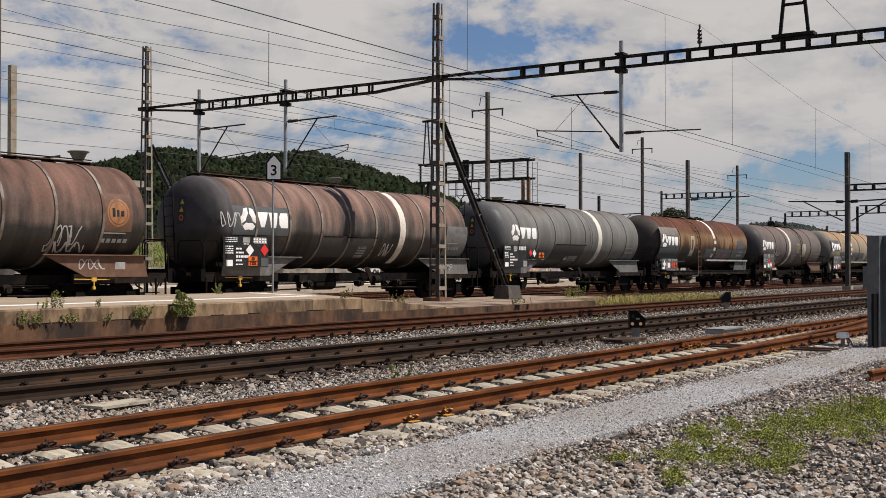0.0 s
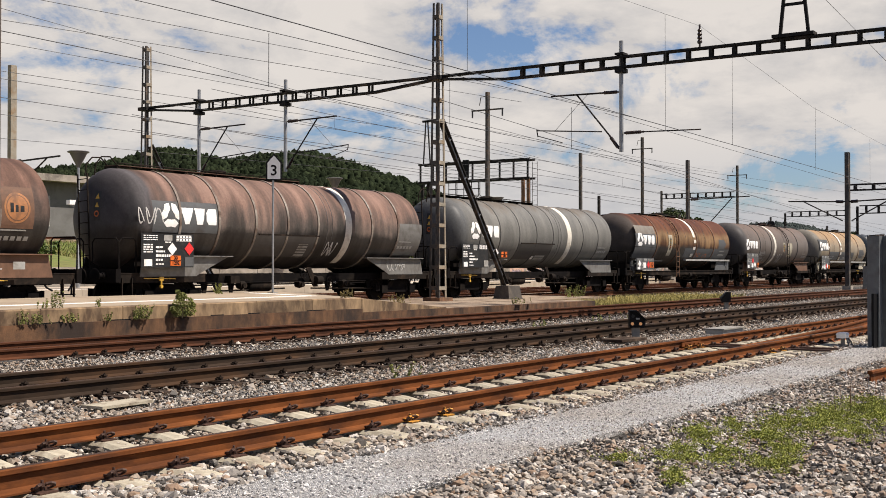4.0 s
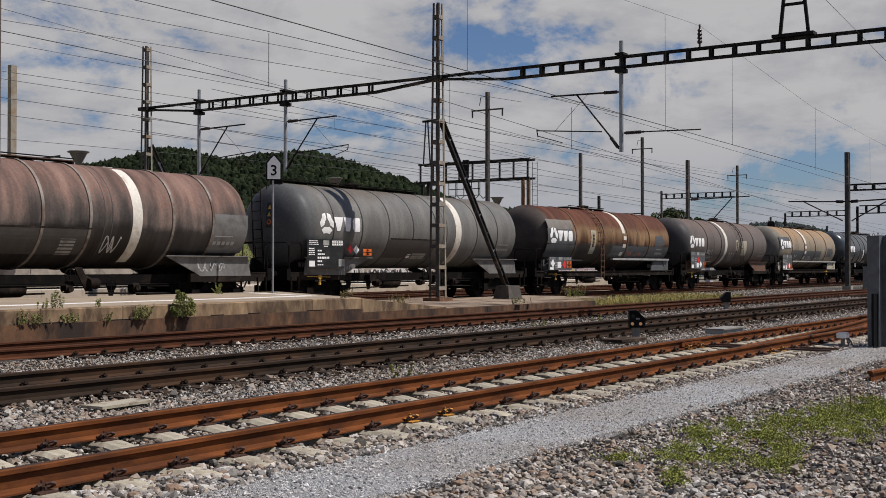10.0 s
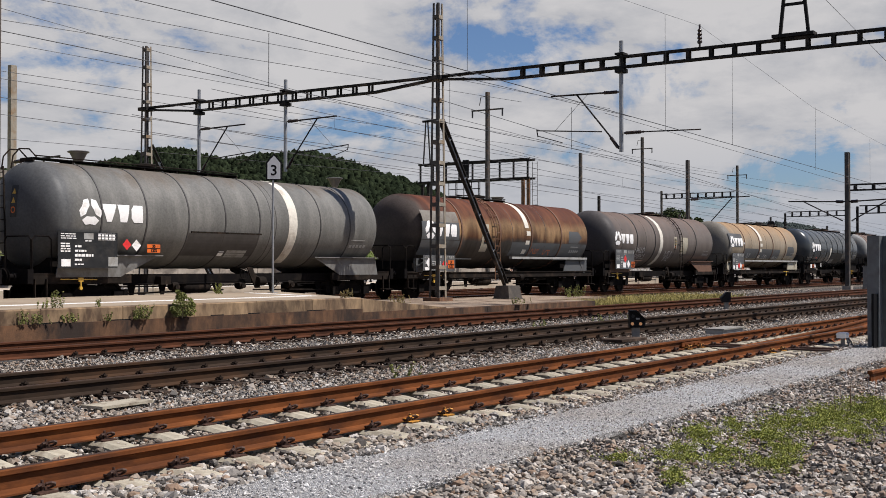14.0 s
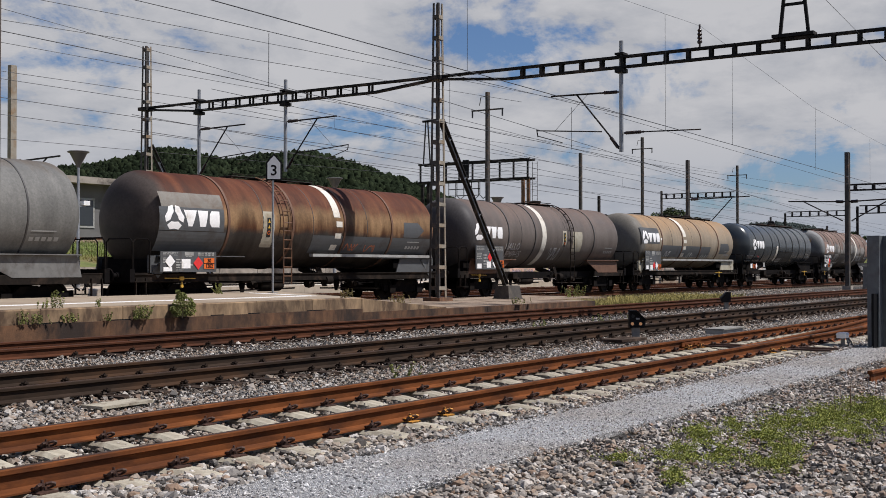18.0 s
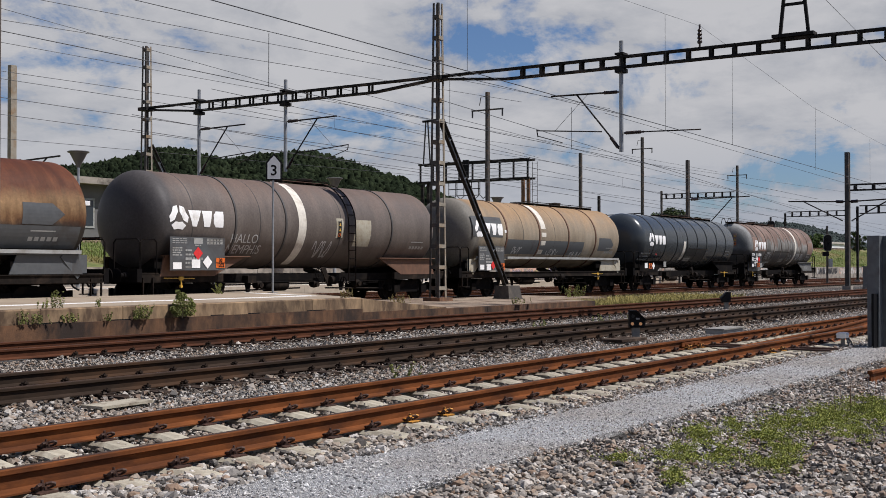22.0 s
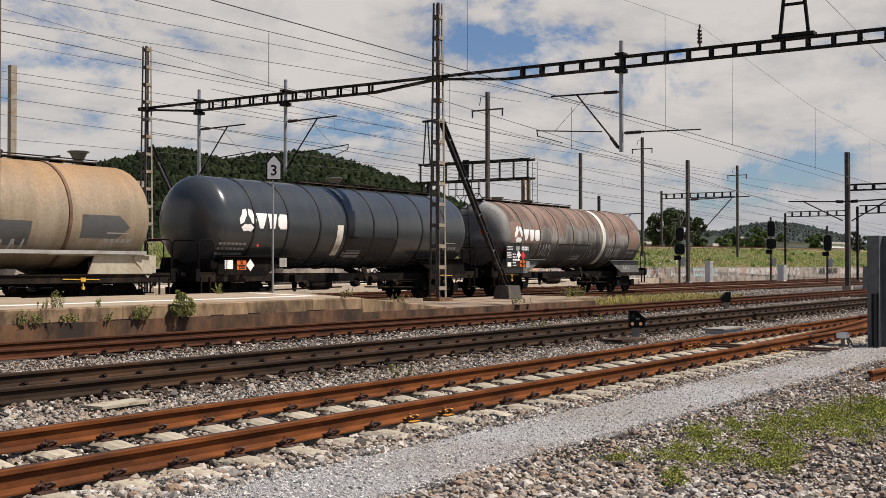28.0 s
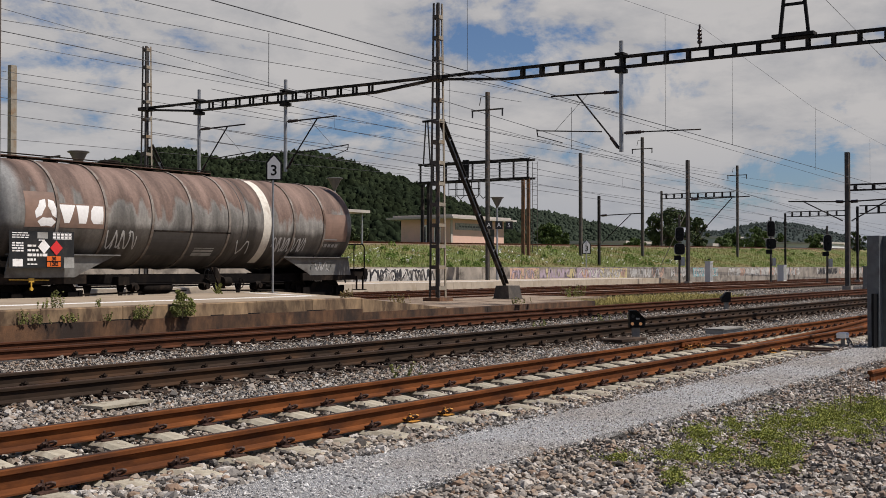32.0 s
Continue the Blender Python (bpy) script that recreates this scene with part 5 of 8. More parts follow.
        for i, (b, h) in enumerate(((0.40, 0.055), (0.46, 0.055), (0.58, 0.075), (0.40, 0.06), (0.42, 0.035))):
            line(0.27, b, 0.40 + 0.125 * i, h)
        for i in range(4):
            line(0.04, 0.21, 0.33 + 0.07 * i, 0.04)
        for i in range(2):
            for k in range(5):
                rows.append((u0 + wd * (0.66 + 0.062 * k), z1 - (0.08 + 0.085 * i) * hh, wd * 0.045, 0.055 * hh))
        for i in range(3):
            rows.append((u0 + wd * 0.66, z1 - (0.035 + 0.088 * i) * hh, wd * 0.30, 0.008 * hh))
        line(0.44, 0.56, 0.245, 0.03)
        bars_on(rows, y, M[ink], bd, "white unreadable lettering")
        part("label", plate(u0 + 0.05 * wd, u0 + 0.20 * wd, z0 + 0.04 * hh, z0 + 0.24 * hh, y - 0.004, 0.004), M["white"], bd, "white inspection label")
        part("label_frame", G().box(u0 + 0.42 * wd, u0 + 0.58 * wd, y - 0.004, y, z1 - 0.20 * hh, z1 - 0.03 * hh), M["panel_light"], bd)
    for u, z, r, m in s.get("diamonds", ()):
        diamond(u, z, r, -1.556, M[m], w, "diamond hazard label")
    for u, z, wd, hh in s.get("hazard", ()):
        hp = part("hazard_plate", plate(u - wd / 2, u + wd / 2, z - hh / 2, z + hh / 2, -1.56, 0.006), M["orange"], w, "orange dangerous-goods plate")
        part("plate_border", G().box(u - wd / 2, u + wd / 2, -1.564, -1.561, z - 0.012, z + 0.012), M["black"], hp)
        text_on("30", hh * 0.5, u, z + hh * 0.25, -1.5645, M["black"], hp, "black hazard number", 0.006)
        text_on("1202", hh * 0.5, u, z - hh * 0.25, -1.5645, M["black"], hp, "black substance number", 0.006)
    for u, z, wd, hh, m in s.get("tags", ()):
        part("label", plate(u - wd / 2, u + wd / 2, z - hh / 2, z + hh / 2, -1.555, 0.008), M[m], w)
    # warning pictograms, on the dished end or on the flank
    if s.get("warn"):
        u, z = s["warn"]
        at = (lambda a, b, off: on_shell(u + 0.72 * a, z + 0.72 * b, off)) if u > -6 else (lambda a, b, off: on_dome(ends[0], s.get("warn_y", -0.15) - a, z + b, off))
        patch = lambda pts, off: G().add([at(a, b, off) for a, b in pts], [tuple(range(len(pts)))])
        strip = G()
        for k in range(6):
            q = -0.64 + 0.145 * k
            strip.add([at(a, b, 0.010) for a, b in ((-0.13, q), (0.13, q), (0.13, q + 0.145), (-0.13, q + 0.145))], [(0, 1, 2, 3)])
        part("label_plate", strip, M[s.get("warn_mat", "panel_black")], w, "dull warning plate")
        for k in range(2):
            part("warning_label", patch([(-0.085, -0.25 * k), (0.085, -0.25 * k), (0, 0.16 - 0.25 * k)], 0.016), M["brake_yellow"], w, "yellow warning triangle")
        ring = [(0.095 * math.cos(i * math.pi / 8), -0.44 + 0.095 * math.sin(i * math.pi / 8)) for i in range(16)]
        part("warning_label", patch(ring, 0.016), M["orange"], w, "orange-red prohibition disc")
        part("warning_mark", patch([(a * 0.6, -0.44 + (b + 0.44) * 0.6) for a, b in ring], 0.020), M["panel_black"], w)
    # bogies with their wheelsets
    axles = []
    for e in (-1, 1):
        bg = under("bogie", BOLSTER, None, w, "black two-axle bogie", m=pose(e * 5.85, 0, 0))
        for sd in (-1, 1):
            part("side_frame", SIDE, None, bg, m=pose(0, sd * 1.0, 0, 0, 0, 0 if sd < 0 else 180))
        for k in (-0.9, 0.9):
            axles.append(part("wheelset", WSET, None, bg, m=pose(k, 0, 0.46)))
    return w, axles


STD = (-4.65, -3.0, -1.33, 0.24, 1.82, 4.9, 6.55)
SPECS = [
    dict(x=15.45, seed=1, label="rust-brown tank wagon with pale hoops and a round emblem", paint="t_brown", hoop_mat="seal", hoop_w=0.09, hoop_off=0.03, hoops=(-6.3, -4.7, -3.1, -1.5, 0.1, 1.75, 3.4, 5.05, 6.65), walkway=(-6.5, 7.2),
         disc=(7.18, 2.84, 0.40), skirt="hoop_rust", scrawl=((4.95, 2.15, 1.0, 0.6, 3), (4.9, 1.85, 1.25, 0.3, 4)), skirt_scrawl=(6.0, 1.38, 0.95, 0.3, 41), tags=((7.2, 1.34, 0.36, 0.2, "panel_light"),), levers=(6.4,)),
    dict(x=33.0, seed=2, ends=(-6.66, 8.55), label="rust-red and grey tank wagon with pale steel hoops", paint="t_red", hoop_mat="seal", hoop_w=0.09, hoop_off=0.03, hoops=STD, seams=(2.33, 2.6),
         fields=((-5.73, -4.70, 2.33, 3.26, "panel_grey"), (-4.60, -3.05, 2.34, 3.27, "panel_grey"), (6.62, 8.1, 1.75, 2.95, "panel_mid")), white=((3.51, 0.36, 1.45, 4.24),),
         emblem=(-5.02, 2.84, 0.58), walkway=(-6.0, 2.2), end_ladder=True, housing=(-1.26, 1.80), skirt="panel_mid", skirt_scrawl=(6.1, 1.3, 1.1, 0.28, 42),
         board=(-6.22, -4.15, 1.29, 2.28, "panel_black", "white"), diamonds=((-5.03, 1.84, 0.185, "white"), (-4.34, 1.85, 0.195, "red")), hazard=((-4.89, 1.49, 0.42, 0.30),), tags=((-4.33, 1.46, 0.36, 0.28, "panel_grey"),),
         plates=((0.95, 1.45, 1.65, 2.08, "panel_light"),), scrawl=((-6.25, 2.80, 0.9, 0.5, 5), (2.45, 1.95, 0.55, 0.5, 6)), warn=(-7.5, 3.3)),
    dict(x=50.15, seed=3, label="plain grey tank wagon with dark hoops and a white band", paint="t_grey", hoop_mat="hoop_dark", hoops=STD, hoop_w=0.05, hoop_off=0.016, seams=(2.36, 2.6), white=((3.45, 0.42, 1.45, 4.24),),
         emblem=(-5.05, 2.82, 0.58), walkway=(-6.0, 2.0), walk_mat="grime", end_ladder=True, housing=(-1.3, 1.8), housing_mat="hoop_dark", skirt="panel_mid",
         board=(-6.17, -4.14, 1.28, 2.26, "panel_black", "white"), diamonds=((-3.81, 1.94, 0.16, "red"), (-3.46, 1.92, 0.17, "white")), hazard=((-2.8, 1.84, 0.50, 0.24),), tags=((-4.3, 1.45, 0.34, 0.26, "panel_light"),),
         plates=((0.6, 1.5, 1.62, 1.84, "panel_light"), (0.25, 0.5, 1.66, 1.80, "white")), warn=(-7.5, 3.3)),
    dict(x=67.25, seed=4, ends=(-6.2, 8.95), label="rust-red tank wagon with grey lower shell and flank ladder", paint="t_rust", hoop_mat="hoop_rust", hoops=(-3.10, -0.02, 2.78, 5.62), hoop_w=0.10, hoop_off=0.03, seams=(-1.5, 1.05, 4.1),
         fields=((-6.0, -3.30, 2.40, 3.10, "panel_grey"), (-5.9, -3.30, 3.10, 3.55, "cream_grey"), (1.06, 8.3, 1.80, 2.40, "panel_grey"), (-6.0, -3.2, 1.78, 2.38, "panel_grey"), (-1.50, -0.95, 1.95, 3.12, "cream")), arrow=(6.4, 7.75, 2.43, 3.0),
         white=((2.36, 0.36, 3.05, 4.22), (2.46, 0.34, 2.71, 2.91), (2.43, 0.34, 2.31, 2.49), (2.32, 0.34, 1.90, 2.09)), emblem=(-5.40, 2.78, 0.58), walkway=(-1.7, 2.4), walk_mat="galv_dark", side_ladder=-0.42, full_sill=True, full_flange=(1.0, 8.3),
         board=(-6.0, -3.7, 1.15, 1.77, "panel_grey", "panel_light"), diamonds=((-5.63, 1.47, 0.2, "white"), (-4.48, 1.42, 0.2, "red")), hazard=((-4.02, 1.41, 0.44, 0.32),), tags=((-4.98, 1.40, 0.36, 0.28, "white"),),
         scrawl=((3.0, 2.02, 0.7, 0.26, 43), (4.2, 1.98, 0.5, 0.26, 44)), scrawl_mat="orange_spray", levers=(-5.0,), skirt="panel_grey", warn=(-1.22, 2.75)),
    dict(x=84.65, seed=5, label="dusty taupe tank wagon with a white band", paint="t_taupe", hoop_mat="hoop_dark", hoops=(-3.05, -0.65, 5.35), seams=(-4.9, -1.9, 2.3), hoop_off=0.028, white=((0.19, 0.40, 1.4, 4.24),),
         fields=((3.09, 4.05, 2.05, 3.0, "cream"), (2.03, 2.42, 2.33, 3.02, "cream")), emblem=(-5.5, 2.78, 0.58), walkway=(0.5, 3.0), side_ladder=2.8, skirt="hoop_rust",
         board=(-5.89, -3.60, 1.20, 2.21, "panel_grey", "panel_light"), diamonds=((-4.76, 1.72, 0.2, "red"), (-4.36, 1.45, 0.2, "white")), hazard=((-3.80, 1.43, 0.38, 0.30),), tags=((-4.84, 1.40, 0.34, 0.26, "white"),),
         words=((-2.55, 2.20, 0.40, "HALLO"), (-2.45, 1.86, 0.40, "MEMPHIS")), scrawl=((1.0, 1.92, 0.85, 0.6, 9),), warn=(2.22, 2.75)),
    dict(x=101.9, seed=6, ends=(-6.67, 8.70), label="ochre-stained cream tank wagon with grey repainted fields", paint="t_ochre", hoop_mat="hoop_rust", hoops=(-3.35, -0.38, 2.5, 5.4), hoop_w=0.10, hoop_off=0.03, seams=(-1.9, 1.1),
         fields=((-6.15, -3.71, 2.58, 3.45, "panel_grey"), (-3.26, 4.17, 1.88, 2.52, "panel_grey")), arrow=(5.8, 7.5, 2.1, 2.75),
         white=((0.0, 0.44, 3.05, 4.24), (0.02, 0.42, 2.68, 2.88), (0.0, 0.42, 2.3, 2.5), (-0.05, 0.42, 1.9, 2.1)), emblem=(-5.6, 2.92, 0.58), word_dash=True, walkway=(0.0, 7.3), walk_mat="galv_dark", full_sill=True, full_flange=(-3.3, 8.1), skirt="cream",
         board=(-5.77, -3.65, 1.15, 2.19, "panel_grey", "panel_light"), diamonds=((-4.61, 1.38, 0.2, "red"), (-4.28, 1.38, 0.2, "white")), hazard=((-3.86, 1.31, 0.40, 0.30),), tags=((-4.97, 1.29, 0.34, 0.26, "white"),),
         scrawl=((3.0, 1.85, 1.0, 0.4, 11), (-2.6, 2.05, 0.8, 0.3, 45), (0.6, 2.0, 1.0, 0.3, 46)), levers=(5.9,)),
    dict(x=119.1, seed=7, ends=(-6.34, 8.73), label="glossy blue-grey tank wagon with dark hoops", paint="t_blue", hoop_mat="panel_black", hoops=(-4.52, -2.87, -1.19, 0.34, 1.90, 3.41, 5.05, 6.68), hoop_w=0.07, hoop_off=0.022, seams=(-0.36,),
         white=((-0.08, 0.34, 1.72, 2.78),), emblem=(-4.84, 2.80, 0.58), walkway=(-0.9, 7.2), skirt="grime", housing=(0.39, 3.36), housing_mat="panel_black", small_text=(-5.9, 2.05),
         diamonds=((-4.79, 1.36, 0.19, "white"), (-4.45, 2.0, 0.06, "red")), hazard=((-5.19, 1.36, 0.42, 0.29),), tags=((-5.76, 1.38, 0.36, 0.28, "white"), (-3.2, 1.45, 0.36, 0.3, "panel_light")),
         plates=((0.55, 1.41, 1.66, 1.91, "panel_light"), (0.3, 0.5, 1.7, 1.86, "panel_light")), levers=(6.8,)),
    dict(x=136.6, seed=8, ends=(-6.42, 8.79), warn_y=-0.5, warn_mat="panel_warm", label="pale grey tank wagon with rust runs, last of the train", paint="t_pale", hoop_mat="seal", hoop_w=0.09, hoop_off=0.03, hoops=(-4.53, -2.88, -1.16, 0.43, 2.02, 5.13, 6.71), seams=(2.63, 2.9), last=True,
         fields=((-5.56, -4.60, 2.36, 3.30, "panel_warm"), (-4.45, -2.95, 2.37, 3.02, "panel_warm"), (6.78, 8.0, 2.2, 3.15, "panel_warm")), white=((3.79, 0.36, 1.45, 4.24),),
         emblem=(-4.88, 2.74, 0.58), walkway=(-6.0, 2.4), end_ladder=True, housing=(-1.15, 2.0), skirt="panel_mid", skirt_scrawl=(6.2, 1.32, 1.1, 0.3, 47),
         board=(-6.08, -4.03, 1.28, 2.25, "panel_black", "white"), diamonds=((-5.02, 1.84, 0.19, "white"), (-4.62, 1.81, 0.20, "red")), hazard=((-4.70, 1.45, 0.44, 0.28),), tags=((-4.2, 1.42, 0.34, 0.28, "panel_light"),),
         plates=((0.75, 1.6, 1.66, 1.9, "panel_light"),), scrawl=((-2.75, 2.08, 1.05, 0.55, 21), (-1.05, 1.95, 1.1, 0.5, 22), (4.2, 2.05, 1.6, 0.5, 23), (2.55, 1.95, 0.5, 0.45, 24)), warn=(-7.5, 3.3)),
]
TRAIN = [tank_wagon(s) for s in SPECS]


# ---- overhead line ----
def lattice_mast(y, x, z0, z1, label, w0=0.50, w1=0.29, group="lattice masts"):
    """Four tapering corner angles joined by batten plates: the sunlit broad side painted pale, the shaded narrow side
    dark.
    """
    m = thing("lattice_mast", label, "overhead line mast", (x, y, z0), group=group)
    h = z1 - z0
    half = lambda z: 0.5 * (w0 + (w1 - w0) * z / h)
    for sx in (-1, 1):
        for sy in (-1, 1):
            g = G()
            a, b = half(0), half(h)
            for dx, dy in ((0.0, 1), (1, 0.0)):
                # one leg of the angle on each face
                v = []
                for q, z in ((a, 0.0), (b, h)):
                    cx, cy = sx * q, sy * q * 0.85
                    lx, ly = -sx * 0.085, -sy * 0.085
                    t = 0.010
                    if dx:
                        v += [(cx, cy, z), (cx + lx, cy, z), (cx + lx, cy - sy * t, z), (cx, cy - sy * t, z)]
                    else:
                        v += [(cx, cy, z), (cx, cy + ly, z), (cx - sx * t, cy + ly, z), (cx - sx * t, cy, z)]
                g.add(v, [(0, 1, 5, 4), (1, 2, 6, 5), (2, 3, 7, 6), (3, 0, 4, 7), (3, 2, 1, 0), (4, 5, 6, 7)])
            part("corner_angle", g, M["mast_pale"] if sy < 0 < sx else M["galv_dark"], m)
    z = 0.30
    while z < h:
        q = half(z)
        for f in (-1, 1):
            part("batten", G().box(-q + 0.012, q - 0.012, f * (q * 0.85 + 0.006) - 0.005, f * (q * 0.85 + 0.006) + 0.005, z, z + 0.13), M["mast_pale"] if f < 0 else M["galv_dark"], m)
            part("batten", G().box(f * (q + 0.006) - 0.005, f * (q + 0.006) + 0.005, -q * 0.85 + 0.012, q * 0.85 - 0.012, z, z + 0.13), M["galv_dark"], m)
        z += 0.743
    part("base_plate", G().box(-0.42, 0.42, -0.36, 0.36, -0.1, 0.03), M["rust_steel"], m)
    return m


MAST_1 = lattice_mast(23.23, BX, 0.185, 10.71, "tall weathered lattice mast, pale on its lit side and dark on its shaded side")
MAST_2 = lattice_mast(38.19, BX, -0.2, 10.72, "tall lattice mast with pale lit faces beside the far platform")
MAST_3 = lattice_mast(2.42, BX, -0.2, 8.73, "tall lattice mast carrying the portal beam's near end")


def strut(y, x0, z0, x1, z1, label):
    s = thing("mast_strut", label, "mast strut", (x0, y, z0))
    d = Vector((x1 - x0, 0, z1 - z0))
    n = Vector((-d.z, 0, d.x)).normalized() * 0.10
    for k in (-1, 1):
        part("channel", G().bar(n * k, d + n * k, 0.14, 0.035, up=n), M["beam"], s)
    m = int(d.length / 0.8)
    for i in range(1, m):
        c = d * (i / m)
        part("batten", G().bar(c - n, c + n, 0.13, 0.012, up=d), M["galv"] if i % 2 else M["galv_dark"], s)
    part("web", G().bar(d * 0.10, d * 0.94, 0.010, 0.13, up=n), M["galv"], s)
    return s


strut(23.23, 34.98, 6.55, 39.54, 0.60, "dark lattice strut bracing the mast")
strut(38.19, BX + 0.23, 6.50, BX + 4.6, -0.2, "grey lattice strut bracing the mast")
solo("strut_block", G().prism_z([(39.12, 22.86), (40.24, 22.86), (40.24, 23.60), (39.12, 23.60)], 0.04, 0.10).add(
    [(x, y, z) for z, k in ((0.101, 0.0), (0.575, 0.07)) for x, y in ((39.16 + k, 22.88 + k), (40.17 - k, 22.88 + k), (40.17 - k, 23.58 - k), (39.16 + k, 23.58 - k))],
    [(0, 1, 5, 4), (1, 2, 6, 5), (2, 3, 7, 6), (3, 0, 4, 7), (4, 5, 6, 7), (3, 2, 1, 0)]), M["block_dark"], "dark stained concrete footing block of the strut", "footing")


def portal_beam():
    b = thing("portal_beam", "dark steel portal beam with open battens", "overhead line beam", (BX, 0, 0))
    top, low = 8.12, 7.72

    def span(ya, yb, ta, tb):
        """From ya to yb; ta, tb: whether the lower chord rises to the upper one at that end."""
        part("top_chord", G().box(-0.12, 0.12, ya, yb, top - 0.07, top), M["beam"], b)
        pa, pb = ya + (2.79 if ta else 0.0), yb - (2.79 if tb else 0.0)
        part("bottom_chord", G().box(-0.12, 0.12, pa, pb, low, low + 0.07), M["beam"], b)
        for y0, y1 in ((ya, pa), (yb, pb)):
            if y0 != y1:
                part("haunch", G().bar((0, y0, top - 0.12), (0, y1, low + 0.035), 0.24, 0.07), M["beam"], b)
        y = pa + 0.1
        while y < pb:
            for sx in (-0.10, 0.10):
                part("batten", G().box(sx - 0.012, sx + 0.012, y, y + 0.10, low + 0.07, top - 0.07), M["beam"], b)
            y += 0.743
    span(2.51, 23.18, False, True)
    span(23.28, 38.1, True, True)
    for y in (23.23, 38.19):
        part("bracket", G().box(-0.26, 0.26, y - 0.26, y + 0.26, top - 0.16, top - 0.02), M["beam"], b)
    # the riser on top, over the near tracks
    r = thing("line_riser", "dark steel riser frame standing on the portal beam", "overhead line riser", (BX, 10.5, top + 0.01))
    part("foot", G().box(-0.2, 0.2, -0.62, 0.62, 0.0, 0.10), M["beam"], r)
    for s in (-1, 1):
        part("leg", G().bar((0, s * 0.42, 0.1), (0, s * 0.16, 2.6), 0.09), M["beam"], r)
    for z, w in ((0.95, 0.34), (1.9, 0.24)):
        part("rung", G().box(-0.04, 0.04, -w, w, z, z + 0.08), M["beam"], r)
    g = G().lathe_z([(0.0, 0.03), (0.12, 0.03), (0.14, 0.075), (0.2, 0.08), (0.24, 0.05), (0.3, 0.08), (0.36, 0.05), (0.42, 0.08), (0.48, 0.05), (0.54, 0.07), (0.6, 0.03), (0.72, 0.03)], 12)
    solo("line_insulator", g, M["insul"], "dark ribbed insulator standing on the portal beam", "insulator", (BX, 13.44, top + 0.0), smooth=True)


portal_beam()


def near(g):
    """Drawn in towards the eye's height and the tracks, to the portal's true span."""
    g.v = [(x * 0.9292, y * 0.9292, EYE.z + (z - EYE.z) * 0.9292) for x, y, z in g.v]
    return g


def cantilever(y, side, label, low=5.3, both=False):
    """A drop pole under the beam with its bracket arm; side: which way the arm goes along y."""
    c = thing("drop_post", label, "overhead line bracket", (BX, y, 0), group="drop posts of the portal")
    part("post", near(G().tube((0, 0, low), (0, 0, 9.17), 0.075, 12)), M["galv"], c, "grey steel tube", True)
    part("clamp", near(G().box(-0.2, 0.2, -0.16, 0.16, 8.05, 8.19).box(-0.2, 0.2, -0.16, 0.16, 8.66, 8.74)), M["beam"], c)
    k = side

    def ins(a, b):
        a, b = Vector(a), Vector(b)
        g = G().tube(a, b, 0.035, 8)
        for i in range(9):
            q = a.lerp(b, 0.10 + 0.085 * i)
            g.tube(q, q + (b - a).normalized() * 0.035, 0.062, 10)
        return g
    part("insulator", near(ins((0, k * 0.1, 7.40), (0, k * 0.75, 7.41))), M["insul"], c)
    part("arm", near(G().tube((0, k * 0.75, 7.41), (0, k * 2.75, 7.45), 0.032, 8)), M["beam"], c)
    part("insulator", near(ins((0, k * 0.1, 5.42), (0, k * 0.45, 5.90))), M["insul"], c)
    part("stay", near(G().tube((0, k * 0.45, 5.90), (0, k * 1.72, 7.42), 0.030, 8)), M["beam"], c)
    part("steady_arm", near(G().tube((0, k * 0.75, 6.05), (0, k * 3.35, 6.25), 0.022, 6).tube((0, k * 3.35, 6.27), (0, k * 3.30, 6.02), 0.02, 6).tube((0, k * 3.30, 6.05), (0, k * 2.30, 5.75), 0.016, 6)), M["beam"], c)
    part("hanger", near(G().tube((0, k * 1.3, 7.4), (0, k * 2.6, 6.2), 0.008, 4)), M["wire"], c)
    if both:
        part("insulator", near(ins((0, -0.1, 5.95), (0, -0.85, 5.95))), M["insul"], c)
        part("arm", near(G().tube((0, -0.85, 5.95), (0, -2.9, 5.9), 0.022, 8)), M["beam"], c)
    return c


cantilever(30.38, -1, "grey drop post with a dark bracket arm")
cantilever(35.07, -1, "grey drop post with a dark bracket arm")
cantilever(16.10, 1, "grey drop post with bracket arms to both sides", both=True)


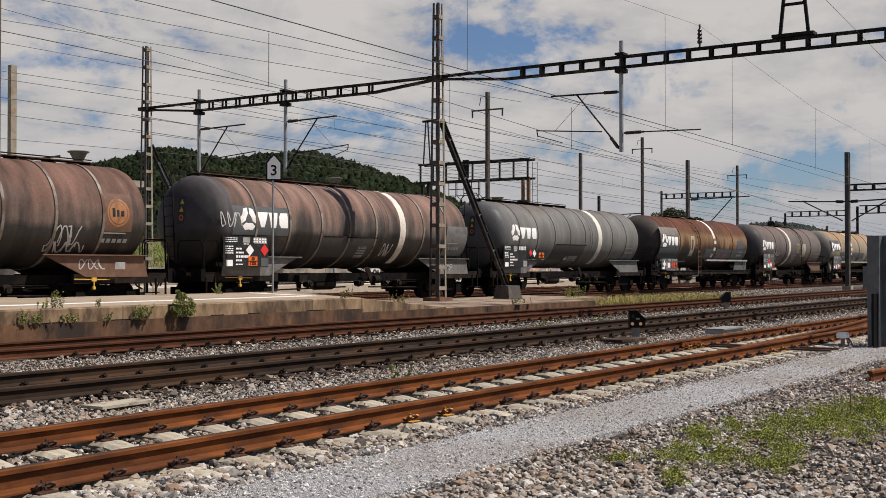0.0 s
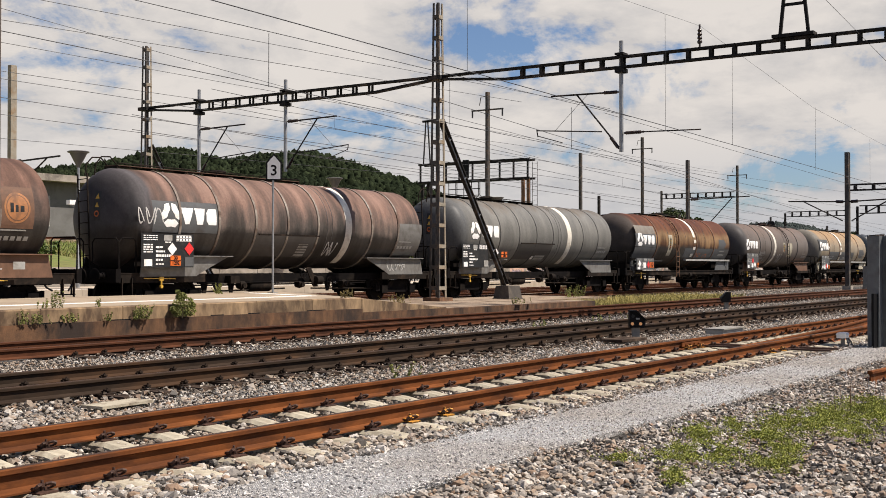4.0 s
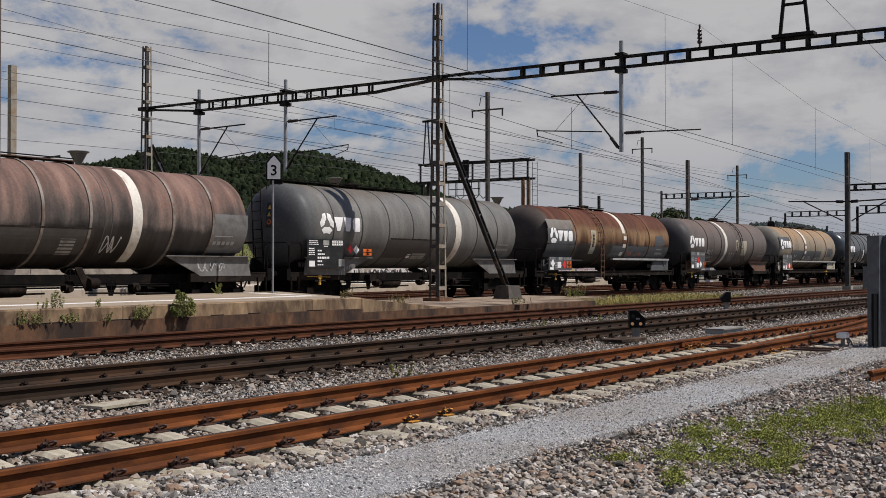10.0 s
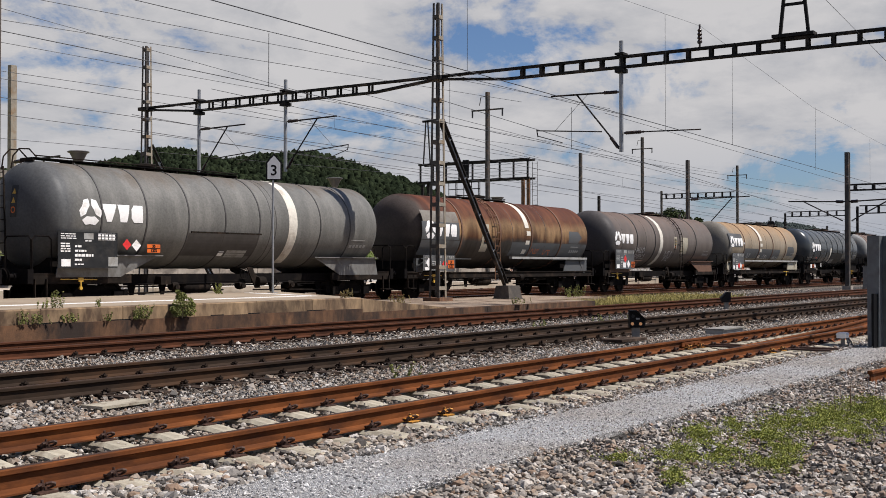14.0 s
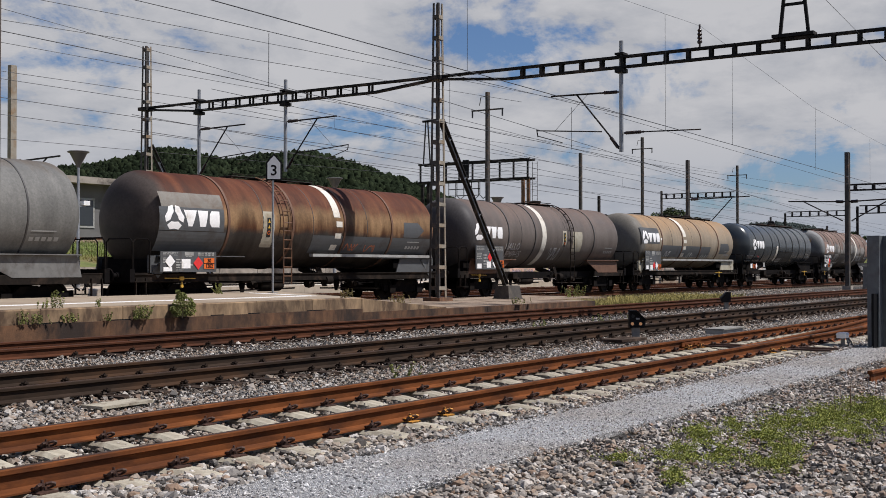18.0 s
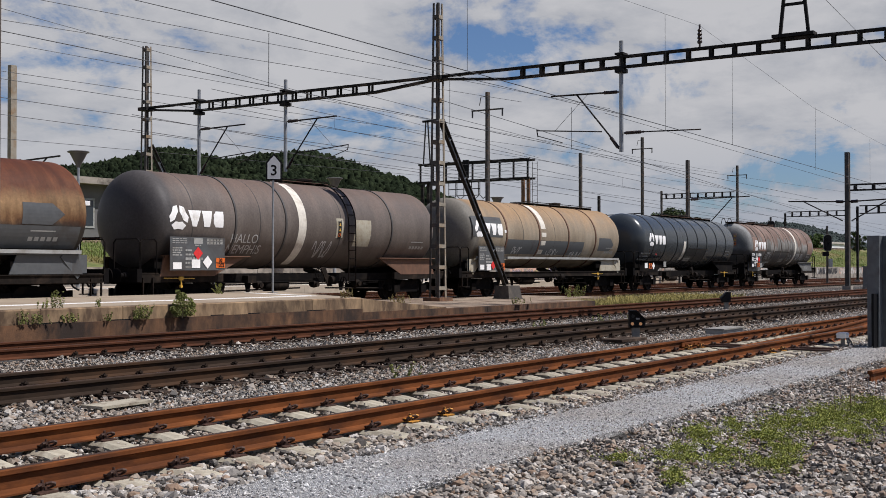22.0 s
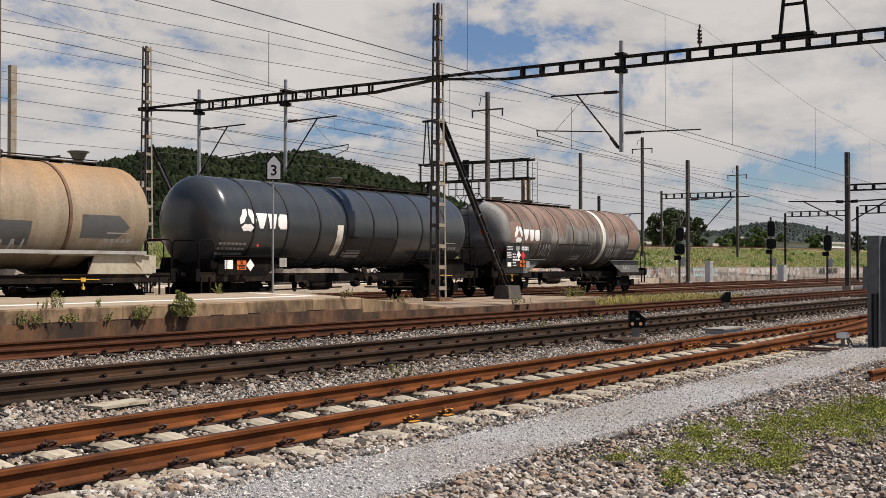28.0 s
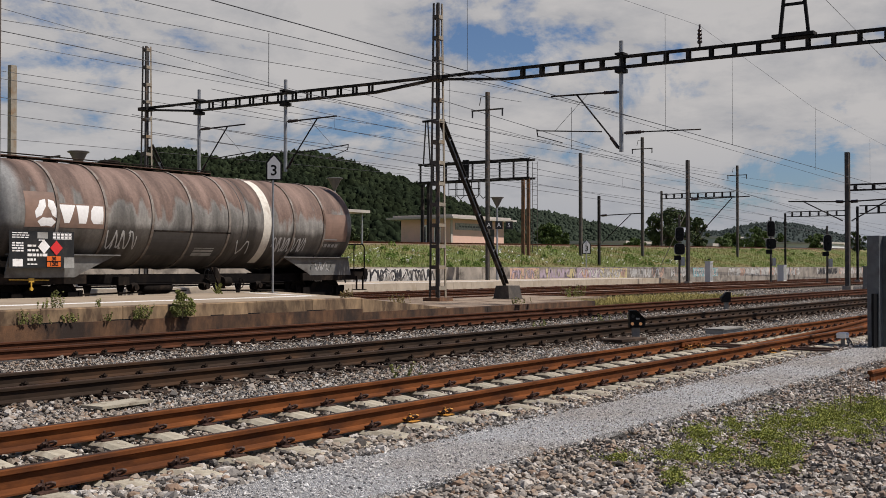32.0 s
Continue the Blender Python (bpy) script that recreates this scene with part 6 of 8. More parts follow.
def wires():
    """Rows: y, x and height at one place, x and height at another, reach from and to, thickness."""
    def run(rows, name, label):
        for y, xa, za, xb, zb, x0, x1, r in rows:
            k = (zb - za) / (xb - xa)
            g = G()
            n = 12
            pts = [(x0 + (x1 - x0) * i / n, y, za + k * (x0 + (x1 - x0) * i / n - xa)) for i in range(n + 1)]
            solo(name, near(g.path(pts, 0.62 * r, 5)), M["wire"], label, "wire", group="overhead wires")
    run([(17, 15.2, 6.33, 25.3, 6.41, -5, 37.4, 0.013), (17, 12.3, 5.26, 25.3, 5.12, -5, 60, 0.013), (13, 13.2, 5.44, 31.0, 5.27, 0, 90, 0.015),
         (14.46, 37.4, 9.37, 50.46, 8.11, 37.4, 50.46, 0.008), (14.46, 50.46, 8.11, 63.4, 7.59, 50.46, 80, 0.008), (14.46, 31.6, 9.11, 37.4, 9.37, 5, 37.4, 0.008), (18, 30.8, 6.83, 79, 5.96, 37.4, 90, 0.013)], "contact_wire", "dark overhead wire along the track")
    run([(28.5, 22, 9.06, 42, 9.65, 0, 60, 0.015), (28.5, 20.9, 6.06, 37.2, 5.98, 0, 140, 0.015), (28.5, 20.7, 8.25, 39.5, 8.98, 0, 50, 0.015), (33, 23.9, 9.71, 34.2, 9.12, 0, 60, 0.015),
         (34, 25, 7.87, 44.4, 8.16, 0, 140, 0.015), (34, 25, 7.61, 38.7, 7.64, 0, 140, 0.015), (41.1, 29.77, 10.40, 53.65, 10.47, 0, 111, 0.018), (41.1, 30.24, 7.475, 59.3, 7.30, 0, 157, 0.018),
         (41.1, 30.1, 6.51, 59.26, 6.94, 0, 68, 0.016)], "feeder_wire", "thin dark overhead wire")
    run([(18, 27.4, 5.92, 43, 5.11, 27, 60, 0.014), (30, 45.6, 8.34, 116, 5.81, 37.4, 150, 0.017), (37, 55.7, 8.63, 143, 6.19, 37.4, 190, 0.02), (37, 55.7, 7.98, 143, 5.52, 37.4, 190, 0.02),
         (9.0, 32.75, 8.65, 39.5, 8.01, 28, 60, 0.008), (9.1, 33.2, 8.72, 39.5, 8.12, 28, 60, 0.008), (45, 69, 8.16, 174, 5.61, 40, 230, 0.025), (45, 80.5, 7.39, 187, 5.45, 40, 230, 0.025)], "feeder_wire", "thin dark overhead wire")
    g = G()
    for x in (12, 18.9, 26, 33):
        g.tube((x, 17, 5.25 - 0.012 * (x - 12)), (x, 17, 6.33), 0.007, 4)
    for x in (46, 54, 66, 80, 94):
        g.tube((x, 37, 7.98 - 0.028 * (x - 55.7)), (x, 37, 8.63 - 0.028 * (x - 55.7)), 0.008, 4)
    near(g)
    for x, top, foot in ((20.23, 6.83, 5.3), (30.5, 8.33, 5.06), (35.87, 7.92, 5.15), (44.97, 7.36, 5.0), (53.3, 6.91, 5.0)):
        g.tube((x, 12.8, foot), (x, 12.8, top), 0.005, 4)
    tagged(new("dropper_wires", g.mesh("dropper_wires", M["wire"])), "thin droppers between the overhead wires", "wire", kind="stuff")


wires()


# ---- signs, signals and small lineside things ----
def number_sign(x, y, z0, z1, label, s=1.0):
    t = thing("track_sign", label, "sign", (x, y, z0), group="track number signs")
    h = z1 - z0
    part("post", G().tube((0, 0.04, 0), (0, 0.04, h - 0.1), 0.035 * s, 10), M["galv"], t, "grey steel post", True)
    part("post_foot", G().box(-0.12, 0.12, -0.08, 0.16, 0.0, 0.02), M["galv"], t)
    a = Matrix.Rotation(YAW - math.pi / 2, 4, "Z")

    def house(w, hh, peak, y0, y1):
        return G().prism_y([(-w, 0), (w, 0), (w, hh), (0, peak), (-w, hh)], y0, y1)
    e = 0.02 * s
    bd = part("board", house(0.245 * s, 0.575 * s, 0.84 * s, -0.012, 0.012), M["black"], t, "dark sign edge", m=Matrix.Translation((0, 0, h - 0.80 * s)) @ a)
    part("face", house(0.20 * s, 0.505 * s, 0.735 * s, -0.018, -0.013), M["sign_face"], bd, "pale sign face", m=pose(0, 0, 0.045 * s))
    g = letters("3", 0.46 * s, 0.008)
    g.v = [(u, -0.022, v + 0.30 * s) for u, v, c in g.v]
    part("numeral", g, M["black"], bd, "black numeral three")
    return t


number_sign(27.6, 24.6, 0.50, 4.80, "pale house-shaped sign with the number three on a grey post")
number_sign(91.1, 45.5, 1.3, 3.62, "pale house-shaped sign with the number three on a grey post", 1.5)


def dwarf_signal(x, y, label, turn):
    t = thing("dwarf_signal", label, "railway signal", pose(x, y, -0.22, 0, 0, turn), group="dwarf signals")
    part("post", G().box(-0.075, 0.075, -0.07, 0.07, 0.0, 0.26), M["grey_concrete"], t, "grey concrete post")
    head = part("head", G().prism_y([(-0.14, 0.26), (0.15, 0.26), (0.19, 0.33), (0.19, 0.40), (-0.01, 0.60), (-0.14, 0.60)], -0.10, 0.10), M["black"], t, "black signal head")
    part("visor", G().prism_y([(-0.15, 0.60), (0.0, 0.60), (0.205, 0.40), (0.205, 0.42), (0.0, 0.625), (-0.15, 0.625)], -0.18, 0.10), M["black"], head)
    for u in (-0.085, 0.085):
        part("lens", G().tube((u, -0.112, 0.34), (u, -0.10, 0.34), 0.034, 14), M["amber"], head, "glowing amber lens", True)
    part("number_plate", G().box(-0.01, 0.07, -0.106, -0.1015, 0.43, 0.465), M["panel_light"], head, "tiny pale plate")
    part("lens", G().tube((-0.07, -0.108, 0.50), (-0.07, -0.10, 0.50), 0.034, 14), M["panel_black"], head, "", True)
    return t


dwarf_signal(22.72, 10.21, "black dwarf signal with two glowing amber lights", -57)
dwarf_signal(40.7, 14.78, "black dwarf signal seen from behind on a short post", 123)


def main_signal(x, y, z0, z1, lamps, label):
    """A mast with one or two black lamp boards."""
    t = thing("main_signal", label, "railway signal", pose(x, y, z0, 0, 0, -57), group="main signals")
    part("post", G().tube((0, 0.12, 0), (0, 0.12, z1 - z0 + 0.5), 0.09, 10), M["galv_dark"], t, "", True)
    for zc, w, h in lamps:
        o = []
        for i in range(20):
            a = 2 * math.pi * i / 20
            o.append((w / 2 * (abs(math.cos(a)) ** 0.5) * (1 if math.cos(a) > 0 else -1), zc - z0 + h / 2 * (abs(math.sin(a)) ** 0.5) * (1 if math.sin(a) > 0 else -1)))
        rim = part("rim", G().prism_y([(u * 1.10, zc - z0 + (v - zc + z0) * 1.06) for u, v in o], 0.0, 0.04), M["panel_light"], t, "pale rim of the lamp board")
        part("board", G().prism_y(o, -0.05, -0.001), M["black"], rim, "black lamp board")
        for k in range(3):
            part("hood", G().tube((0.12 if k % 2 else -0.1, -0.16, zc - z0 + h * (0.28 - 0.26 * k)), (0.12 if k % 2 else -0.1, -0.05, zc - z0 + h * (0.28 - 0.26 * k)), 0.09, 10), M["black"], rim)
    part("plate", G().box(-0.45, 0.1, -0.02, 0.02, lamps[-1][0] - z0 - lamps[-1][2] / 2 - 0.45, lamps[-1][0] - z0 - lamps[-1][2] / 2 - 0.08), M["black"], t)
    part("cabinet", G().box(0.12, 0.42, 0.0, 0.3, 1.5, 2.2), M["galv"], t)
    return t


main_signal(88.6, 36.0, -0.1, 5.0, [(3.92, 0.66, 1.1), (2.72, 0.80, 0.85)], "black main signal with two lamp boards beside a mast")
main_signal(102.2, 33.0, -0.1, 5.2, [(4.65, 0.66, 1.35), (3.35, 0.85, 0.9)], "black main signal with two lamp boards")
main_signal(101.5, 27.9, -0.2, 4.3, [(3.35, 0.66, 1.35)], "black main signal with one lamp board")


def cabinet(x, y, z0, w, d, h, label, body="grey_concrete"):
    t = thing("lineside_cabinet", label, "cabinet", (x, y, z0), group="lineside cabinets")
    part("body", G().box(-w / 2, w / 2, -d / 2, d / 2, 0.06, h - 0.05), M[body], t)
    part("lid", G().box(-w / 2 - 0.04, w / 2 + 0.04, -d / 2 - 0.04, d / 2 + 0.04, h - 0.048, h), M[body], t)
    part("plinth", G().box(-w / 2 - 0.03, w / 2 + 0.03, -d / 2 - 0.03, d / 2 + 0.03, -0.15, 0.058), M["wall_old"], t)
    part("door", G().box(-w / 2 + 0.06, w / 2 - 0.06, -d / 2 - 0.012, -d / 2 - 0.001, 0.14, h - 0.14), M["panel_light"], t)


cabinet(100.8, 38.2, -0.1, 0.62, 0.5, 1.9, "white narrow lineside cabinet", "white_hall")
cabinet(111.3, 34.9, -0.1, 0.9, 0.6, 1.6, "white lineside cabinet beside the signal", "white_hall")
cabinet(86.9, 21.0, -0.2, 0.9, 0.6, 1.55, "pale grey lineside cabinet by the tracks")


def pole(x, y, z0, z1, r, material, label, arm=0.0):
    t = thing("line_pole", label, "pole", (x, y, z0), group="line poles")
    h = z1 - z0
    part("shaft", G().box(-r, r, -r * 0.8, r * 0.8, -0.3, h), M[material], t)
    # a pale strip puts the sunlit edge onto dark poles, on +x only
    if material == "galv_dark":
        part("flange", G().box(r + 0.002, r + 0.03, -r, r, -0.3, h), M["mast_pale"], t)
    if z0 < 0:
        part("foot", G().box(-0.30, 0.30, -0.26, 0.26, -0.3, 0.30), M["wall_old"], t, "concrete foot")
    if arm:
        part("crossarm", G().box(-0.05, 0.05, -arm, arm, h - 1.3, h - 1.2), M["galv_dark"], t)
        for s in (-1, 1):
            part("insulator", G().tube((0, s * arm * 0.95, h - 1.3), (0, s * arm * 0.95, h - 1.75), 0.06, 8), M["insul_grey"], t)
        part("line_hook", G().path([(0, 0, h - 0.3), (0, arm * 0.4, h - 0.3), (0, arm * 0.5, h - 0.9)], 0.03, 5), M["galv_dark"], t)
    return t


pole(70.6, 43.0, 0.38, 13.62, 0.12, "galv_dark", "tall slim steel line pole", 1.3)
pole(102.8, 52.0, 2.2, 12.4, 0.14, "galv_dark", "tall slim steel line pole")
pole(95.6, 46.5, 1.2, 7.68, 0.12, "beam", "dark steel line pole above the wall")
pole(117.5, 52.0, 2.2, 15.3, 0.14, "galv_dark", "tall slim steel line pole", 1.2)
pole(146.3, 62.0, 3.0, 11.4, 0.12, "galv_dark", "slim steel line pole")
pole(92.8, 37.0, -0.2, 10.2, 0.14, "galv_dark", "steel line pole beside a signal")
pole(147.4, 52.0, 2.2, 14.4, 0.14, "galv_dark", "tall slim steel line pole", 1.3)
pole(75.4, 19.5, -0.2, 8.5, 0.15, "galv_dark", "steel mast between the tracks")
pole(111.8, 28.0, -0.2, 6.9, 0.12, "beam", "dark steel mast with a beam")
pole(148.1, 46.0, 1.4, 8.1, 0.13, "beam", "dark steel line pole above the wall")
pole(37.4, 50.9, 2.0, 11.5, 0.17, "mast_pale", "pale square line pole behind the far platform")


def arm_from(x, y, z, dy, name, label, drop=1.6):
    t = thing("bracket_arm", label, "overhead line bracket", (x, y, z), group="bracket arms")
    part("tube", G().tube((0, 0, 0), (0, dy, 0.12), 0.045, 6), M["beam"], t)
    part("stay", G().tube((0, 0.05 * dy, -drop), (0, 0.72 * dy, 0.05), 0.04, 6), M["beam"], t)
    part("insulator", G().tube((0, 0.04 * dy, 0), (0, 0.16 * dy, 0.02), 0.10, 8), M["insul"], t)


arm_from(95.6, 46.4, 5.9, -4.2, "", "dark bracket arm on a line pole", 2.4)
arm_from(92.8, 36.9, 6.9, -5.2, "", "dark bracket arm on a line pole", 3.6)
arm_from(75.4, 19.4, 5.4, -3.4, "", "dark bracket arm on a steel mast", 1.2)
arm_from(75.4, 19.6, 5.4, 3.6, "", "dark bracket arm on a steel mast", 1.2)
arm_from(37.4, 50.78, 6.6, -3.6, "", "dark bracket arm on a pale pole", 1.4)


def far_beam(x, ya, yb, z, label, h=0.45):
    t = thing("portal_beam", label, "overhead line beam", (x, 0, z))
    part("top_chord", G().box(-0.1, 0.1, ya, yb, h - 0.1, h), M["beam"], t)
    part("bottom_chord", G().box(-0.1, 0.1, ya, yb, 0, 0.1), M["beam"], t)
    g = G()
    y = ya + 0.4
    while y < yb:
        g.box(-0.08, 0.08, y, y + 0.2, 0.1, h - 0.1)
        y += 1.1
    part("battens", g, M["beam"], t)


far_beam(75.4, 2, 19.3, 6.05, "dark steel portal beam on a far mast")
far_beam(146.3, 52, 62, 10.3, "dark steel portal beam far down the line", 0.7)
far_beam(148.1, 38, 45.8, 7.6, "dark steel portal beam far down the line", 0.7)
far_beam(111.8, 8, 27.8, 6.2, "dark steel portal beam far down the line", 0.8)


def platform_lamp(x, y, z0, h, label, cams=False):
    t = thing("platform_lamp", label, "street lamp", (x, y, z0), group="platform lamps")
    part("post", G().lathe_z([(0, 0.10), (1.2, 0.09), (1.25, 0.07), (h - 0.5, 0.06)], 12), M["galv"], t, "", True)
    part("bowl", G().lathe_z([(h - 0.70, 0.07), (h - 0.55, 0.13), (h - 0.5, 0.16), (h - 0.06, 0.38), (h - 0.04, 0.46), (h, 0.48), (h + 0.03, 0.44), (h + 0.05, 0.1)], 24), M["lamp_head"], t, "grey funnel-shaped lamp head", True)
    if cams:
        for s in (-1, 1):
            part("camera_housing", G().box(s * 0.38 - 0.17, s * 0.38 + 0.17, -0.12, 0.12, h - 2.35, h - 2.15), M["white"], t, "white camera housing")
        part("bracket", G().bar((-0.4, 0, h - 2.4), (0.4, 0, h - 2.4), 0.05), M["galv"], t)
    return t


platform_lamp(34.28, 42.0, 0.385, 6.0, "grey platform lamp with a funnel head and two cameras", True)
platform_lamp(52.26, 42.0, 0.385, 5.95, "grey platform lamp with a funnel head")
LAMP_3 = platform_lamp(70.27, 42.0, 0.385, 5.75, "grey platform lamp with a funnel head and sector signs")
for _k, _c in enumerate("AA5"):
    _b = part("sector_sign", G().box(-0.25, 0.25, -0.03, 0.03, 3.55, 4.1), M["panel_black"], LAMP_3, "dark sector sign", m=Matrix.Translation((-0.58 + 0.62 * _k, -0.45 * _k + 0.33, 0)) @ Matrix.Rotation(YAW - math.pi / 2, 4, "Z"))
    _g = letters(_c, 0.42)
    _g.v = [(u, -0.036, v + 3.82) for u, v, c in _g.v]
    part("letter", _g, M["white"], _b, "white sector letter")


def signal_gantry():
    x = 92.5
    t = thing("signal_gantry", "dark steel signal gantry with a walkway cage and signal", "signal gantry", (x, 0, 0))
    y0, y1, z0, z1 = 51.6, 63.7, 9.3, 11.0
    for yy, m, dx in ((52.0, "rust_steel", 0.0), (52.55, "rust_steel", 0.0), (62.9, "beam", 0.0), (63.6, "beam", 0.0)):
        part("leg", G().box(dx - 0.13, dx + 0.13, yy - 0.13, yy + 0.13, 1.6, 9.2), M[m], t)
    for zz in (z0, z1):
        for dx in (-0.5, 0.5):
            part("chord", G().box(dx - 0.07, dx + 0.07, y0, y1, zz - 0.1, zz + 0.1), M["beam"], t)
    for i in range(9):
        y = y0 + 0.2 + i * 1.46
        part("upright", G().box(-0.55, -0.45, y - 0.08, y + 0.08, z0 + 0.1, z1 - 0.1), M["beam"], t)
    g = G()
    for i in range(4):
        g.tube((-0.62, y0, z0 + 0.35 + 0.32 * i), (-0.62, y1, z0 + 0.35 + 0.32 * i), 0.02, 4)
    part("mesh_rail", g, M["galv"], t)
    part("signal_board", G().box(-0.85, -0.7, 57.9, 58.5, 9.5, 11.2), M["black"], t, "black signal board")
    cage = G()
    for yy in (56.6, 57.5, 59.1, 60.0):
        cage.path([(-0.9, yy, z0), (-0.9, yy, 7.9), (-0.3, yy, 7.6), (0.3, yy, 7.9), (0.3, yy, z0)], 0.04, 5)
    for zz in (7.9, 8.5):
        cage.tube((-0.9, 56.6, zz), (-0.9, 60.0, zz), 0.04, 5)
    part("maintenance_cage", cage, M["beam"], t)
    part("ladder", ladder_mesh(8.2, 0.5, 20, M["galv_dark"]), None, t, m=pose(0.2, 51.45, 2.6, 0, 0, 90))
    part("feeder_tower", G().bar((0, 62.7, z1), (0, 63.0, 15.3), 0.10).bar((0, 63.5, z1), (0, 63.2, 15.3), 0.10).box(-0.05, 0.05, 61.9, 63.6, 15.1, 15.3), M["beam"], t)


signal_gantry()


def near_post():
    t = thing("fence_post", "grey steel fence post close by", "post", (0, 0, 0))
    # just beside the lens, at the picture's edge
    d = 1.6
    a = YAW + radians(20.67 + 0.72)
    e = Vector((math.cos(a), math.sin(a), 0)) * d
    part("tube", G().tube((e.x, e.y, -0.22), (e.x, e.y, 3.0), 0.02, 14), M["galv_dark"], t, "", True)


def steel_post():
    t = thing("steel_post", "grey steel beam post standing in the ballast", "post", pose(23.27, 5.45, -0.25, 0, 0, -20))
    part("flange", G().box(-0.16, -0.14, -0.13, 0.13, 0, 2.15), M["galv_mid"], t)
    part("flange", G().box(0.14, 0.16, -0.13, 0.13, 0, 2.15), M["galv_mid"], t)
    part("web", G().box(-0.139, 0.139, -0.01, 0.01, 0, 2.15), M["galv_mid"], t)
    part("side_plate", G().box(-0.30, -0.165, -0.10, -0.05, 0, 1.05), M["black"], t, "black plate on the post")
    part("side_plate", G().box(0.17, 0.42, -0.12, 0.12, 0.35, 1.95), M["galv_mid"], t, "grey box on the post")


steel_post()


def point_heater():
    t = thing("track_terminal", "small white terminal box on legs beside the switch", "terminal box", (22.9, 6.02, -0.22))
    part("box", G().box(-0.11, 0.11, -0.09, 0.09, 0.17, 0.235), M["white"], t)
    part("lid", G().prism([(-0.10, 0.236), (0.10, 0.236), (0.07, 0.275), (-0.07, 0.275)], -0.125, 0.125), M["white"], t, "white rounded lid")
    part("post", G().tube((0, 0, 0), (0, 0, 0.17), 0.04, 10), M["grey_concrete"], t)
    for k in range(5):
        a = -1.2 + 0.6 * k
        part("cable", G().path([(0.08 * math.sin(a), -0.08, 0.18), (0.15 * math.sin(a), -0.13, 0.09), (0.17 * math.sin(a), -0.15, 0.0)], 0.009, 5), M["panel_grey"], t)


point_heater()


def small_slabs():
    solo("trough_cover", G().box(-0.38, 0.38, -0.16, 0.16, 0, 0.03), M["sleeper"], "flat grey concrete cover in the ballast", "slab", pose(8.68, 9.97, -0.19, 0, 0, 4), group="concrete covers")
    solo("trough_cover", G().box(-0.55, 0.55, -0.25, 0.25, 0, 0.05), M["sleeper_old"], "flat dark cover in the ballast", "slab", pose(21.9, 10.1, -0.19, 0, 0, -3), group="concrete covers")
    t = thing("cable_box", "grey concrete cable box between the tracks", "cable box", pose(26.2, 9.55, -0.22))
    part("body", G().box(-0.66, 0.66, -0.2, 0.2, 0, 0.10), M["galv"], t)
    part("lid", G().box(-0.70, 0.70, -0.24, 0.24, 0.101, 0.13), M["grey_concrete"], t)
    t = thing("rail_stub", "short rusty rail length lying in the ballast", "rail", pose(16.3, 3.93, -0.09, 0, 0, -4))
    me = rail_mesh(0, 3.0, "rail", "rail")
    part("rail", me, None, t)
    for k in range(2):
        part("clip_pair", CLIP, None, t, m=pose(0.25 + 0.7 * k, 0, 0))
    solo("strut_weight", G().box(-0.5, 0.5, -0.35, 0.35, 0, 0.5), M["wall_old"], "dark stay footing beside the far platform", "footing", (96.0, 41.0, -0.27))


small_slabs()
near_post()


def perched_crow():
    b = thing("crow", "black crow perched on a white cabinet", "bird", pose(100.8, 38.2, 1.8, 0, 0, -35))
    body = G().lathe_x([(-0.15, 0.012), (-0.10, 0.05), (-0.02, 0.078), (0.06, 0.07), (0.12, 0.035), (0.15, 0.01)], 12, 0, 0.16)
    part("body", body, M["black"], b, "", True)
    part("head", G().lathe_x([(0.10, 0.01), (0.125, 0.04), (0.16, 0.042), (0.19, 0.02), (0.25, 0.004)], 10, 0, 0.245), M["black"], b, "", True)
    part("tail", G().prism_y([(-0.30, 0.09), (-0.29, 0.115), (-0.12, 0.175), (-0.12, 0.14)], -0.03, 0.03), M["black"], b)
    for y in (-0.03, 0.03):
        part("leg", G().tube((0.01, y, 0.0), (0.0, y, 0.10), 0.008, 6), M["black"], b)


perched_crow()
solo("stay_wire", G().tube((92.85, 37.1, 5.9), (108.7, 46.2, 1.3), 0.04, 6), M["panel_light"], "pale stay rod from the mast down to the bank", "stay")


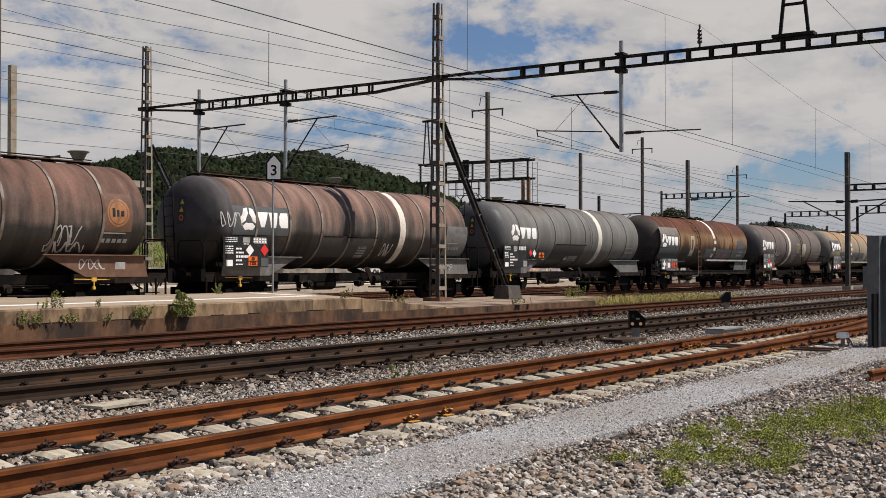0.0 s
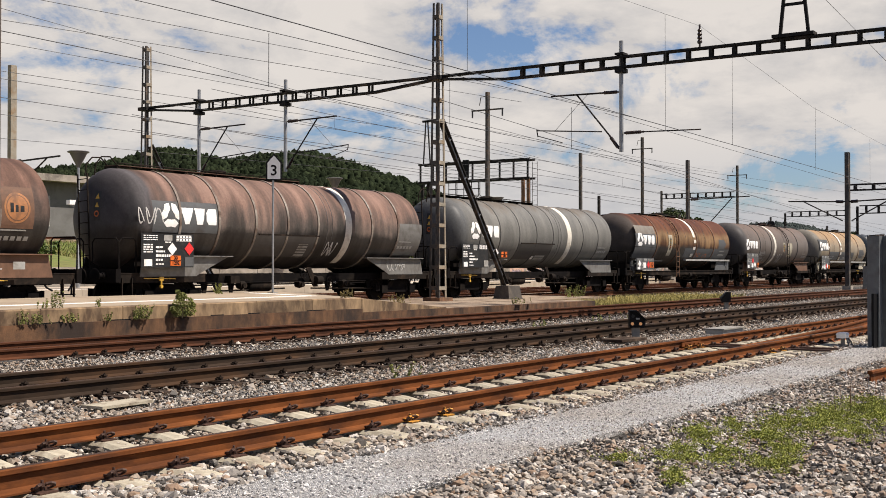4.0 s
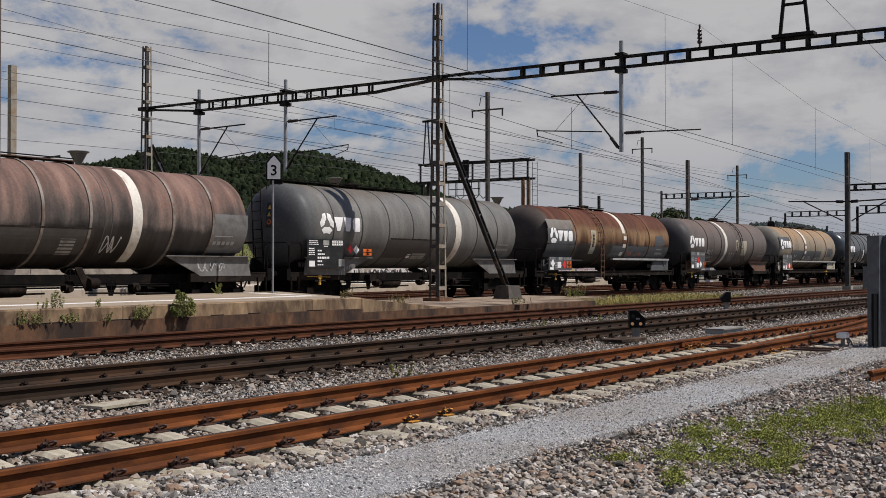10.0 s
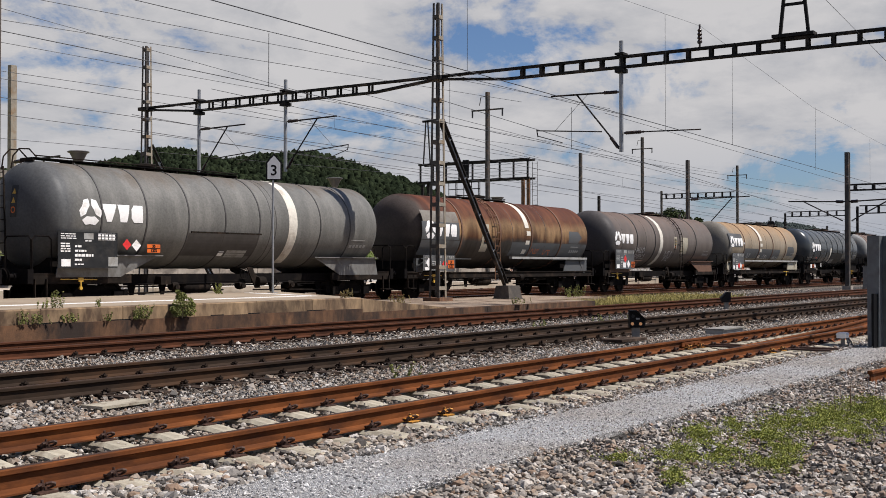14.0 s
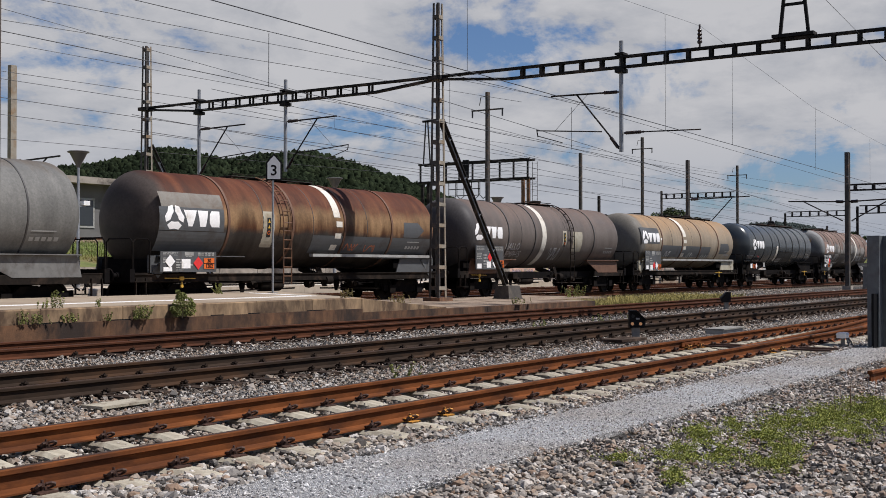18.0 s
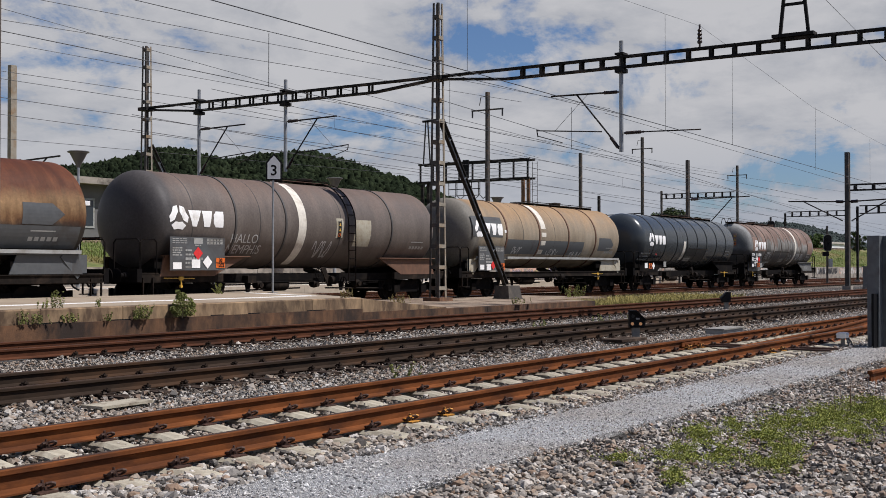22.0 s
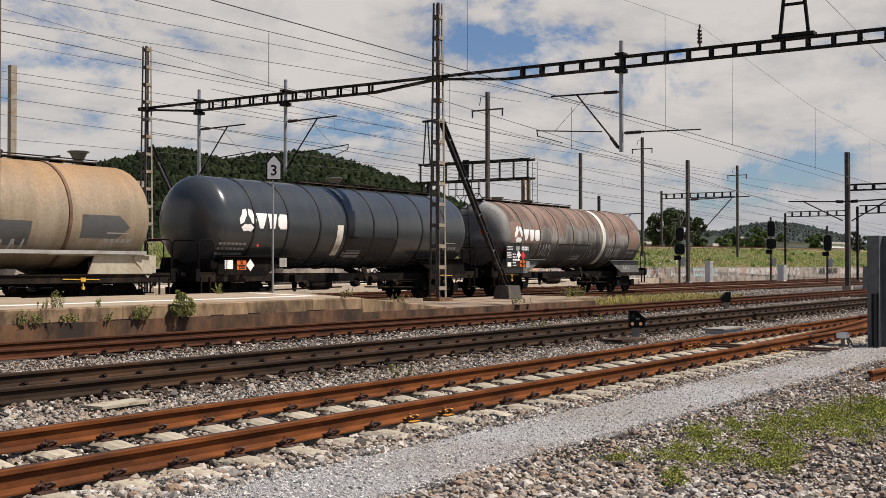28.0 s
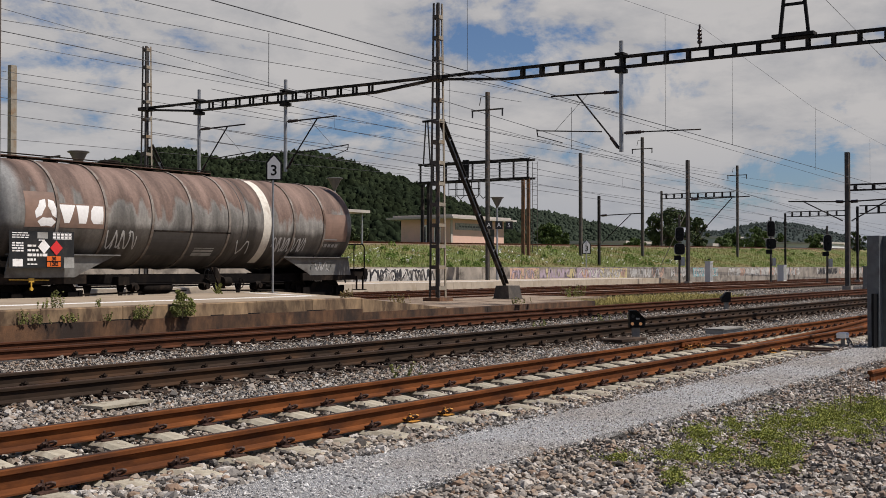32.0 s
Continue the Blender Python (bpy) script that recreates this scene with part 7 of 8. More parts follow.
# ---- far side: wall, buildings, trees, hills ----
def graffiti_wall():
    w = thing("lineside_wall", "low old concrete wall covered in faded graffiti", "wall", (0, 45.0, 0), kind="structure")
    x = -20.0
    while x < 190:
        part("wall_panel", G().box(x + 0.015, x + 2.985, -0.12, 0.12, -0.3, 1.29), M["wall_old"], w)
        x += 3.0
    paints = [mat("pale graffiti " + n, c, 0.85, grain=0.2, scale=3.0, stain=(0.25, 0.22, 0.19), stain_amount=0.4, stain_scale=1.0)
              for n, c in (("white", (0.52, 0.50, 0.47)), ("peach", (0.50, 0.32, 0.24)), ("violet", (0.36, 0.29, 0.34)), ("sand", (0.50, 0.42, 0.22)), ("teal", (0.22, 0.42, 0.44)), ("black", (0.03, 0.03, 0.035)))]
    rs = np.random.RandomState(7)
    # each patch: from, to, ground colour or None, stroke colour, thickness
    for x0, x1, ground, stroke, wide in ((57.5, 66.5, 0, 5, 0.05), (77.0, 81.5, 1, 2, 0.05), (81.5, 88.0, None, 2, 0.09), (88.0, 92.5, 2, 0, 0.08), (92.5, 98.0, 3, 0, 0.08),
                                         (98.5, 106.0, None, 0, 0.07), (108.0, 112.5, None, 0, 0.05), (114.0, 121.0, 4, 0, 0.08), (124.0, 131.0, None, 0, 0.09), (131.0, 150.0, None, 0, 0.12),
                                         (158.0, 168.0, None, 5, 0.10), (169.0, 182.0, None, 0, 0.10)):
        if ground is not None:
            part("graffiti_ground", G().box(x0, x1, -0.124, -0.1205, 0.32, 1.20), paints[ground], w, "faded sprayed ground")
        x = x0 + 0.2
        k = 0
        while x < x1 - 0.5:
            # one sprayed flourish: a looping stroke
            ww, p1, p2, q = rs.uniform(0.5, 1.1), rs.uniform(0, 6.28), rs.uniform(0, 6.28), rs.randint(2, 4)
            pts = [(x + ww * (0.5 + 0.45 * math.cos(a + p1) + 0.15 * math.cos(q * a)), 0.74 + 0.36 * math.sin(q * a + p2) + 0.08 * math.sin(5 * a)) for a in [i * 0.42 for i in range(rs.randint(9, 16))]]
            g, shade = G(), G()
            for (xa, za), (xb, zb) in zip(pts, pts[1:]):
                d = max(0.01, math.hypot(xb - xa, zb - za))
                nx, nz = -(zb - za) / d, (xb - xa) / d
                for tool, r, y in ((g, wide * (0.7 if ground is not None else 1.05), -0.132), (shade, wide * 0.7 + 0.035, -0.128)):
                    tool.prism_y([(xa - nx * r, za - nz * r), (xb - nx * r, zb - nz * r), (xb + nx * r, zb + nz * r), (xa + nx * r, za + nz * r)], y - 0.0006 * (k % 4), -0.1246)
                k += 1
            if ground is not None:
                part("graffiti_outline", shade, paints[5], w)
            part("graffiti_stroke", g, paints[stroke] if rs.uniform() < 0.8 else paints[(stroke + 1) % 6], w)
            x += ww * rs.uniform(0.5, 0.8)


graffiti_wall()


def station_hall():
    b = thing("pavilion", "flat-roofed salmon station building with a white fascia", "building", (0, 0, 0))
    z0 = 3.0
    part("wall", G().box(116.4, 128.8, 76.0, 83.2, z0, 7.0), M["stucco"], b, "salmon rendered walls")
    part("roof", G().box(115.2, 130.2, 74.9, 84.6, 7.01, 7.25), M["roof_edge"], b, "flat roof with a pale fascia")
    part("roof", G().box(115.8, 129.6, 75.4, 84.0, 7.251, 7.5), M["roof_edge"], b)
    part("door", G().box(124.8, 126.3, 75.94, 75.995, z0, 6.0), M["panel_black"], b, "dark doorway")
    part("pillar", G().box(116.36, 116.7, 75.9, 75.995, z0, 6.9), M["roof_edge"], b)
    for u in (77.4, 79.4):
        w = part("window", G().box(116.33, 116.39, u, u + 0.9, 3.8, 6.3), M["white"], b, "tall white window frame")
        part("pane", G().box(116.31, 116.325, u + 0.12, u + 0.78, 3.95, 6.15), M["glass"], w)
    sg = part("name_sign", G().box(117.4, 124.4, 75.93, 75.99, 5.75, 6.55), M["panel_light"], b, "pale blue-grey name board")
    g = G()
    for i in range(9):
        g.box(118.2 + 0.62 * i, 118.65 + 0.62 * i, 75.92, 75.929, 6.05, 6.25)
    part("lettering", g, M["panel_grey"], sg)
    c = thing("canopy", "small flat-roofed shelter on a slim post", "shelter", (0, 0, 0))
    part("roof", G().box(70.0, 77.6, 58.6, 62.0, 5.75, 5.98), M["roof_edge"], c)
    part("post", G().tube((77.0, 59.0, 2.6), (77.0, 59.0, 5.74), 0.09), M["galv"], c)
    part("post", G().tube((71.0, 59.0, 2.6), (71.0, 59.0, 5.74), 0.09), M["galv"], c)


station_hall()


def sheds():
    h = thing("goods_shed", "long grey metal-clad shed behind the far platform", "building", (0, 0, 0))
    part("wall", G().box(30, 62, 70, 84, 2.9, 7.4), M["shed_grey"], h)
    part("roof", G().box(29, 63, 69, 85, 7.41, 7.9), M["wall_old"], h, "dark flat roof")
    for i in range(7):
        w = part("window", G().box(33 + 4 * i, 34.6 + 4 * i, 69.94, 69.99, 4.2, 6.4), M["panel_light"], h)
        part("pane", G().box(33.15 + 4 * i, 34.45 + 4 * i, 69.92, 69.935, 4.35, 6.25), M["glass"], w)
    part("upper_box", G().box(44, 50, 74, 80, 7.91, 10.0), M["white_hall"], h)
    for x, y, w, z, hh, m in ((238, 106, 15, 3.0, 3.4, "metal_shed"), (199, 74, 5, 3.0, 1.9, "white_hall"), (316, 112, 10, 3.0, 6.2, "metal_shed"), (318, 102, 10, 3.0, 5.7, "metal_shed"), (330, 96, 22, 3.0, 4.6, "white_hall"),
                              (345, 92, 14, 3.0, 4.9, "white_hall"), (300, 84, 12, 3.0, 4.0, "white_hall"), (420, 112, 30, 3.0, 6.0, "metal_shed")):
        b = thing("warehouse", "distant flat industrial hall", "building", (x, y, z), group="distant halls")
        part("wall", G().box(-w / 2, w / 2, 0, 14, -1, hh), M[m], b)
        part("roof", G().box(-w / 2 - 0.4, w / 2 + 0.4, -0.4, 14.4, hh + 0.01, hh + 0.5), M["roof_edge"], b)
        for i in range(4):
            part("window", G().box(-w / 2 + w * (0.1 + 0.22 * i), -w / 2 + w * (0.22 + 0.22 * i), -0.06, -0.01, hh * 0.35, hh * 0.7), M["glass"], b)


sheds()


def leaf_cloud(centres, radii, count, size, rs):
    """Small two-triangle leaves in clumps."""
    n = count
    k = rs.randint(0, len(centres), n)
    d = rs.normal(size=(n, 3))
    d /= np.linalg.norm(d, axis=1)[:, None]
    p = np.array(centres)[k] + d * (np.array(radii)[k] * rs.uniform(0.55, 1.05, n) ** 0.6)[:, None] * np.array([1, 1, 0.85])
    r = turns(rs, n)
    s = size * rs.uniform(0.6, 1.4, n)
    q = np.array([(-1, 0, 0), (0, -0.55, 0.1), (1, 0, 0), (0, 0.55, 0.1)])
    v = np.einsum("nij,kj->nki", r, q) * s[:, None, None] + p[:, None, :]
    f = 4 * np.arange(n)[:, None] + np.array([0, 1, 2, 3])
    return v.reshape(-1, 3), f


def tree(x, y, z, h, spread, material, label, seed, count=5200, size=0.22, name="tree", category="tree"):
    rs = np.random.RandomState(seed)
    t = thing(name, label, category, (x, y, z))
    g = G()
    g.tube((0, 0, -0.3), (0.1, 0, h * 0.35), 0.03 * h, 8, 0.02 * h)
    cs, rr = [], []
    for i in range(34):
        a = rs.uniform(0, 6.28)
        q = rs.uniform(0.1, 1.0)
        c = Vector((math.cos(a) * spread * q, math.sin(a) * spread * q, h * rs.uniform(0.25, 0.95 - 0.25 * q * q)))
        g.tube((0.05, 0, h * rs.uniform(0.22, 0.34)), c, 0.012 * h, 6, 0.004 * h)
        cs.append(tuple(c))
        rr.append(spread * rs.uniform(0.14, 0.30))
    cs.append((0, 0, h * 0.85))
    rr.append(spread * 0.3)
    part("trunk", g, M["bark"], t)
    v, f = leaf_cloud(cs, rr, count, size, rs)
    part("crown", big_mesh("crown", v, f, M[material]), None, t)


tree(171, 71, 3.0, 7.3, 3.7, "leaf_dark", "dark spreading lineside tree", 1, 9000)
tree(177, 69, 3.0, 6.6, 1.9, "leaf_dark", "slim dark tree beside the line", 2, 3000)
tree(132, 71, 3.0, 3.9, 2.0, "leaf", "bright green young tree by the building", 3)
tree(202, 73, 3.0, 4.3, 2.8, "leaf", "pale green lineside bush", 4, name="bush", category="bush")
tree(284, 95, 3.0, 8.6, 3.2, "leaf", "bright green tree among the halls", 5)
tree(296, 93, 3.0, 7.0, 2.0, "leaf", "small green tree among the halls", 6)
tree(250, 71, 3.0, 5.6, 2.2, "leaf", "green tree beside the line", 7)
tree(223, 56, 3.0, 5.3, 1.5, "leaf_dark", "thin dark tree above the bank", 15, 1200)
tree(155, 70, 3.0, 2.3, 1.6, "leaf", "low green shrub above the bank", 16, 1600, name="bush", category="bush")
tree(106, 84, 3.0, 3.6, 2.6, "leaf_dark", "dark shrub beside the building", 8, name="bush", category="bush")
tree(99, 82, 3.0, 3.2, 3.0, "leaf_dark", "dark shrub behind the bank", 9, name="bush", category="bush")
tree(91, 80, 3.0, 3.4, 3.0, "leaf_dark", "dark shrub behind the bank", 10, name="bush", category="bush")
tree(62, 72, 3.0, 3.5, 2.4, "leaf", "green shrub near the shed", 12, name="bush", category="bush")
tree(46, 47.5, 1.4, 2.2, 1.2, "leaf", "green shrub above the wall", 13, 900, 0.12, name="bush", category="bush")
tree(36, 47.5, 1.4, 1.8, 1.1, "leaf", "green shrub above the wall", 14, 900, 0.12, name="bush", category="bush")


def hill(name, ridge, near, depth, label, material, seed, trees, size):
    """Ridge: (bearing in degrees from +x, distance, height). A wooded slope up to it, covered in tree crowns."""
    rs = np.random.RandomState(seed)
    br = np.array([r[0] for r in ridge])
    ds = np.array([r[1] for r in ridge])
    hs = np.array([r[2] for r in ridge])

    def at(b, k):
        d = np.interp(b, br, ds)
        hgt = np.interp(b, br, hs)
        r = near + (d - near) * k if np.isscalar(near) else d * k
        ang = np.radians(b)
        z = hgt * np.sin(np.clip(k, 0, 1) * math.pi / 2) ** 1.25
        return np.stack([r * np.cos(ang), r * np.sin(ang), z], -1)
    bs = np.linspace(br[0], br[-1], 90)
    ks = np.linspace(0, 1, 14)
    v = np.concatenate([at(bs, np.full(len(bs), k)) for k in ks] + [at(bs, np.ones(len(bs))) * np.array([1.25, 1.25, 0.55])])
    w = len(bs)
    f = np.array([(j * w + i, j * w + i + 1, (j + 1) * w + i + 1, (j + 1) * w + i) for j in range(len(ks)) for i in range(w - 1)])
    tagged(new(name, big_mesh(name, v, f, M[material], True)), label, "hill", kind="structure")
    # crowns: six-sided tapering clumps
    b = rs.uniform(br[0], min(br[-1], 57.5), trees)      # the woods thin out past the station
    k = 1 - rs.uniform(0, 1, trees) ** 1.25 * 0.92
    k[: trees // 6] = rs.uniform(0.985, 1.0, trees // 6)
    p = at(b, k)
    s = size * rs.uniform(0.6, 1.35, trees)
    tall = np.where(rs.uniform(size=trees) < 0.14, 1.8, 0.95) * s
    a = np.arange(6) * math.pi / 3
    ring = lambda rad, z: np.stack([np.cos(a) * rad, np.sin(a) * rad, np.full(6, z)], 1)
    shape = np.concatenate([ring(0.58, -0.1), ring(0.47, 0.46), [[0, 0, 0.70]]])
    vv = shape[None] * rs.uniform(0.6, 1.3, (trees, 13, 1))
    vv = vv * np.stack([s, s, tall], 1)[:, None, :] + p[:, None, :]
    tri = []
    for r in (0,):
        for i in range(6):
            j = (i + 1) % 6
            tri += [(r + i, r + j, r + 6 + j), (r + i, r + 6 + j, r + 6 + i)]
    tri += [(6 + i, 6 + (i + 1) % 6, 12) for i in range(6)]
    ff = (np.array(tri)[None] + 13 * np.arange(trees)[:, None, None]).reshape(-1, 3)
    tagged(new("hill_woods", big_mesh("hill_woods", vv.reshape(-1, 3), ff, M[material], True)), "dense dark green mixed woodland on the hill", "forest", kind="stuff")


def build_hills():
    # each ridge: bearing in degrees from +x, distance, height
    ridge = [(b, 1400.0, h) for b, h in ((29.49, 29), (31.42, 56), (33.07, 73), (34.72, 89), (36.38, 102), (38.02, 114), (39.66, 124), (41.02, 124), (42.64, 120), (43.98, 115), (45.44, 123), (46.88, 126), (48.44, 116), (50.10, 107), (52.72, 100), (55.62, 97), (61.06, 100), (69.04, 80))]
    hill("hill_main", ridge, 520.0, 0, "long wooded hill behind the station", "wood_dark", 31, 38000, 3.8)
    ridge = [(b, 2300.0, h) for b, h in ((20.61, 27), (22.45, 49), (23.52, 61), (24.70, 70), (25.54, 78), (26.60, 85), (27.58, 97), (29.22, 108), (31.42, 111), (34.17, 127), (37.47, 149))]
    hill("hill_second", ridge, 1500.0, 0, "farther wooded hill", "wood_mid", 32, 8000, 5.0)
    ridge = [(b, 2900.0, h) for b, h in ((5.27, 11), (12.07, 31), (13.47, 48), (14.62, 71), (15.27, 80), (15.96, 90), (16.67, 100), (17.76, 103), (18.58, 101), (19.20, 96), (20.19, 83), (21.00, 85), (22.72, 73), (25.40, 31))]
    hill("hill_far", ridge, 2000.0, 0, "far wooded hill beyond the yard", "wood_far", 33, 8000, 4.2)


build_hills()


# ---- plants and loose stone ----
def plants():
    rs = np.random.RandomState(11)
    # meadow on the bank
    n = 95000
    x = 40 + 190 * rs.uniform(0, 1, n) ** 1.3
    y = rs.uniform(45.4, 63, n)
    keep = y < 58.6
    p = np.stack([x, y, np.array([ground_height(q) + bank_rise(r, q) for r, q in zip(x, y)])], 1)[keep]
    cut = len(p) * 9 // 10
    scatter_blades("meadow_grass", p[:cut], 0.22, 0.028, M["meadow"], "lush green weedy growth on the bank", "grass", rs, 1.4)
    scatter_blades("dry_grass", p[cut:], 0.28, 0.022, M["dry"], "dry yellow stalks in the meadow", "grass", rs, 0.8)
    m = 170
    x, y = 58 + 60 * rs.uniform(0, 1, m), rs.uniform(45.5, 54, m)
    q = np.stack([x, y, np.array([ground_height(v) + bank_rise(u, v) for u, v in zip(x, y)]) + rs.uniform(0.25, 0.5, m)], 1)
    v, f = leaf_cloud(q, np.full(m, 0.10), m * 6, 0.06, rs)
    tagged(new("umbel_flowers", big_mesh("umbel_flowers", v, f, M["flower"])), "white umbel flowers in the meadow", "flowers", kind="stuff")
    m = 70
    x, y = 58 + 130 * rs.uniform(0, 1, m) ** 1.3, rs.uniform(45.6, 58, m)
    q = np.stack([x, y, np.array([ground_height(v) + bank_rise(u, v) for u, v in zip(x, y)]) + 0.12], 1)
    v, f = leaf_cloud(q, rs.uniform(0.2, 0.55, m), 16000, 0.06, rs)
    v[:, 2] = np.maximum(v[:, 2], 1.3)
    tagged(new("weed_clumps", big_mesh("weed_clumps", v, f, M["bright_weed"])), "fresh green weed clumps on the bank", "weeds", kind="stuff")
    # dry patch between the far tracks
    m = 12000
    p = np.stack([rs.uniform(38.5, 56, m), 19.2 + 3.6 * rs.uniform(0, 1, m), np.full(m, -0.2)], 1)
    scatter_blades("dry_grass", p, 0.26, 0.014, M["hay"], "dry yellow-green grass between the tracks", "grass", rs, 1.0)
    # low green weeds in the near ballast
    spots = [(10.30, 3.98, 0.45, 0.12), (9.05, 3.69, 0.40, 0.12), (9.3, 3.45, 0.5, 0.12), (9.00, 2.91, 0.35, 0.12), (11.54, 3.53, 0.70, 0.18), (12.1, 3.31, 0.8, 0.18), (11.10, 2.80, 0.45, 0.14), (12.6, 2.96, 0.8, 0.16),
             (8.60, 4.03, 0.16, 0.10), (10.35, 3.42, 0.45, 0.12), (11.03, 3.92, 0.45, 0.07), (9.8, 3.05, 0.5, 0.10), (13.4, 3.25, 0.7, 0.16), (8.0, 3.3, 0.3, 0.06)]
    pts = []
    for sx, sy, along, across in spots:
        k = int(7000 * along * across / 0.25)
        d = np.array([sx, sy]) / math.hypot(sx, sy)
        a, c = along * rs.normal(0, 0.62, k), across * rs.normal(0, 0.8, k)
        pts.append(np.stack([sx + a * d[0] - c * d[1], sy + a * d[1] + c * d[0], np.full(k, -0.222) + rs.uniform(-0.01, 0.02, k)], 1))
    pts = np.concatenate(pts)
    # growth in cushions with stone showing between them
    thick = np.array([noise.noise((q[0] * 5.0, q[1] * 5.0, 0.3)) + 0.6 * noise.noise((q[0] * 13.0, q[1] * 13.0, 2.0)) for q in pts])
    pts, thick = pts[thick > -0.08], thick[thick > -0.08]
    pts[:, 2] += np.clip(thick, 0, 0.5) * 0.09 * rs.uniform(0.4, 1.0, len(pts))
    v, f = leaf_cloud(pts, np.full(len(pts), 0.012), len(pts) * 3, 0.008, rs)
    half = len(f) * 2 // 3
    tagged(new("ballast_weeds", big_mesh("ballast_weeds", v[:4 * half], f[:half], M["weed"])), "low yellow-green weeds creeping over the ballast", "weeds", kind="stuff")
    tagged(new("ballast_weeds", big_mesh("ballast_weeds", v[4 * half:], f[:len(f) - half], M["weed_deep"])), "darker green weeds among the ballast stones", "weeds", kind="stuff")
    k = 46
    p = np.stack([rs.uniform(12, 16.5, k), rs.uniform(2.7, 3.4, k), np.full(k, -0.18)], 1)
    scatter_blades("dry_stalks", p, 0.26, 0.006, M["rust_steel"], "thin dry weed stalks in the ballast", "weeds", rs, 0.3)
    # tufts on the platform face and joints

    def tuft(tx, ty, tz, h, n, w, label, mt="olive", lean=0.6, spread=0.06):
        """Leaning stems, each with small leaves along it."""
        r2 = np.random.RandomState(int(tx * 100) % 9999)
        m = max(5, n // 5)
        foot = np.stack([tx + r2.normal(0, spread, m), ty + r2.normal(0, spread * 0.4, m), np.full(m, tz)], 1)
        tip = foot + np.stack([lean * h * r2.normal(0, 0.45, m), lean * h * r2.normal(-0.1, 0.3, m), h * r2.uniform(0.55, 1.1, m)], 1)
        k = r2.randint(0, m, n * 5)
        c = foot[k] + (tip - foot)[k] * r2.uniform(0.05, 1.0, n * 5)[:, None]
        v, f = leaf_cloud(c, np.full(len(c), 0.012 + 0.03 * h), n * 9, 0.5 * w + 0.006, r2)
        ob = new("weed_tuft", big_mesh("weed_tuft", v, f, M[mt]))
        tagged(ob, label, "weed", group="platform weeds", kind="stuff")
    tuft(14.92, 18.9, 0.50, 0.36, 60, 0.02, "slim green weeds on the platform edge", lean=0.4, spread=0.09)
    tuft(14.62, 18.9, 0.50, 0.22, 25, 0.018, "small green weed on the platform edge", lean=0.4)
    tuft(14.30, 18.62, 0.23, 0.22, 45, 0.018, "green weed tuft growing from the platform edge", spread=0.10)
    tuft(14.98, 18.62, 0.235, 0.17, 70, 0.018, "low green weeds in the platform face", spread=0.16)
    tuft(15.92, 18.62, 0.225, 0.16, 30, 0.018, "small green weed in the platform face")
    tuft(15.9, 18.85, 0.50, 0.17, 24, 0.018, "small green weed on the platform edge")
    tuft(16.82, 18.60, 0.217, 0.30, 130, 0.02, "green weed tuft in the platform face", lean=0.5, spread=0.12)
    tuft(13.9, 18.62, 0.235, 0.30, 40, 0.018, "thin green weeds on the platform face", spread=0.05)
    tuft(24.0, 18.9, 0.5, 0.22, 60, 0.02, "dry tuft on the platform corner", "dry", spread=0.1)
    tuft(26.3, 18.9, 0.3, 0.25, 80, 0.02, "dry tuft on the ramp", "dry", spread=0.25)
    tuft(33.6, 19.2, 0.1, 0.2, 60, 0.02, "green tuft on the low slab", spread=0.2)
    tuft(43.5, 22.3, 0.05, 0.5, 160, 0.03, "green grass tuft beside the slab", spread=0.4)
    tuft(25.5, 24.9, 0.5, 0.3, 60, 0.03, "small plant on the platform", spread=0.1)
    for tx, tz in ((30.0, -0.18), (28.2, -0.18), (24.6, -0.18), (12.8, -0.18)):
        tuft(tx, 13.6 if tx > 20 else 9.2, tz, 0.25, 30, 0.02, "thin weed between the tracks", spread=0.2)
    b = thing("bush", "bushy green plant growing from the platform edge", "bush", (17.92, 18.58, 0.222))
    part("stem", G().tube((0, 0, 0), (0, -0.03, 0.42), 0.02, 6, 0.01), M["bark"], b)
    v, f = leaf_cloud([(0, -0.05, 0.16), (-0.2, -0.05, 0.12), (0.2, -0.05, 0.13), (0.14, -0.03, 0.33), (-0.14, -0.03, 0.30), (0.0, -0.02, 0.46), (-0.1, -0.02, 0.44), (0.25, -0.03, 0.25), (-0.27, -0.03, 0.18), (-0.14, -0.02, 0.55)],
                      [0.16, 0.11, 0.12, 0.13, 0.12, 0.09, 0.08, 0.09, 0.08, 0.05], 3600, 0.022, rs)
    part("leaves", big_mesh("leaves", v, f, M["olive"]), None, b)


plants()


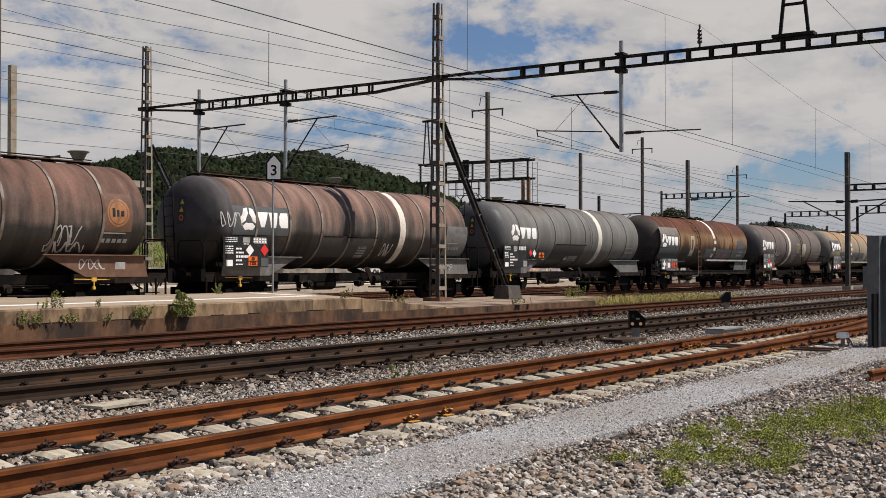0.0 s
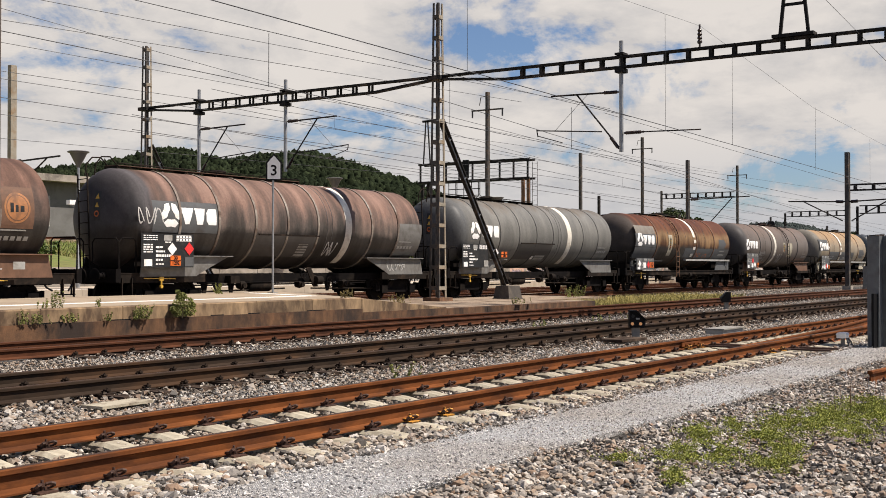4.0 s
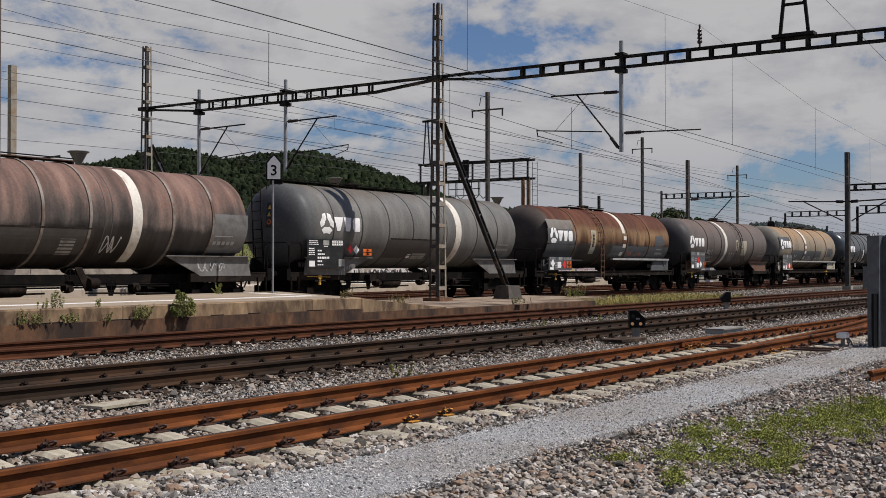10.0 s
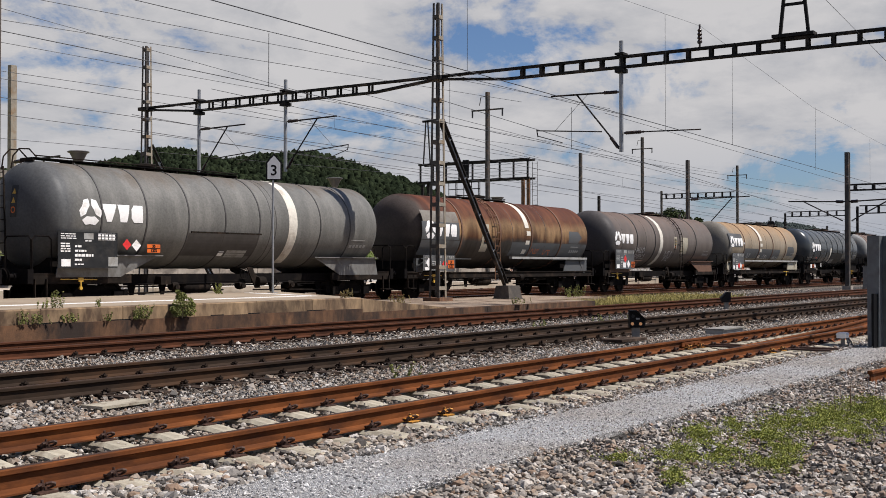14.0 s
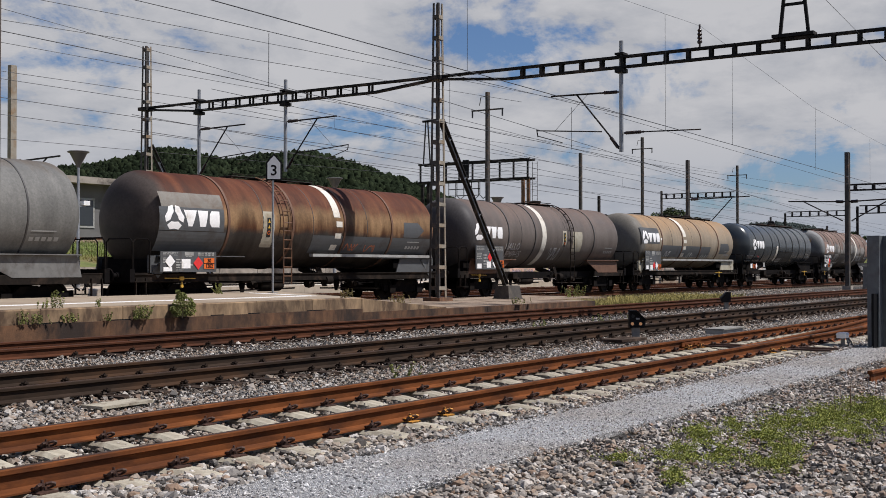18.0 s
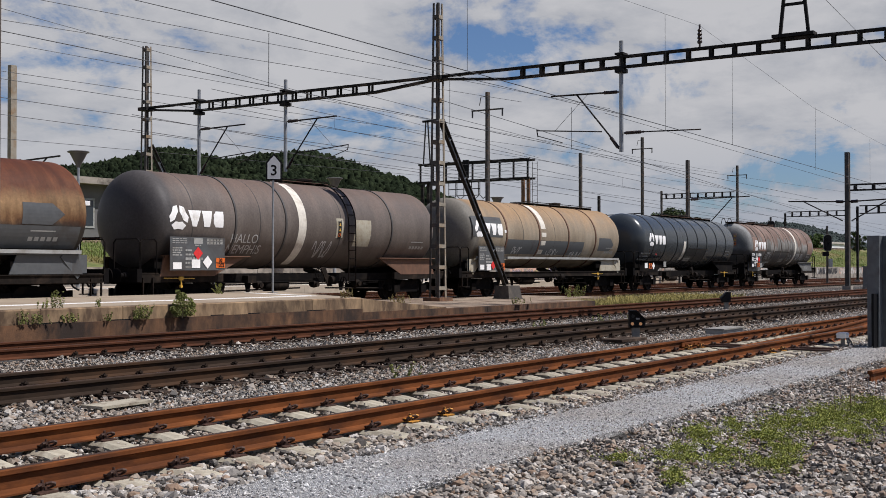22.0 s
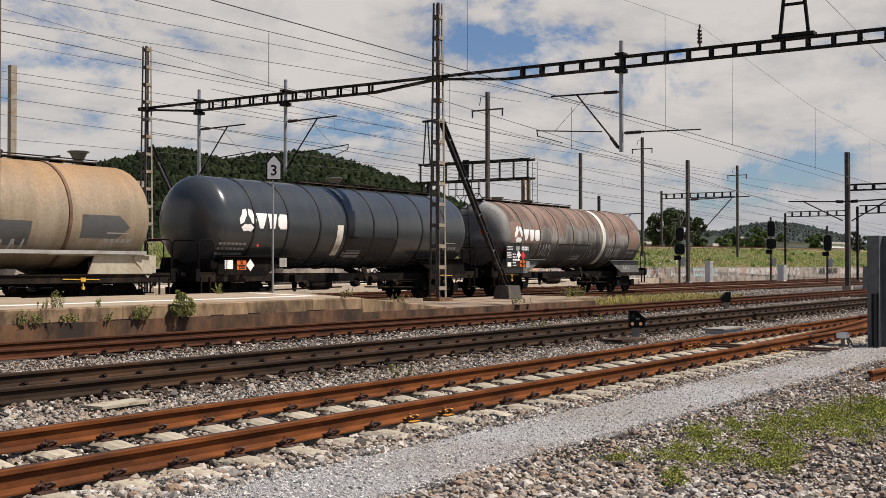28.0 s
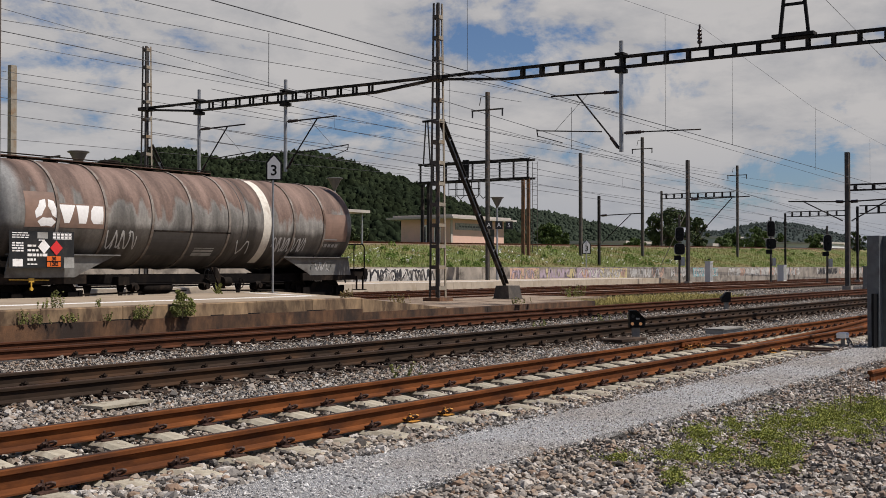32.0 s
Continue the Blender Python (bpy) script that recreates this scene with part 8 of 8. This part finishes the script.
def stones():
    rs = np.random.RandomState(23)

    def field(n, x0, x1, y0, y1, z, bias=1.0):
        x = x0 + (x1 - x0) * rs.uniform(0, 1, n) ** bias
        return np.stack([x, rs.uniform(y0, y1, n), np.full(n, z) + rs.normal(0, 0.012, n)], 1)
    p = field(48000, 4.2, 25, 1.6, 4.85, -0.25, 1.8)
    edge = 4.75 + 0.14 * np.sin(p[:, 0] * 1.7) + 0.1 * np.sin(p[:, 0] * 4.3) + rs.normal(0, 0.05, len(p))
    scatter_stones("ballast_stones", p[p[:, 1] < edge], 0.036, M["stone"], "loose grey and brown ballast stones", rs)
    p = field(26000, 4.4, 40, 5.85, 9.0, -0.232, 1.5)
    scatter_stones("ballast_stones", p, 0.036, M["stone_t"], "ballast stones between the near sleepers", rs)
    p = field(36000, 4.8, 46, 8.5, 10.7, -0.235, 1.5)
    scatter_stones("ballast_stones", p, 0.036, M["stone"], "pale ballast stones between the tracks", rs)
    p = field(26000, 8, 60, 12.6, 16.05, -0.212, 1.5)
    scatter_stones("ballast_stones", p, 0.038, M["stone"], "pale ballast stones between the far rails", rs)
    p = field(12000, 6, 50, 10.3, 12.9, -0.20, 1.4)
    scatter_stones("ballast_stones", p, 0.045, M["stone_t"], "brown ballast stones round the dark track", rs)
    p = field(6000, 38, 80, 17.8, 26.5, -0.25, 1.2)
    scatter_stones("ballast_stones", p, 0.07, M["stone"], "pale ballast stones beyond the platform", rs, small=True)
    p = field(7000, 4.2, 30, 5.75, 6.45, -0.215, 1.6)
    scatter_stones("ballast_stones", p, 0.04, M["stone"], "ballast stones over the sleeper ends", rs)
    p = field(9000, -6, 4.5, 0.2, 4.7, -0.25)
    scatter_stones("ballast_stones", p, 0.05, M["stone"], "loose grey ballast stones beside the path", rs, small=True)
    p = field(26000, 4.2, 26, 4.62, 5.95, -0.224, 1.9)
    scatter_stones("grit_grains", p, 0.016, M["grit_stone"], "fine grey grit on the path", rs, small=True)


stones()


# ---- movement ----
def motions():
    rows_t = [i * 0.5 for i in range(65)]
    radius = 0.46
    turn_t = [0.0]
    t = 0.0
    while t < 32.0:
        t = round(t + 1 / 30, 4)
        if moved(t) - moved(turn_t[-1]) > 1.35 * radius:
            turn_t.append(t)
    if turn_t[-1] < 32.0:
        turn_t.append(32.0)
    for (wagon, axles), s in zip(TRAIN, SPECS):
        walk(wagon, [(t, pose(s["x"] - moved(t), T4, 0)) for t in rows_t])
        for k, ax in enumerate(axles):
            e = 0.9 if k % 2 else -0.9
            walk(ax, [(t, pose(e, 0, 0.46, 0, -math.degrees(moved(t) / radius), 0)) for t in turn_t])


motions()
